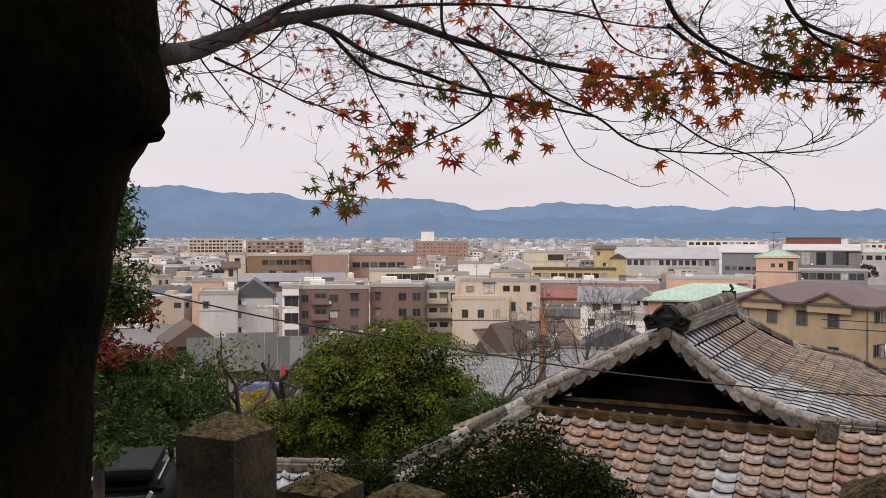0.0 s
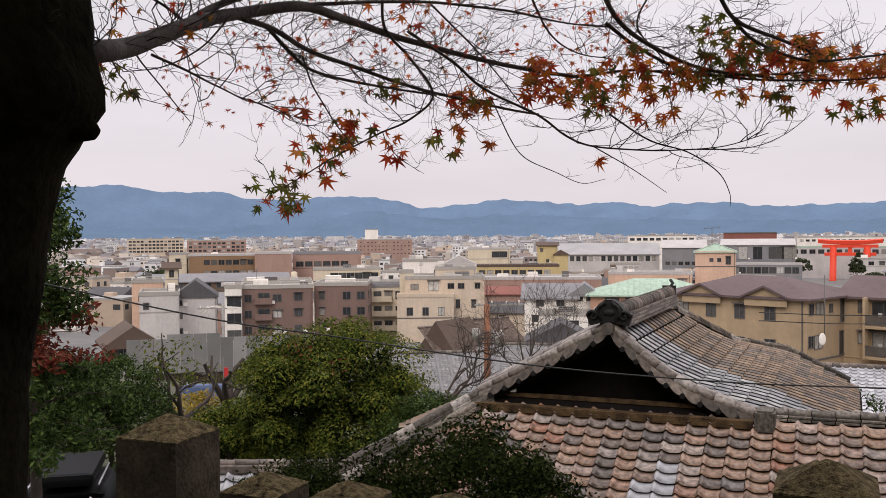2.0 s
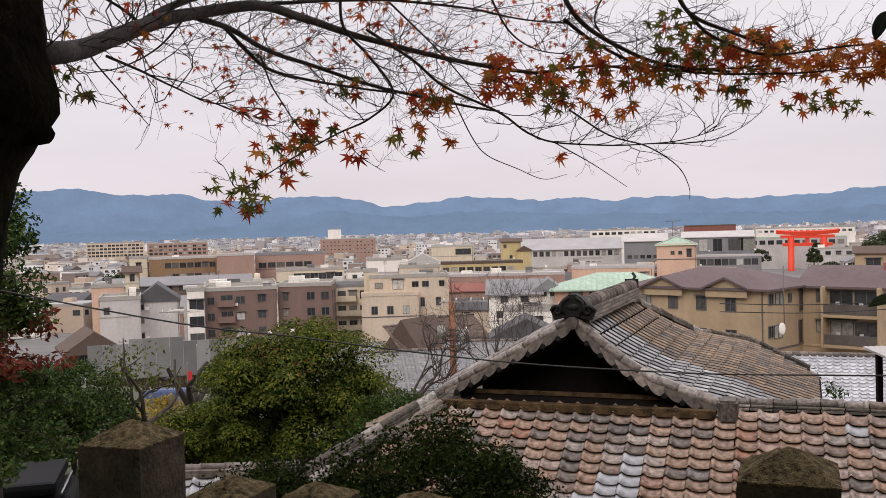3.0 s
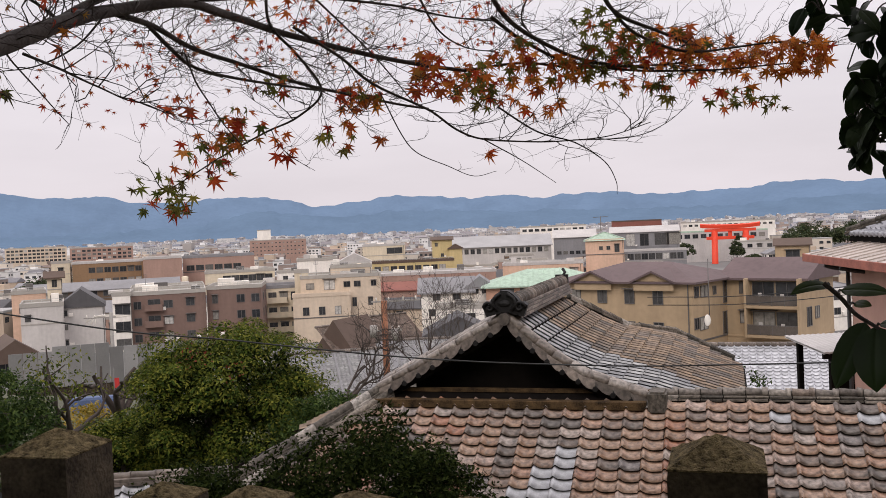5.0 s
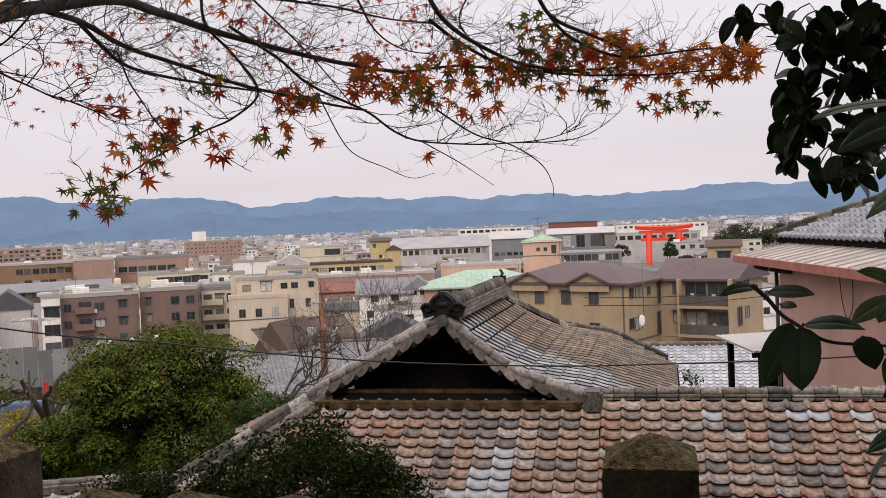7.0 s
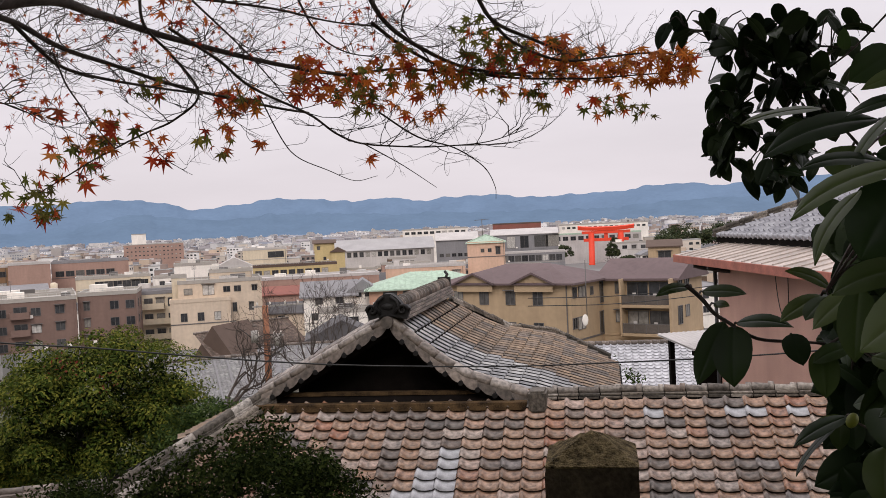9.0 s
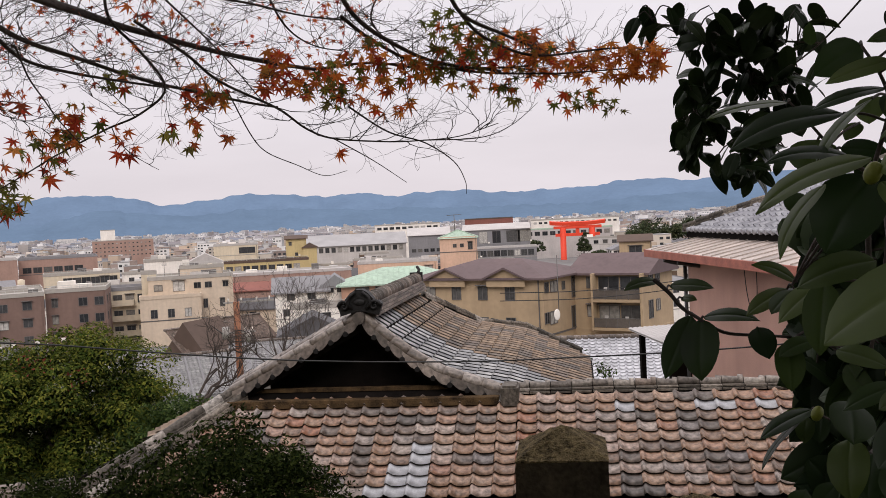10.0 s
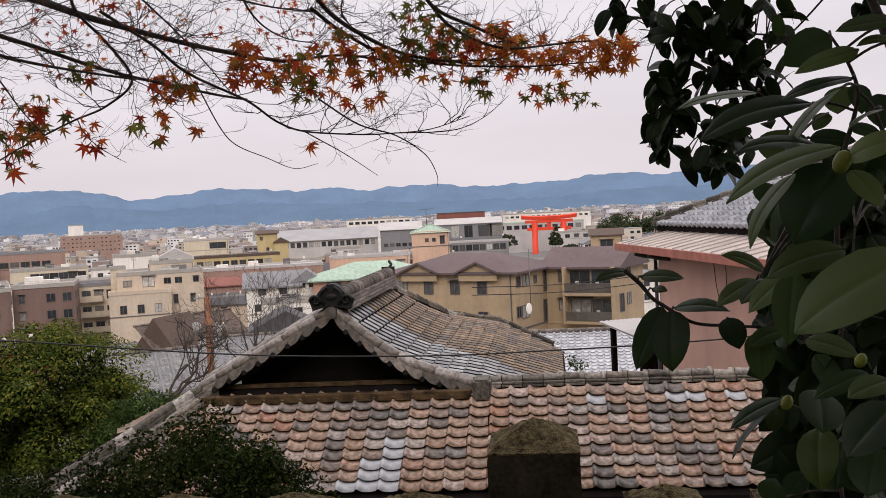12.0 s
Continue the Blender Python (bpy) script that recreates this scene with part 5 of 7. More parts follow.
        fs.extend((o + 4 * k, o + 4 * k + 1, o + 4 * k + 2, o + 4 * k + 3) for k in range(n))
    me = bpy.data.meshes.new(name)
    me.from_pydata(vs, [], fs)
    me.materials.append(material)
    ob = new(name, me)
    ob.parent = parent
    return tagged(ob, label, kind="stuff")


def shell_clumps(centre, radii, n, size, per, seed, low=-0.6):
    """Clumps spread unevenly over an ellipsoid and some inside."""
    rr = random.Random(seed)
    out = []
    while len(out) < n:
        d = Vector((rr.gauss(0, 1), rr.gauss(0, 1), rr.gauss(0, 1))).normalized()
        if d.z < low:
            continue
        k = (0.8 + 0.22 * noise.noise(d * 2.3 + Vector((seed, 0, 0))) + rr.uniform(-0.08, 0.1)) if rr.random() < 0.8 else rr.uniform(0.2, 0.7)
        s = size * rr.uniform(0.7, 1.35)
        out.append((Vector(centre) + Vector((d.x * radii[0], d.y * radii[1], d.z * radii[2])) * k, s, int(per * rr.uniform(0.7, 1.3))))
    return out


def grow(bm, p, d, length, r, depth, rr, spread=0.6, lift=0.1, kids=3, sides=5, bend=0.25):
    """A branch that forks; lengths shrink with depth."""
    pts, q, v = [Vector(p)], Vector(p), Vector(d).normalized()
    for k in range(4):
        v = (v + Vector((rr.gauss(0, bend), rr.gauss(0, bend), rr.gauss(0, bend) + lift))).normalized()
        q = q + v * length / 4
        pts.append(q.copy())
    tube(bm, pts, [r * (1 - 0.12 * k) for k in range(5)], sides, cap=False)
    if depth > 0:
        for k in range(kids):
            at = pts[rr.choice((2, 3, 4, 4))]
            nd = (v + Vector((rr.gauss(0, spread), rr.gauss(0, spread), rr.gauss(0, spread)))).normalized()
            grow(bm, at, nd, length * rr.uniform(0.55, 0.8), max(0.007, r * 0.58), depth - 1, rr, spread, lift, kids, max(3, sides - 1), bend)


def leafy_tree(name, label, x, y, base, centre, radii, clumps, size, per, leaf, material, seed, trunk=0.12, low=-0.6, category="tree", extra=None):
    e = empty(name, Matrix.Translation((x, y, base)), label, category)
    rr = random.Random(seed)
    c = Vector(centre) - Vector((x, y, base))
    bm = bmesh.new()
    tube(bm, smooth_path([(0, 0, -0.2), (0.05, 0.03, c.z * 0.3), (c.x * 0.5, c.y * 0.5, c.z * 0.7), tuple(c)], 3), [trunk * (1 - 0.07 * k) for k in range(10)], 8)
    part("trunk", bm, M_BAREWOOD, e)
    for k in range(6):
        bm = bmesh.new()
        a = rr.uniform(0, 6.28)
        grow(bm, c * rr.uniform(0.55, 0.8), (math.cos(a), math.sin(a), 0.6), max(radii) * 0.55, trunk * 0.45, 1, rr)
        part("limb", bm, M_BAREWOOD, e)
    crown("crown", e, shell_clumps(c, radii, clumps, size, per, seed, low), leaf, material, seed)
    if extra:
        ex, m2, nn = extra
        crown("crown_patch", e, [(Vector(ex) - Vector((x, y, base)), size * 1.4, nn)], leaf, m2, seed + 1)
    return e


for x, y, c, radii, lobes, size, sd, lab in ((-1.22, 20.4, (0, 0, 2.25), (2.45, 1.9, 2.15), 130, 0.5, 11, "dense rounded evergreen tree with yellowish green leaf tips"), (-3.5, 21.3, (0, 0, 1.1), (1.45, 1.3, 1.2), 60, 0.42, 12, "lower evergreen spreading beside the round tree")):
    e = empty("round_tree", Matrix.Translation((x, y, -4.4)), lab, "tree", "round evergreens")
    rr = random.Random(sd)
    bm = bmesh.new()
    tube(bm, smooth_path([(0, 0, -0.2), (0.05, 0.03, c[2] * 0.4), (0, 0, c[2])], 4), [0.16 - 0.01 * k for k in range(9)], 8)
    part("trunk", bm, M_BAREWOOD, e)
    for k in range(6):
        bm = bmesh.new()
        a = k * 1.05 + 0.4
        grow(bm, (0, 0, c[2] * 0.6), (math.cos(a), math.sin(a), 0.9), radii[0] * 0.35, 0.06, 1, rr)
        part("limb", bm, M_BAREWOOD, e)
    tops = shell_clumps(c, radii, lobes, size, 400, sd, -0.85)
    crown("crown", e, tops, 0.042, L_TREE, sd, 0.6, "yellowish green leaf clumps", True)
    # Inner leaves take a darker colour that paints the shade between the clumps.
    crown("inner_crown", e, [(Vector(c) + (p - Vector(c)) * 0.8, s * 0.85, 150) for p, s, n in tops], 0.06, L_DARK, sd + 40, 0.2, "inner foliage coloured dark for the crown's inner shade")
    if sd == 11:
        crown("crown_patch", e, [(Vector((-0.55, -1.6, 3.6)), 0.4, 40), (Vector((0.2, -1.7, 3.3)), 0.3, 25)], 0.04, L_AUTUMN, 99, 0.5, "patch of rusty leaves")
leafy_tree("evergreen_shrub", "low green shrub at the foot of the round tree", 0.85, 18.9, -4.4, (0.85, 18.9, -2.9), (1.35, 0.9, 1.35), 160, 0.3, 110, 0.042, L_SHRUB, 18, 0.08)
leafy_tree("evergreen_shrub", "dense dark bluish green evergreen shrub", -6.35, 21.6, -4.4, (-6.35, 21.6, -2.6), (1.45, 1.3, 1.75), 200, 0.34, 110, 0.048, L_SHRUB, 13, 0.1)
leafy_tree("evergreen_shrub", "tall dark green shrub behind the parked car", -8.4, 22.0, -4.4, (-8.4, 22.0, -2.6), (1.5, 1.3, 1.9), 180, 0.34, 110, 0.048, L_SHRUB, 14, 0.1)
leafy_tree("evergreen_shrub", "low dark green shrub beside the parked car", -4.6, 19.6, -4.3, (-4.6, 19.6, -3.5), (1.0, 1.0, 1.0), 90, 0.3, 70, 0.055, L_SHRUB, 17, 0.1)
leafy_tree("garden_bush", "dark small-leaved evergreen bush below the fence", 0.6, 6.4, -4.2, (0.6, 6.4, -0.85), (0.92, 0.8, 1.22), 440, 0.17, 170, 0.02, L_DARK, 15, 0.05, -0.8, "bush")
leafy_tree("garden_bush", "loose dark green bush with upright sprays", -0.4, 6.6, -4.2, (-0.4, 6.6, -0.95), (0.95, 0.5, 1.15), 220, 0.16, 120, 0.02, L_DARK, 16, 0.04, -0.8, "bush")
leafy_tree("garden_bush", "low dark bush spreading beside the larger bushes", -0.55, 6.5, -4.2, (-0.55, 6.5, -0.85), (0.62, 0.45, 0.95), 170, 0.16, 130, 0.02, L_DARK, 19, 0.04, -0.8, "bush")

# tall slender tree with dark sprays and red leaves
e = empty("autumn_tree", Matrix.Translation((-5.0, 13.4, -4.2)), "tall slender tree with dark green sprays and red leaves", "tree")
rr = random.Random(21)
bm = bmesh.new()
tube(bm, smooth_path([(0, 0, -0.2), (0.05, 0, 2.2), (0.0, 0, 4.4), (0.1, 0, 6.7)], 4), [0.11 - 0.007 * k for k in range(13)], 8)
part("trunk", bm, M_BAREWOOD, e)
cg, cr = [], []
for k in range(80):
    z = rr.uniform(2.7, 6.5)
    a = rr.uniform(0, 6.28)
    ln = (1.6 - 0.26 * (z - 2.2)) * rr.uniform(0.45, 1.05)
    tip = Vector((0.05 + math.cos(a) * ln, math.sin(a) * ln, z + rr.uniform(-0.2, 0.15)))
    bm = bmesh.new()
    tube(bm, smooth_path([(0.05, 0, z - 0.15), (Vector((0.05, 0, z + 0.1)) + tip) / 2, tip], 3), [0.016, 0.014, 0.012, 0.01, 0.008, 0.006, 0.004], 4)
    part("branch", bm, M_BAREWOOD, e)
    red = 3.9 < z < 4.9 and rr.random() < 0.42
    for u in (0.35, 0.55, 0.75, 0.95):
        p = Vector((0.05, 0, z)).lerp(tip, u) + Vector((rr.gauss(0, .08), rr.gauss(0, .08), rr.gauss(0, .06)))
        (cr if red else cg).append((p, rr.uniform(0.12, 0.26), 40))
crown("crown", e, cg, 0.05, L_SHRUB, 22)
crown("red_crown", e, cr, 0.055, L_AUTUMN, 23, label="red autumn leaves")


# bare and pruned trees down the slope
def bare_tree(label, x, y, base, height, seed, lean=(0, 0, 1), spread=0.55, depth=4, kids=3, r=0.12, leaves=None, group="bare trees"):
    e = empty("bare_tree", Matrix.Translation((x, y, base)), label, "tree", group)
    rr = random.Random(seed)
    bm = bmesh.new()
    tube(bm, [(0, 0, -0.3), (0.03, 0, height * 0.2), (lean[0] * 0.3, lean[1] * 0.3, height * 0.38)], [r, r * 0.85, r * 0.75], 7)
    part("trunk", bm, M_BAREWOOD, e)
    top = Vector((lean[0] * 0.3, lean[1] * 0.3, height * 0.36))
    for k in range(4):
        bm = bmesh.new()
        a = rr.uniform(0, 6.28)
        grow(bm, top, (math.cos(a) * 0.7 + lean[0], math.sin(a) * 0.7, 0.8), height * 0.36, r * 0.55, depth - 1, rr, spread, 0.12, kids, 5)
        part("branch", bm, M_BAREWOOD, e)
    if leaves:
        crown("crown", e, [(Vector((rr.gauss(0, height * .16), rr.gauss(0, height * .16), height * rr.uniform(0.6, 1.0))), 0.5, 30) for _ in range(leaves[1])], 0.06, leaves[0], seed)
    return e


bare_tree("bare grey-brown tree with upswept twigs", 2.3, 38, -7.0, 4.6, 31, (0.5, 0, 1), 0.6, 5, 3, 0.12)
bare_tree("bare slender tree with fine upright twigs", 4.9, 34, -6.2, 5.4, 32, (0.2, 0, 1), 0.45, 5, 3, 0.07)
bare_tree("bare twiggy tree beside the rust red pole", 7.0, 36, -6.6, 5.2, 33, (0.3, 0, 1), 0.45, 5, 3, 0.07)
bare_tree("pruned tree with a few pale green leaves", -5.2, 23.5, -4.4, 3.3, 34, (0.2, 0, 1), 0.45, 3, 2, 0.15, (L_TREE, 16))
bare_tree("heavily pruned bare tree with knobbly limbs", -4.5, 25.7, -4.5, 3.9, 35, (0.3, 0, 1), 0.7, 2, 2, 0.19)
bare_tree("pruned bare street tree by the hoarding", -6.1, 24.5, -4.4, 3.0, 36, (0.1, 0, 1), 0.4, 2, 2, 0.15)
leafy_tree("yellow_shrub", "yellow autumn shrub below the pruned trees", -6.1, 29.6, -4.8, (-6.1, 29.6, -4.0), (0.9, 0.8, 0.7), 30, 0.3, 40, 0.07, L_YELLOW, 37, 0.04, category="bush")
leafy_tree("small_shrub", "small dark shrub behind the tiled wing roof", 9.6, 18.6, -4.4, (9.6, 18.6, -2.5), (0.7, 0.6, 0.9), 30, 0.2, 40, 0.045, L_SHRUB, 38, 0.04, category="bush")
# distant groves
for gx, gy, gr, gh, sd in ((290, 470, 16, 9, 41), (318, 470, 14, 9, 42), (305, 455, 14, 8, 43), (-95, 420, 16, 5, 44), (-62, 250, 5, 4, 45), (241, 461, 3.5, 7, 46), (250, 455, 5, 3, 49), (195, 428, 5.5, 6, 47), (208, 400, 3.6, 6.5, 50), (214, 396, 5, 3, 51), (277, 464, 11, 7, 52), (-80, 300, 7, 4, 53), (150, 330, 4, 3, 54), (60, 330, 4, 3, 55), (-100, 300, 8, 4, 56), (345, 480, 18, 10, 48)):
    leafy_tree("distant_tree", "distant dark green trees between the roofs", gx, gy, CITY, (gx, gy, CITY + gh + 4), (gr, gr, gh), 60, gr * 0.22, 45, 0.9 if gr > 8 else 0.5, L_FAR, sd, 0.4, 0.0)

# ---- the maple that leans over the terrace ----
maple = empty("maple_tree", Matrix.Translation((-0.87, 1.55, 0)), "old maple with dark mossy trunk and thinning red leaves", "tree")
MB = Vector((-0.87, 1.55, 0))
bm = bmesh.new()
axis = smooth_path([(0.02, 0.02, -0.1), (0.0, 0, 0.5), (0.02, 0, 1.2), (0.07, 0, 1.55), (0.10, 0, 1.74), (0.12, 0, 2.0), (0.19, 0, 2.6), (0.22, 0.05, 3.4), (0.2, 0.1, 4.4)], 7)
rings = []
for i, c in enumerate(axis):
    r = 0.27 * (1 - 0.09 * max(0, c.z - 1.8)) + (0.1 * max(0, 0.4 - c.z))
    ring = []
    for k in range(40):
        a = k * math.tau / 40
        d = Vector((math.cos(a), math.sin(a), 0))
        rough_ = 0.018 * noise.noise((d.x * 3, d.y * 3, c.z * 2.2)) + 0.012 * noise.noise((d.x * 9, d.y * 9, c.z * 3.5)) + 0.005 * noise.noise((d.x * 22, d.y * 22, c.z * 8))
        knob = 0.05 * math.exp(-((c.z - 1.80) / 0.06) ** 2) * max(0, math.cos(a + 0.15)) ** 4 + 0.035 * math.exp(-((c.z - 1.9) / 0.13) ** 2) * max(0, math.cos(a - 0.1)) ** 2 + 0.007 * noise.noise((d.x * 40, d.y * 40, c.z * 30))
        ring.append(bm.verts.new(c + d * (r + rough_ + knob)))
    rings.append(ring)
for A, B2 in zip(rings, rings[1:]):
    for k in range(40):
        bm.faces.new((A[k], A[(k + 1) % 40], B2[(k + 1) % 40], B2[k])).smooth = True
bm.faces.new(rings[-1])
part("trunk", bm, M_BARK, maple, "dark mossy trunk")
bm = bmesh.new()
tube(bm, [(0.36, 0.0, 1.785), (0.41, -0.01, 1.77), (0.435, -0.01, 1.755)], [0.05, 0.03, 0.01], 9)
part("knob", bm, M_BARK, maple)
TW_RNG = random.Random(77)
TWIG_V = bmesh.new()


def fine_twig(p, d, length, r, depth):
    rr = TW_RNG
    pts, q, v = [p.copy()], p.copy(), d.normalized()
    for k in range(5):
        v = (v + Vector((rr.gauss(0, 0.26), rr.gauss(0, 0.22), rr.gauss(0, 0.2) + 0.03))).normalized()
        if q.z < 1.76:
            v.z = abs(v.z)
        q = q + v * length / 5
        pts.append(q.copy())
    tube(TWIG_V, pts, [r * (1 - 0.13 * k) for k in range(6)], 4, cap=False)
    if depth:
        for k in range(rr.choice((2, 3, 3, 4))):
            nd = (v + Vector((rr.gauss(0, .7), rr.gauss(0, .5), rr.gauss(0.12, .36)))).normalized()
            fine_twig(pts[rr.choice((1, 2, 3, 4, 5))], nd, length * rr.uniform(0.4, 0.75), max(0.0006, r * 0.62), depth - 1)


def limb(points, r0, r1):
    path = smooth_path([Vector(p) - MB for p in points], 6)
    n = len(path)
    path = [p + Vector((noise.noise(p * 5) * .5, noise.noise(p * 5 + Vector((9, 0, 0))) * .5, noise.noise(p * 5 + Vector((0, 9, 0))) * .5)) * 0.012 * min(1, k / 6) for k, p in enumerate(path)]
    bm = bmesh.new()
    tube(bm, path, [r0 + (r1 - r0) * k / (n - 1) for k in range(n)], 8 if r0 > 0.006 else 6)
    part("limb" if r0 > 0.004 else "twig", bm, M_TWIG, maple)
    total = sum((b - a).length for a, b in zip(path, path[1:]))
    for k in range(int(total * (24 if r0 > 0.0032 else 12 if r0 > 0.0021 else 6))):
        i = TW_RNG.randrange(2, n - 1)
        d = (path[i + 1] - path[i - 1]).normalized()
        thin = r0 < 0.0032
        nd = d * TW_RNG.uniform(0.3, 1.0) + Vector((TW_RNG.gauss(0, .55), TW_RNG.gauss(0, .5), TW_RNG.gauss(0.3, .22) if thin else TW_RNG.gauss(0.26, .26)))
        fine_twig(path[i], nd, TW_RNG.uniform(0.05, 0.11) if thin else TW_RNG.uniform(0.1, 0.24), 0.0011 if thin else 0.0017, 1 if thin else 2)


limb([(-0.75, 1.50, 1.83), (-0.48, 1.58, 1.89), (-0.45, 1.74, 1.93), (-0.42, 1.89, 1.98), (-0.38, 2.04, 2.04), (-0.32, 2.20, 2.10), (-0.19, 2.35, 2.15), (-0.10, 2.50, 2.16), (-0.01, 2.64, 2.16), (0.15, 2.78, 2.14), (0.38, 2.90, 2.11), (0.63, 3.00, 2.09)], 0.0210, 0.0060)
limb([(0.63, 3.00, 2.09), (0.82, 3.00, 2.11), (1.03, 2.99, 2.09), (1.24, 2.96, 2.09), (1.37, 2.96, 2.10)], 0.0046, 0.0028)
limb([(-0.43, 1.96, 1.99), (-0.37, 2.13, 2.09), (-0.29, 2.29, 2.17), (-0.11, 2.46, 2.26)], 0.0106, 0.0056)
limb([(-0.32, 2.24, 2.10), (-0.26, 2.36, 2.10), (-0.19, 2.49, 2.08), (-0.09, 2.61, 2.06), (0.08, 2.73, 2.02), (0.26, 2.83, 1.99), (0.49, 2.92, 1.96)], 0.0079, 0.0035)
limb([(-0.27, 2.34, 2.10), (-0.22, 2.41, 2.05), (-0.17, 2.47, 2.02), (-0.07, 2.54, 2.00), (0.04, 2.60, 1.99), (0.16, 2.66, 1.98)], 0.0053, 0.0028)
limb([(-0.19, 2.40, 2.04), (-0.17, 2.44, 1.98), (-0.14, 2.48, 1.93), (-0.11, 2.52, 1.88), (-0.07, 2.56, 1.83)], 0.0026, 0.0014)
limb([(0.01, 2.66, 2.28), (0.02, 2.66, 2.17), (0.09, 2.66, 2.08), (0.15, 2.66, 1.98), (0.08, 2.66, 1.91), (-0.01, 2.66, 1.87), (-0.12, 2.66, 1.81), (-0.20, 2.65, 1.76), (-0.29, 2.64, 1.71)], 0.0046, 0.0014)
limb([(0.67, 2.88, 2.36), (0.73, 2.91, 2.26), (0.82, 2.93, 2.19), (0.94, 2.93, 2.13), (1.08, 2.93, 2.09), (1.23, 2.91, 2.07)], 0.0086, 0.0042)
limb([(0.71, 2.95, 2.25), (0.82, 2.98, 2.18), (0.95, 2.99, 2.12), (1.14, 2.98, 2.08), (1.33, 2.95, 2.07), (1.53, 2.91, 2.07), (1.74, 2.85, 2.08)], 0.0066, 0.0021)
limb([(1.00, 2.79, 2.33), (1.08, 2.83, 2.24), (1.22, 2.84, 2.18), (1.33, 2.87, 2.15)], 0.0073, 0.0042)
limb([(1.06, 2.85, 2.27), (1.16, 2.87, 2.18), (1.32, 2.87, 2.12), (1.50, 2.85, 2.13), (1.68, 2.82, 2.14), (1.78, 2.82, 2.11)], 0.0059, 0.0021)
limb([(0.08, 2.66, 2.16), (0.21, 2.70, 2.08), (0.30, 2.73, 2.01), (0.46, 2.76, 1.94), (0.55, 2.79, 1.88), (0.64, 2.81, 1.85), (0.79, 2.82, 1.84), (0.91, 2.83, 1.84), (1.05, 2.83, 1.85), (1.18, 2.82, 1.89)], 0.0046, 0.0013)
limb([(0.63, 2.79, 1.85), (0.75, 2.79, 1.78), (0.85, 2.78, 1.71)], 0.0020, 0.0008)
limb([(0.69, 2.83, 1.95), (0.81, 2.82, 1.87), (0.92, 2.80, 1.83), (1.01, 2.79, 1.77), (1.05, 2.80, 1.71), (1.06, 2.82, 1.67)], 0.0030, 0.0008)
limb([(0.92, 2.81, 1.84), (1.10, 2.79, 1.84), (1.21, 2.78, 1.88), (1.30, 2.77, 1.95)], 0.0020, 0.0008)
limb([(0.32, 2.74, 1.99), (0.38, 2.76, 1.87), (0.43, 2.77, 1.81), (0.52, 2.77, 1.77), (0.60, 2.78, 1.74), (0.67, 2.78, 1.75)], 0.0020, 0.0008)
limb([(-0.44, 1.91, 1.95), (-0.39, 1.99, 1.93), (-0.34, 2.08, 1.91), (-0.28, 2.17, 1.89), (-0.22, 2.25, 1.91)], 0.0033, 0.0010)
limb([(-0.46, 1.85, 1.95), (-0.45, 1.90, 1.92), (-0.41, 1.96, 1.86), (-0.39, 2.02, 1.83)], 0.0020, 0.0008)
limb([(0.46, 2.93, 2.35), (0.53, 2.95, 2.22), (0.62, 2.96, 2.16), (0.74, 2.97, 2.14)], 0.0040, 0.0014)
limb([(-0.20, 2.45, 2.18), (-0.03, 2.58, 2.22), (0.16, 2.70, 2.25), (0.37, 2.80, 2.25), (0.55, 2.89, 2.24), (0.74, 2.97, 2.24)], 0.0053, 0.0021)
limb([(0.86, 2.94, 2.36), (0.81, 2.95, 2.24), (0.89, 2.93, 2.13), (0.91, 2.92, 2.06)], 0.0033, 0.0014)
limb([(-0.39, 2.02, 2.03), (-0.44, 2.01, 2.07), (-0.51, 1.99, 2.11)], 0.0040, 0.0021)
limb([(0.15, 2.76, 2.26), (0.30, 2.80, 2.12), (0.44, 2.83, 1.96)], 0.0033, 0.0014)
limb([(-0.32, 2.13, 2.08), (-0.38, 2.09, 2.00), (-0.45, 2.04, 1.95), (-0.52, 1.99, 1.93)], 0.0026, 0.0008)

# Unseen leaves and limbs overhead, added to keep sky light off the terrace.
rr = random.Random(61)
upper = []
while len(upper) < 900:
    p = Vector((rr.uniform(-3.6, 4.2), rr.uniform(-4.5, 3.0), rr.uniform(3.1, 6.0)))
    if p.y < 0.0 or p.z > 2.2 + 0.42 * p.y + 0.35 * abs(p.x):
        upper.append((p - MB, 0.5, 26))
crown("upper_crown", maple, upper, 0.1, L_AUTUMN2, 62, label="unseen leaf crown added to shade the terrace")
for k in range(7):
    bm = bmesh.new()
    a = k * 0.9
    grow(bm, (0.2, 0.05, 2.9 + 0.2 * k), (math.cos(a), math.sin(a) - 0.5, 0.45), 1.6, 0.06, 2, rr, 0.5, 0.06)
    part("upper_limb", bm, M_BARK, maple)
tw = part("twig_growth", TWIG_V, M_TWIG, maple, "countless fine grey twigs")
tagged(tw, kind="stuff")


def maple_leaf(material, seed):
    """A seven-lobed leaf, about 5 cm across, stem end at the origin, hanging along -z."""
    rr = random.Random(seed)
    pts = [(0.0, 0.0)]
    for a, r in ((-128, .5), (-108, .22), (-84, .78), (-62, .3), (-42, .95), (-20, .36), (0, 1.08), (20, .36), (42, .95), (62, .3), (84, .78), (108, .22), (128, .5)):
        r *= rr.uniform(0.9, 1.1)
        pts.append((r * math.sin(radians(a)) * 0.032, -r * math.cos(radians(a)) * 0.032))
    vs = [(x, 0.1 * abs(x) + 3.0 * (x * x + z * z) * rr.uniform(0.5, 1.5) * (1 if k % 2 else 0.3), z) for k, (x, z) in enumerate(pts)]
    fs = [(0, k, k + 1) for k in range(1, len(pts) - 1)]
    o = len(vs)
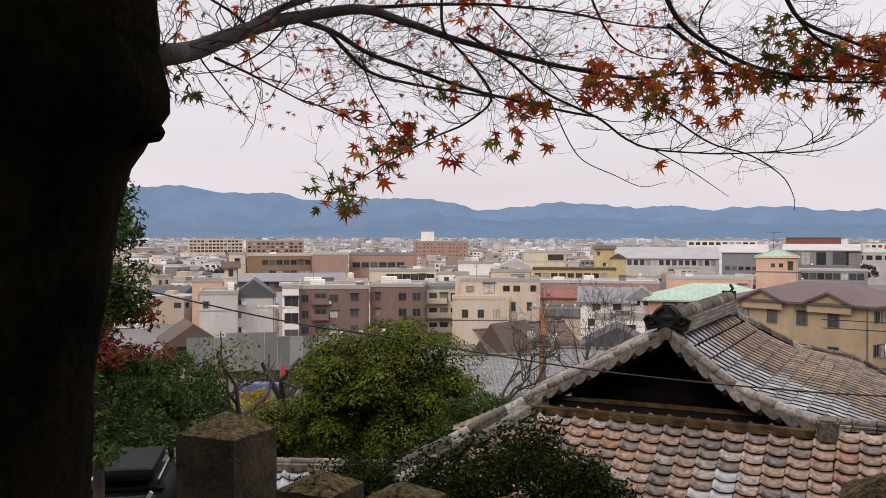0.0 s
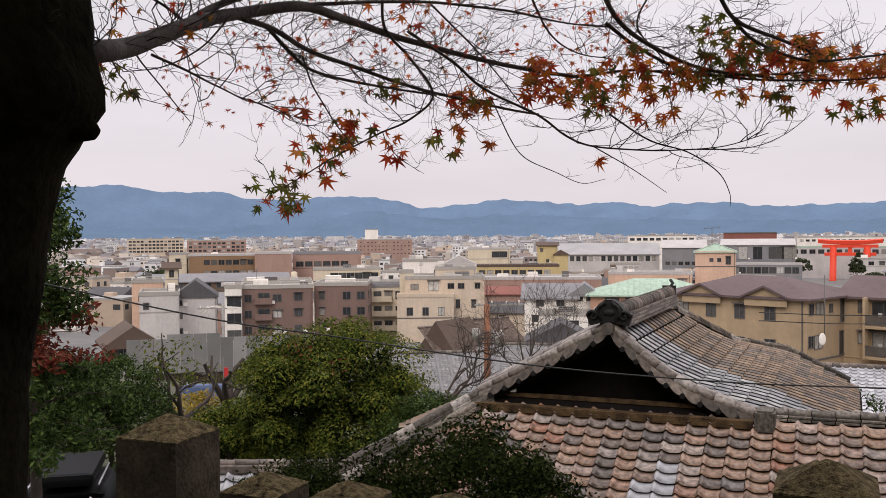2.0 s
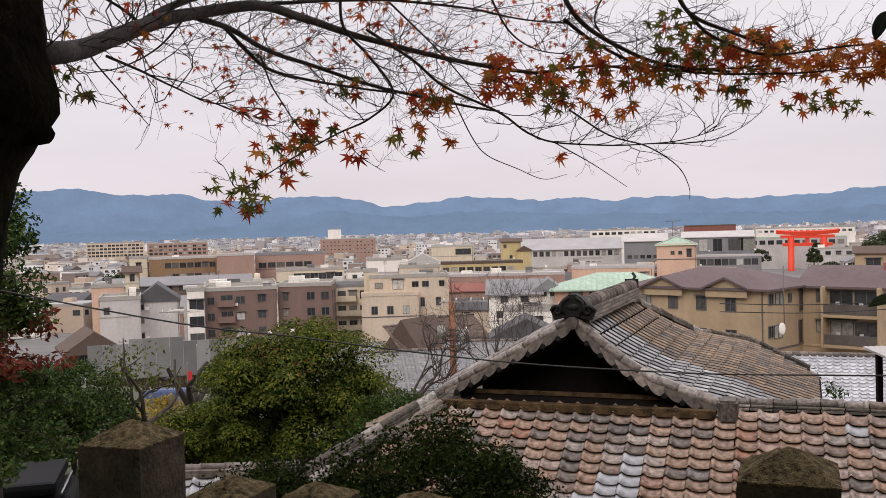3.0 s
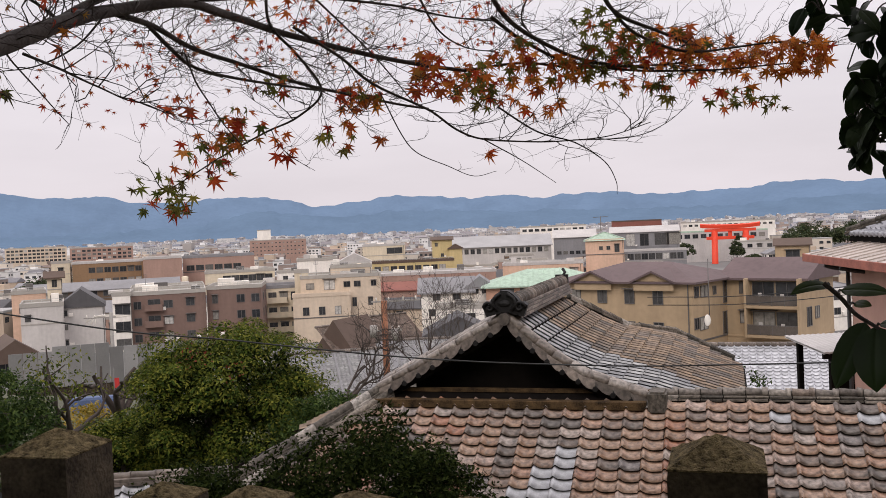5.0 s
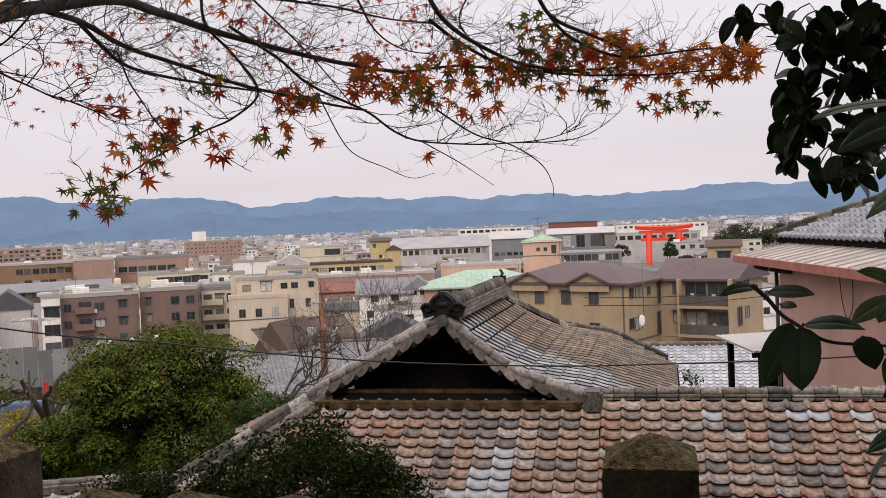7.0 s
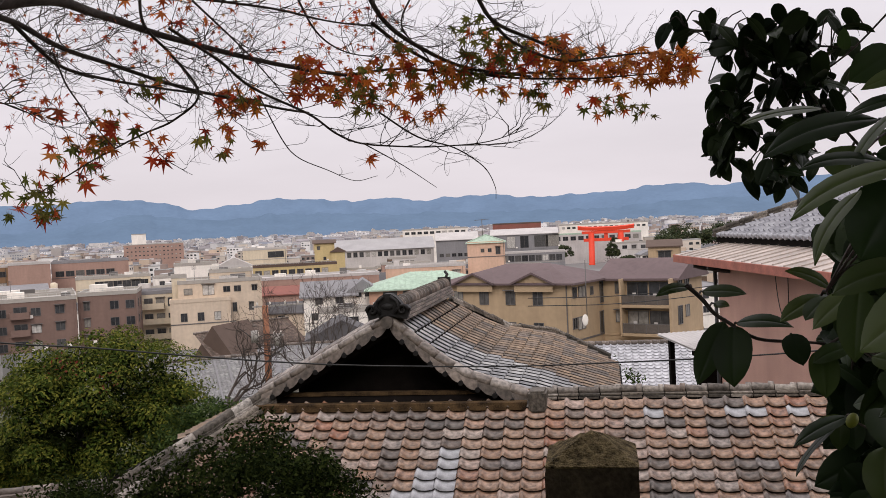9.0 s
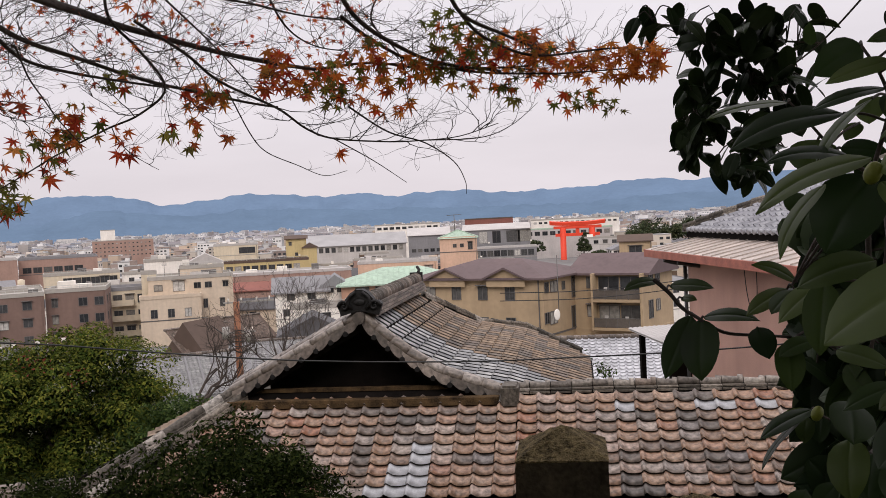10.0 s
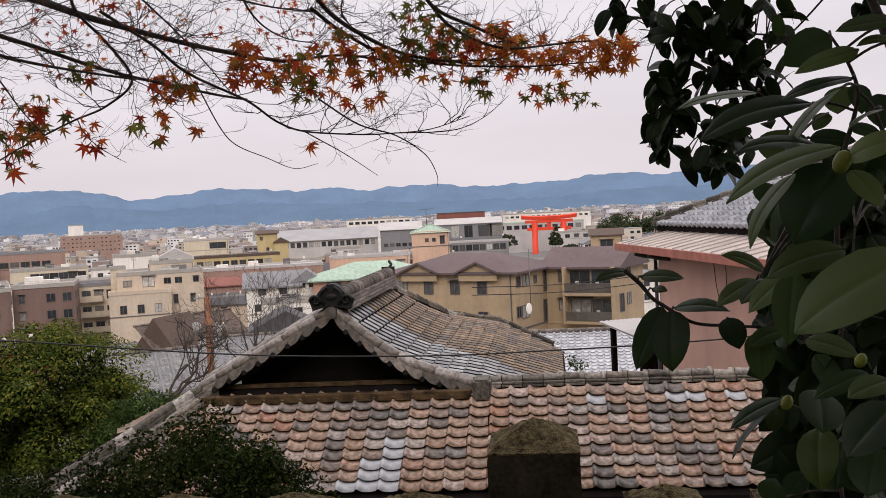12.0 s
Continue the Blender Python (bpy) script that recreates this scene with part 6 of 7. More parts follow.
    vs += [(-0.0006, 0, 0), (0.0006, 0, 0), (0.0, 0.004, 0.025)]
    fs.append((o, o + 1, o + 2))
    me = bpy.data.meshes.new("leaf")
    me.from_pydata(vs, [], fs)
    me.materials.append(material)
    return me


LEAF = {"r": [maple_leaf(L_RED, k) for k in range(3)], "o": [maple_leaf(L_ORANGE, k + 3) for k in range(3)], "g": [maple_leaf(L_GREEN, k + 6) for k in range(3)]}
LEAF_MATS = [L_RED2, L_ORANGE2, L_GREEN2]
MIX = {"r": "rrro", "m": "gggoorr", "g": "gggggr", "o": "ooorgo", "a": "ooooor", "p": "rrrrro"}
CLUSTERS = (
    ((-0.29, 2.64, 1.69), 0.09, 0.07, 24, "g"),
    ((-0.18, 2.65, 1.79), 0.09, 0.07, 20, "m"),
    ((-0.08, 2.66, 1.87), 0.08, 0.06, 20, "m"),
    ((0.03, 2.66, 1.83), 0.06, 0.04, 7, "r"),
    ((0.20, 2.75, 1.86), 0.06, 0.05, 10, "m"),
    ((0.27, 2.85, 1.98), 0.08, 0.05, 22, "o"),
    ((0.02, 2.66, 1.99), 0.05, 0.03, 7, "g"),
    ((0.50, 2.92, 2.06), 0.09, 0.08, 30, "r"),
    ((0.68, 2.99, 2.04), 0.11, 0.09, 58, "m"),
    ((0.79, 2.96, 2.12), 0.07, 0.06, 22, "o"),
    ((0.89, 2.93, 2.06), 0.11, 0.05, 26, "o"),
    ((1.03, 2.93, 2.09), 0.09, 0.07, 26, "g"),
    ((1.03, 2.88, 2.19), 0.08, 0.07, 20, "g"),
    ((1.17, 2.93, 2.13), 0.09, 0.08, 40, "m"),
    ((1.31, 2.93, 2.14), 0.10, 0.08, 40, "o"),
    ((1.26, 2.90, 2.00), 0.05, 0.05, 8, "g"),
    ((1.47, 3.00, 2.11), 0.12, 0.08, 44, "o"),
    ((1.63, 2.91, 2.09), 0.12, 0.07, 50, "a"),
    ((1.75, 2.84, 2.09), 0.07, 0.08, 40, "a"),
    ((1.54, 2.96, 1.97), 0.10, 0.04, 16, "m"),
    ((1.65, 2.90, 1.94), 0.04, 0.03, 7, "g"),
    ((1.16, 3.03, 2.02), 0.11, 0.03, 10, "m"),
    ((-0.44, 2.01, 2.02), 0.15, 0.05, 14, "r"),
    ((-0.34, 2.23, 1.95), 0.12, 0.08, 24, "p"),
    ((-0.51, 1.94, 1.90), 0.05, 0.04, 14, "g"),
    ((-0.19, 2.55, 2.09), 0.14, 0.11, 26, "p"),
    ((0.39, 2.94, 2.22), 0.26, 0.10, 26, "p"),
    ((0.66, 2.99, 2.21), 0.16, 0.09, 26, "p"),
    ((0.10, 2.76, 2.24), 0.20, 0.03, 10, "r"),
    ((0.12, 2.76, 2.08), 0.15, 0.10, 24, "p"),
    ((-0.20, 2.45, 1.90), 0.06, 0.03, 5, "r"),
    ((0.32, 2.74, 1.84), 0.02, 0.01, 2, "r"),
    ((0.65, 2.79, 1.80), 0.01, 0.01, 2, "r"),
    ((0.84, 2.94, 1.97), 0.11, 0.05, 10, "r"),
)
rr = random.Random(8)
joined_v, joined_f, joined_m, lone = [], [], [], 0
for c, rx, rz, n, kind_ in CLUSTERS:
    for k in range(int(n * (1.7 if kind_ in 'moagr' else 3.2))):
        while True:
            a, b, d = rr.uniform(-1, 1), rr.uniform(-1, 1), rr.uniform(-1, 1)
            if a * a + b * b + d * d < 1:
                break
        wide_ = 1.5 if kind_ == "p" else 1.0
        p = Vector(c) - MB + Vector((a * rx * wide_, b * rx * 1.2, d * rz * wide_ + 0.012))
        me = rr.choice(LEAF[rr.choice(MIX[kind_])])
        s = rr.uniform(0.3, 0.62) if kind_ == "p" else rr.uniform(0.85, 1.35)
        s *= min(1.0, (0.1 + 0.9 * (p + MB).length / 3.4)) * (0.62 if (p + MB).length < 2.95 and p.z + 0.0 > 1.9 else 1.0)
        m = Matrix.Translation(p) @ Matrix.Rotation(rr.uniform(0, 6.28), 4, "Z") @ Matrix.Rotation(rr.gauss(0, 0.55), 4, "X") @ Matrix.Rotation(rr.gauss(0, 0.5), 4, "Y") @ Matrix.Scale(s, 4)
        if lone < 290 and rr.random() < 0.45:
            piece("leaf", me, maple, m)
            lone += 1
        else:
            o = len(joined_v)
            joined_v += [tuple(m @ v.co) for v in me.vertices]
            for f in me.polygons:
                joined_f.append(tuple(o + q for q in f.vertices))
                joined_m.append((L_RED, L_ORANGE, L_GREEN).index(me.materials[0]))
me = bpy.data.meshes.new("foliage")
me.from_pydata(joined_v, [], joined_f)
for q in LEAF_MATS:
    me.materials.append(q)
me.polygons.foreach_set("material_index", joined_m)
ob = new("foliage", me)
ob.parent = maple
tagged(ob, "scattered red, orange and olive leaves", kind="stuff")

# ---- camellia at the terrace's edge ----
camellia = empty("camellia", Matrix.Translation((1.022, 0.876, 0.017)), "camellia shrub with large glossy dark leaves and green buds", "shrub")
CB = Vector((1.05, 0.95, 0))
CAM_STEMS = []


def camellia_leaf(seed, material):
    """A pointed oval leaf, 1 long along +x and 1 wide, grooved on its midrib, arched and bent down at the tip."""
    rr = random.Random(seed)
    prof = ((0.0, 0.03), (0.05, 0.22), (0.13, 0.37), (0.26, 0.475), (0.42, 0.5), (0.57, 0.48), (0.71, 0.405), (0.83, 0.29), (0.92, 0.15), (0.97, 0.055), (1.0, 0.0))
    across = (-1.0, -0.62, -0.3, -0.07, 0.0, 0.07, 0.3, 0.62, 1.0)
    bend, cup, twist = rr.uniform(0.25, 0.6), rr.uniform(0.05, 0.12), rr.uniform(-0.2, 0.2)
    wave = rr.uniform(0, 6.28)
    vs, fs = [], []
    for x, w in prof:
        for a in across:
            z = bend * (x - x ** 2.4) + cup * w * (abs(a) ** 0.8) * 0.6 - cup * 0.22 * abs(a) ** 3 - (0.01 if a == 0 else 0.0)
            z += twist * a * w * x + 0.012 * abs(a) * math.sin(9 * x + wave + a)
            vs.append((x, a * w, z))
    m = len(across)
    for i in range(len(prof) - 1):
        for k in range(m - 1):
            fs.append((m * i + k, m * i + k + 1, m * i + m + k + 1, m * i + m + k))
    me = bpy.data.meshes.new("camellia_leaf")
    me.from_pydata(vs, [], fs)
    me.materials.append(material)
    for p in me.polygons:
        p.use_smooth = True
    return me


CAM_LEAVES = [camellia_leaf(k, L_CAM) for k in range(5)]
# same leaf shapes in the painted-light green, for leaves that catch the sky
SKYLIT_LEAVES = [camellia_leaf(k, L_CAMLIT) for k in range(5)]


def put_leaf(base, tip, width, roll, k, facing=None, store=None, skylit=False):
    base, tip = Vector(base), Vector(tip)
    x = (tip - base)
    ln = x.length
    x.normalize()
    y = (Vector((0, 0, 1)) if facing is None else Vector(facing)).cross(x)
    y = y.normalized() if y.length > 0.05 else Vector((0, 1, 0))
    z = x.cross(y)
    m = Matrix((x, y, z)).transposed().to_4x4()
    m = Matrix.Translation(base - CB) @ m @ Matrix.Rotation(roll, 4, "X") @ Matrix.Diagonal((ln, width, ln * 0.6, 1))
    me = (SKYLIT_LEAVES if skylit else CAM_LEAVES)[k % 5]
    if store is None:
        piece("leaf", me, camellia, m)
    else:
        o = len(store[0])
        store[0].extend(tuple(m @ v.co) for v in me.vertices)
        store[1].extend(tuple(o + q for q in f.vertices) for f in me.polygons)


cam_rng = random.Random(51)


def near_leaf(base, tip, width, facing, skylit=False):
    put_leaf(base, tip, width, cam_rng.uniform(-0.12, 0.12), cam_rng.randrange(5), facing, None, skylit)
    b = Vector(base) - CB
    q = min(CAM_STEMS, key=lambda p: (p - b).length)
    if 0.004 < (q - b).length < 0.09:
        bm = bmesh.new()
        tube(bm, smooth_path([q, (q + b) / 2 + Vector((0, 0, 0.003)), b], 3), 0.0014, 5)
        part("petiole", bm, M_TWIG, camellia)


def stem(points):
    path = smooth_path([Vector(p) - CB for p in points], 5)
    CAM_STEMS.extend(path)
    bm = bmesh.new()
    n = len(path)
    r0 = 0.003 if n > 25 else 0.0022
    tube(bm, path, [r0 * (1 - 0.55 * k / (n - 1)) for k in range(n)], 7)
    part("stem", bm, M_TWIG, camellia)


bm = bmesh.new()
tube(bm, smooth_path([(0.02, 0.02, -0.05), (0.0, 0.0, 0.4), (-0.1, -0.1, 0.9), (-0.25, -0.13, 1.25)], 4), [0.022 - 0.001 * k for k in range(13)], 8)
part("main_stem", bm, M_TWIG, camellia)
bm = bmesh.new()
tube(bm, smooth_path([(0.02, 0.02, -0.05), (0.3, 0.2, 0.8), (0.5, 0.5, 1.6), (0.45, 0.65, 2.1)], 4), [0.02 - 0.001 * k for k in range(13)], 8)
part("main_stem", bm, M_TWIG, camellia)
stem([(1.47, 1.55, 2.01), (1.37, 1.61, 1.89), (1.28, 1.64, 1.82), (1.22, 1.67, 1.74), (1.19, 1.65, 1.64)])
stem([(1.38, 1.63, 1.89), (1.28, 1.67, 1.90), (1.17, 1.71, 1.90), (1.07, 1.74, 1.95)])
stem([(1.28, 1.64, 1.82), (1.19, 1.70, 1.80), (1.13, 1.72, 1.74), (1.12, 1.70, 1.68)])
stem([(0.716, 0.819, 1.506), (0.719, 0.820, 1.562), (0.722, 0.817, 1.601), (0.730, 0.807, 1.644), (0.731, 0.802, 1.668), (0.724, 0.806, 1.695), (0.711, 0.813, 1.721)])
stem([(0.749, 0.789, 1.623), (0.740, 0.795, 1.654), (0.731, 0.802, 1.668)])
stem([(0.736, 0.831, 1.602), (0.715, 0.850, 1.620), (0.703, 0.859, 1.640), (0.690, 0.868, 1.661), (0.679, 0.875, 1.677)])
stem([(0.683, 1.145, 1.489), (0.698, 1.134, 1.471), (0.709, 1.125, 1.453), (0.723, 1.113, 1.440), (0.748, 1.094, 1.421), (0.779, 1.070, 1.417), (0.806, 1.048, 1.415), (0.838, 1.021, 1.409), (0.870, 0.986, 1.382)])
stem([(0.706, 0.811, 1.280), (0.711, 0.826, 1.330), (0.702, 0.843, 1.357), (0.685, 0.862, 1.371)])
stem([(0.734, 0.843, 1.415), (0.750, 0.840, 1.481), (0.758, 0.838, 1.541)])
stem([(0.773, 0.946, 1.423), (0.762, 0.961, 1.462), (0.753, 0.972, 1.486)])

near_leaf((0.737, 0.842, 1.729), (0.698, 0.862, 1.701), 0.037, (-0.60, -0.74, 0.30))
near_leaf((0.722, 0.791, 1.704), (0.674, 0.820, 1.687), 0.023, (-0.56, -0.61, 0.55), True)
near_leaf((0.740, 0.769, 1.727), (0.697, 0.792, 1.721), 0.022, (-0.46, -0.72, 0.52))
near_leaf((0.743, 0.769, 1.710), (0.711, 0.782, 1.706), 0.013, (-0.31, -0.58, 0.75))
near_leaf((0.721, 0.797, 1.680), (0.665, 0.831, 1.663), 0.026, (-0.46, -0.35, 0.82))
near_leaf((0.897, 1.097, 1.778), (0.882, 1.078, 1.803), 0.018, (-0.73, -0.28, -0.62))
near_leaf((0.691, 0.892, 1.679), (0.619, 0.929, 1.667), 0.031, (-0.29, -0.26, 0.92))
near_leaf((0.696, 0.823, 1.660), (0.609, 0.879, 1.631), 0.041, (-0.47, -0.31, 0.82))
near_leaf((0.693, 0.784, 1.668), (0.651, 0.809, 1.608), 0.029, (-0.73, 0.28, 0.62))
near_leaf((0.671, 0.782, 1.615), (0.604, 0.821, 1.615), 0.029, (-0.15, -0.28, 0.95))
near_leaf((0.625, 0.716, 1.612), (0.549, 0.765, 1.571), 0.038, (-0.54, -0.15, 0.83), True)
near_leaf((0.619, 0.762, 1.593), (0.581, 0.777, 1.531), 0.028, (-0.84, 0.04, 0.53), True)
near_leaf((0.693, 0.789, 1.600), (0.654, 0.805, 1.530), 0.065, (-0.78, -0.54, 0.31))
near_leaf((0.713, 0.877, 1.640), (0.696, 0.874, 1.605), 0.050, (-0.74, -0.54, 0.41))
near_leaf((0.615, 0.698, 1.602), (0.638, 0.657, 1.613), 0.028, (-0.79, -0.30, 0.53), True)
near_leaf((0.616, 0.697, 1.592), (0.623, 0.673, 1.562), 0.023, (-0.27, -0.78, 0.56), True)
near_leaf((0.704, 0.747, 1.645), (0.675, 0.758, 1.629), 0.013, (-0.50, -0.02, 0.87))
near_leaf((0.783, 0.876, 1.683), (0.771, 0.870, 1.654), 0.032, (-0.78, -0.45, 0.44))
near_leaf((0.793, 0.866, 1.684), (0.787, 0.854, 1.652), 0.023, (-0.43, -0.81, 0.39))
near_leaf((0.807, 0.853, 1.672), (0.801, 0.841, 1.635), 0.030, (-0.44, -0.82, 0.35))
near_leaf((0.756, 0.838, 1.639), (0.765, 0.808, 1.626), 0.014, (-0.80, -0.42, 0.42))
near_leaf((0.775, 0.887, 1.657), (0.755, 0.886, 1.639), 0.018, (-0.48, -0.67, 0.58))
near_leaf((0.729, 0.864, 1.630), (0.749, 0.824, 1.623), 0.020, (-0.81, -0.48, 0.33))
near_leaf((0.727, 0.933, 1.589), (0.721, 0.918, 1.564), 0.025, (-0.34, -0.76, 0.55))
near_leaf((0.699, 1.158, 1.485), (0.651, 1.165, 1.476), 0.019, (-0.22, -0.55, 0.81))
near_leaf((0.721, 1.168, 1.477), (0.756, 1.121, 1.474), 0.024, (-0.54, -0.46, 0.70))
near_leaf((0.732, 1.159, 1.461), (0.737, 1.132, 1.459), 0.013, (-0.63, -0.18, 0.76))
near_leaf((0.729, 1.134, 1.440), (0.683, 1.128, 1.364), 0.036, (-0.66, -0.61, 0.44))
near_leaf((0.727, 1.111, 1.437), (0.709, 1.088, 1.365), 0.050, (-0.76, -0.54, 0.36))
near_leaf((0.730, 1.109, 1.440), (0.773, 1.055, 1.437), 0.027, (-0.36, -0.33, 0.87))
near_leaf((0.750, 1.031, 1.433), (0.746, 1.006, 1.399), 0.031, (-0.32, -0.74, 0.59))
near_leaf((0.761, 0.990, 1.480), (0.714, 1.003, 1.452), 0.028, (-0.54, -0.43, 0.72))
near_leaf((0.754, 0.971, 1.480), (0.723, 0.971, 1.456), 0.029, (-0.58, -0.35, 0.74))
near_leaf((0.770, 0.984, 1.488), (0.723, 1.002, 1.510), 0.021, (0.12, -0.63, 0.76))
near_leaf((0.747, 0.912, 1.494), (0.697, 0.927, 1.452), 0.034, (-0.67, -0.35, 0.66), True)
near_leaf((0.715, 0.808, 1.521), (0.652, 0.842, 1.497), 0.040, (-0.53, -0.49, 0.69))
near_leaf((0.602, 0.623, 1.528), (0.531, 0.669, 1.474), 0.070, (-0.65, -0.13, 0.75), True)
near_leaf((0.713, 0.875, 1.497), (0.693, 0.862, 1.426), 0.037, (-0.82, -0.47, 0.32))
near_leaf((0.712, 0.932, 1.429), (0.699, 0.912, 1.382), 0.032, (-0.28, -0.85, 0.45))
near_leaf((0.732, 0.916, 1.432), (0.694, 0.924, 1.417), 0.023, (-0.39, -0.47, 0.79))
near_leaf((0.677, 0.856, 1.376), (0.625, 0.871, 1.349), 0.023, (-0.48, -0.12, 0.87))
near_leaf((0.688, 0.872, 1.369), (0.653, 0.880, 1.363), 0.015, (-0.25, -0.77, 0.59))
near_leaf((0.672, 0.860, 1.370), (0.622, 0.865, 1.322), 0.026, (-0.64, 0.35, 0.69))
near_leaf((0.684, 0.874, 1.364), (0.670, 0.860, 1.342), 0.019, (-0.67, -0.33, 0.66))
near_leaf((0.694, 0.866, 1.365), (0.681, 0.851, 1.343), 0.021, (-0.70, -0.31, 0.64))
near_leaf((0.651, 0.778, 1.400), (0.638, 0.760, 1.367), 0.047, (0.01, -0.89, 0.46))
near_leaf((0.659, 0.787, 1.364), (0.640, 0.767, 1.314), 0.037, (-0.80, -0.39, 0.46))
near_leaf((0.637, 0.680, 1.407), (0.596, 0.689, 1.368), 0.046, (-0.70, -0.17, 0.69))
near_leaf((0.668, 0.738, 1.420), (0.624, 0.756, 1.399), 0.023, (-0.51, -0.36, 0.78))
near_leaf((0.665, 0.712, 1.418), (0.631, 0.723, 1.405), 0.029, (-0.45, -0.38, 0.81))
near_leaf((0.649, 0.789, 1.445), (0.670, 0.749, 1.432), 0.027, (-0.44, -0.46, 0.77))
near_leaf((0.633, 0.822, 1.286), (0.632, 0.815, 1.314), 0.033, (-0.99, -0.14, -0.08))
near_leaf((0.688, 0.867, 1.274), (0.697, 0.849, 1.302), 0.025, (-0.95, -0.30, 0.10))
near_leaf((0.691, 0.793, 1.345), (0.669, 0.779, 1.307), 0.037, (-0.74, -0.37, 0.56))
near_leaf((0.663, 0.725, 1.359), (0.640, 0.714, 1.323), 0.040, (-0.74, -0.36, 0.58))
CAM_CLUSTERS = (
    ((1.295, 1.758, 1.635), 0.05, 0.03, 10),
    ((1.263, 1.781, 1.652), 0.04, 0.03, 6),
    ((1.323, 1.735, 1.672), 0.05, 0.04, 8),
    ((1.05, 1.75, 1.95), 0.04, 0.03, 5),
    ((1.11, 1.71, 1.93), 0.04, 0.04, 9),
    ((1.18, 1.66, 1.90), 0.09, 0.06, 44),
    ((1.27, 1.66, 1.86), 0.06, 0.08, 38),
    ((1.12, 1.70, 1.76), 0.05, 0.05, 15),
    ((1.12, 1.70, 1.69), 0.04, 0.04, 13),
    ((1.15, 1.62, 1.65), 0.06, 0.03, 11),
    ((1.22, 1.63, 1.70), 0.05, 0.05, 17),
    ((1.27, 1.59, 1.77), 0.06, 0.08, 24),
    ((1.16, 1.68, 1.81), 0.07, 0.06, 22),
    ((1.36, 1.65, 1.91), 0.06, 0.05, 10),
    ((0.86, 0.95, 1.57), 0.04, 0.04, 14),
    ((0.85, 0.96, 1.51), 0.04, 0.04, 14),
    ((0.83, 0.98, 1.41), 0.04, 0.04, 14),
    ((0.82, 0.92, 1.36), 0.05, 0.05, 18),
    ((0.81, 0.93, 1.29), 0.03, 0.04, 12),
    ((0.80, 0.87, 1.29), 0.03, 0.04, 14),
    ((0.85, 0.90, 1.44), 0.03, 0.07, 12),
    ((1.77, 1.81, 1.99), 0.04, 0.03, 14),
    ((0.80, 0.94, 1.38), 0.04, 0.03, 11),
    ((1.16, 1.67, 1.73), 0.03, 0.03, 8),
    ((0.88, 1.00, 1.45), 0.04, 0.04, 12),
    ((0.88, 0.94, 1.53), 0.03, 0.04, 12),
)
TWB = bmesh.new()
CAM_FAR = ([], [])
for c, rx, rz, n in CAM_CLUSTERS:
    far_ = (Vector(c) - CB).length > 1.0 or c[2] > 1.9 or c[1] > 1.4
    for k in range(int(n * (1.25 if far_ else 1.6))):
        while True:
            a, b, d = cam_rng.uniform(-1, 1), cam_rng.uniform(-1, 1), cam_rng.uniform(-1, 1)
            if a * a + b * b + d * d < 1:
                break
        p = Vector(c) + Vector((a * rx * 0.85, b * rx, d * rz))
        ln = cam_rng.uniform(0.047, 0.07) if far_ else cam_rng.uniform(0.06, 0.09)
        az = cam_rng.uniform(0, 6.28)
        v = Vector((math.cos(az), math.sin(az), cam_rng.uniform(-2.4, 0.1) if far_ else cam_rng.uniform(-1.3, 0.3))).normalized()
        base = p - v * ln * 0.5
        put_leaf(base, p + v * ln * 0.5, ln * cam_rng.uniform(0.44, 0.54), cam_rng.gauss(0, 0.6), k, None, CAM_FAR if far_ else None)
        q = min(CAM_STEMS, key=lambda s: (s - (base - CB)).length)
        if k % 3 == 0 and 0.02 < (q - (base - CB)).length < 0.3:
            mid = (q + base - CB) / 2 + Vector((0, 0, 0.015))
            tube(TWB, smooth_path([q, mid, base - CB], 3), 0.0014, 4, cap=False)
INNER = (
    ((0.89, 1.06, 1.52), 0.038, 10),
    ((0.96, 1.06, 1.51), 0.055, 14),
    ((0.89, 1.06, 1.45), 0.034, 10),
    ((0.96, 1.07, 1.43), 0.055, 14),
    ((0.98, 1.04, 1.44), 0.047, 10),
    ((0.89, 1.06, 1.38), 0.038, 12),
    ((0.96, 1.06, 1.36), 0.047, 14),
    ((0.91, 0.97, 1.37), 0.036, 10),
    ((0.85, 1.03, 1.34), 0.033, 10),
    ((0.91, 1.04, 1.31), 0.046, 14),
    ((0.94, 1.01, 1.29), 0.046, 14),
    ((0.86, 1.02, 1.26), 0.036, 12),
    ((0.90, 0.99, 1.25), 0.051, 16),
    ((0.83, 0.98, 1.23), 0.035, 10),
    ((0.87, 0.94, 1.23), 0.042, 10),
    ((0.86, 1.02, 1.49), 0.029, 10),
    ((0.84, 1.03, 1.43), 0.022, 6),
)
for c, r, n in INNER:
    for k in range(int(n * 1.5)):
        p = Vector(c) + Vector((cam_rng.uniform(-1, 1), cam_rng.uniform(-0.6, 1), cam_rng.uniform(-1, 1))) * r
        ln = cam_rng.uniform(0.065, 0.095)
        v = Vector((cam_rng.uniform(-1, 0.6), cam_rng.uniform(-0.8, 0.5), cam_rng.uniform(-1.3, 0.1))).normalized()
        put_leaf(p - v * ln * 0.5, p + v * ln * 0.5, ln * cam_rng.uniform(0.5, 0.62), cam_rng.gauss(0, 0.35), k, (-0.35, -0.6, 0.75), CAM_FAR)
tagged(part("twig_growth", TWB, M_TWIG, camellia), kind="stuff")
me = bpy.data.meshes.new("foliage")
me.from_pydata(CAM_FAR[0], [], CAM_FAR[1])
me.materials.append(L_CAM2)
for q in me.polygons:
    q.use_smooth = True
ob = new("foliage", me)
ob.parent = camellia
tagged(ob, "dark glossy leaves in the upper branches", kind="stuff")
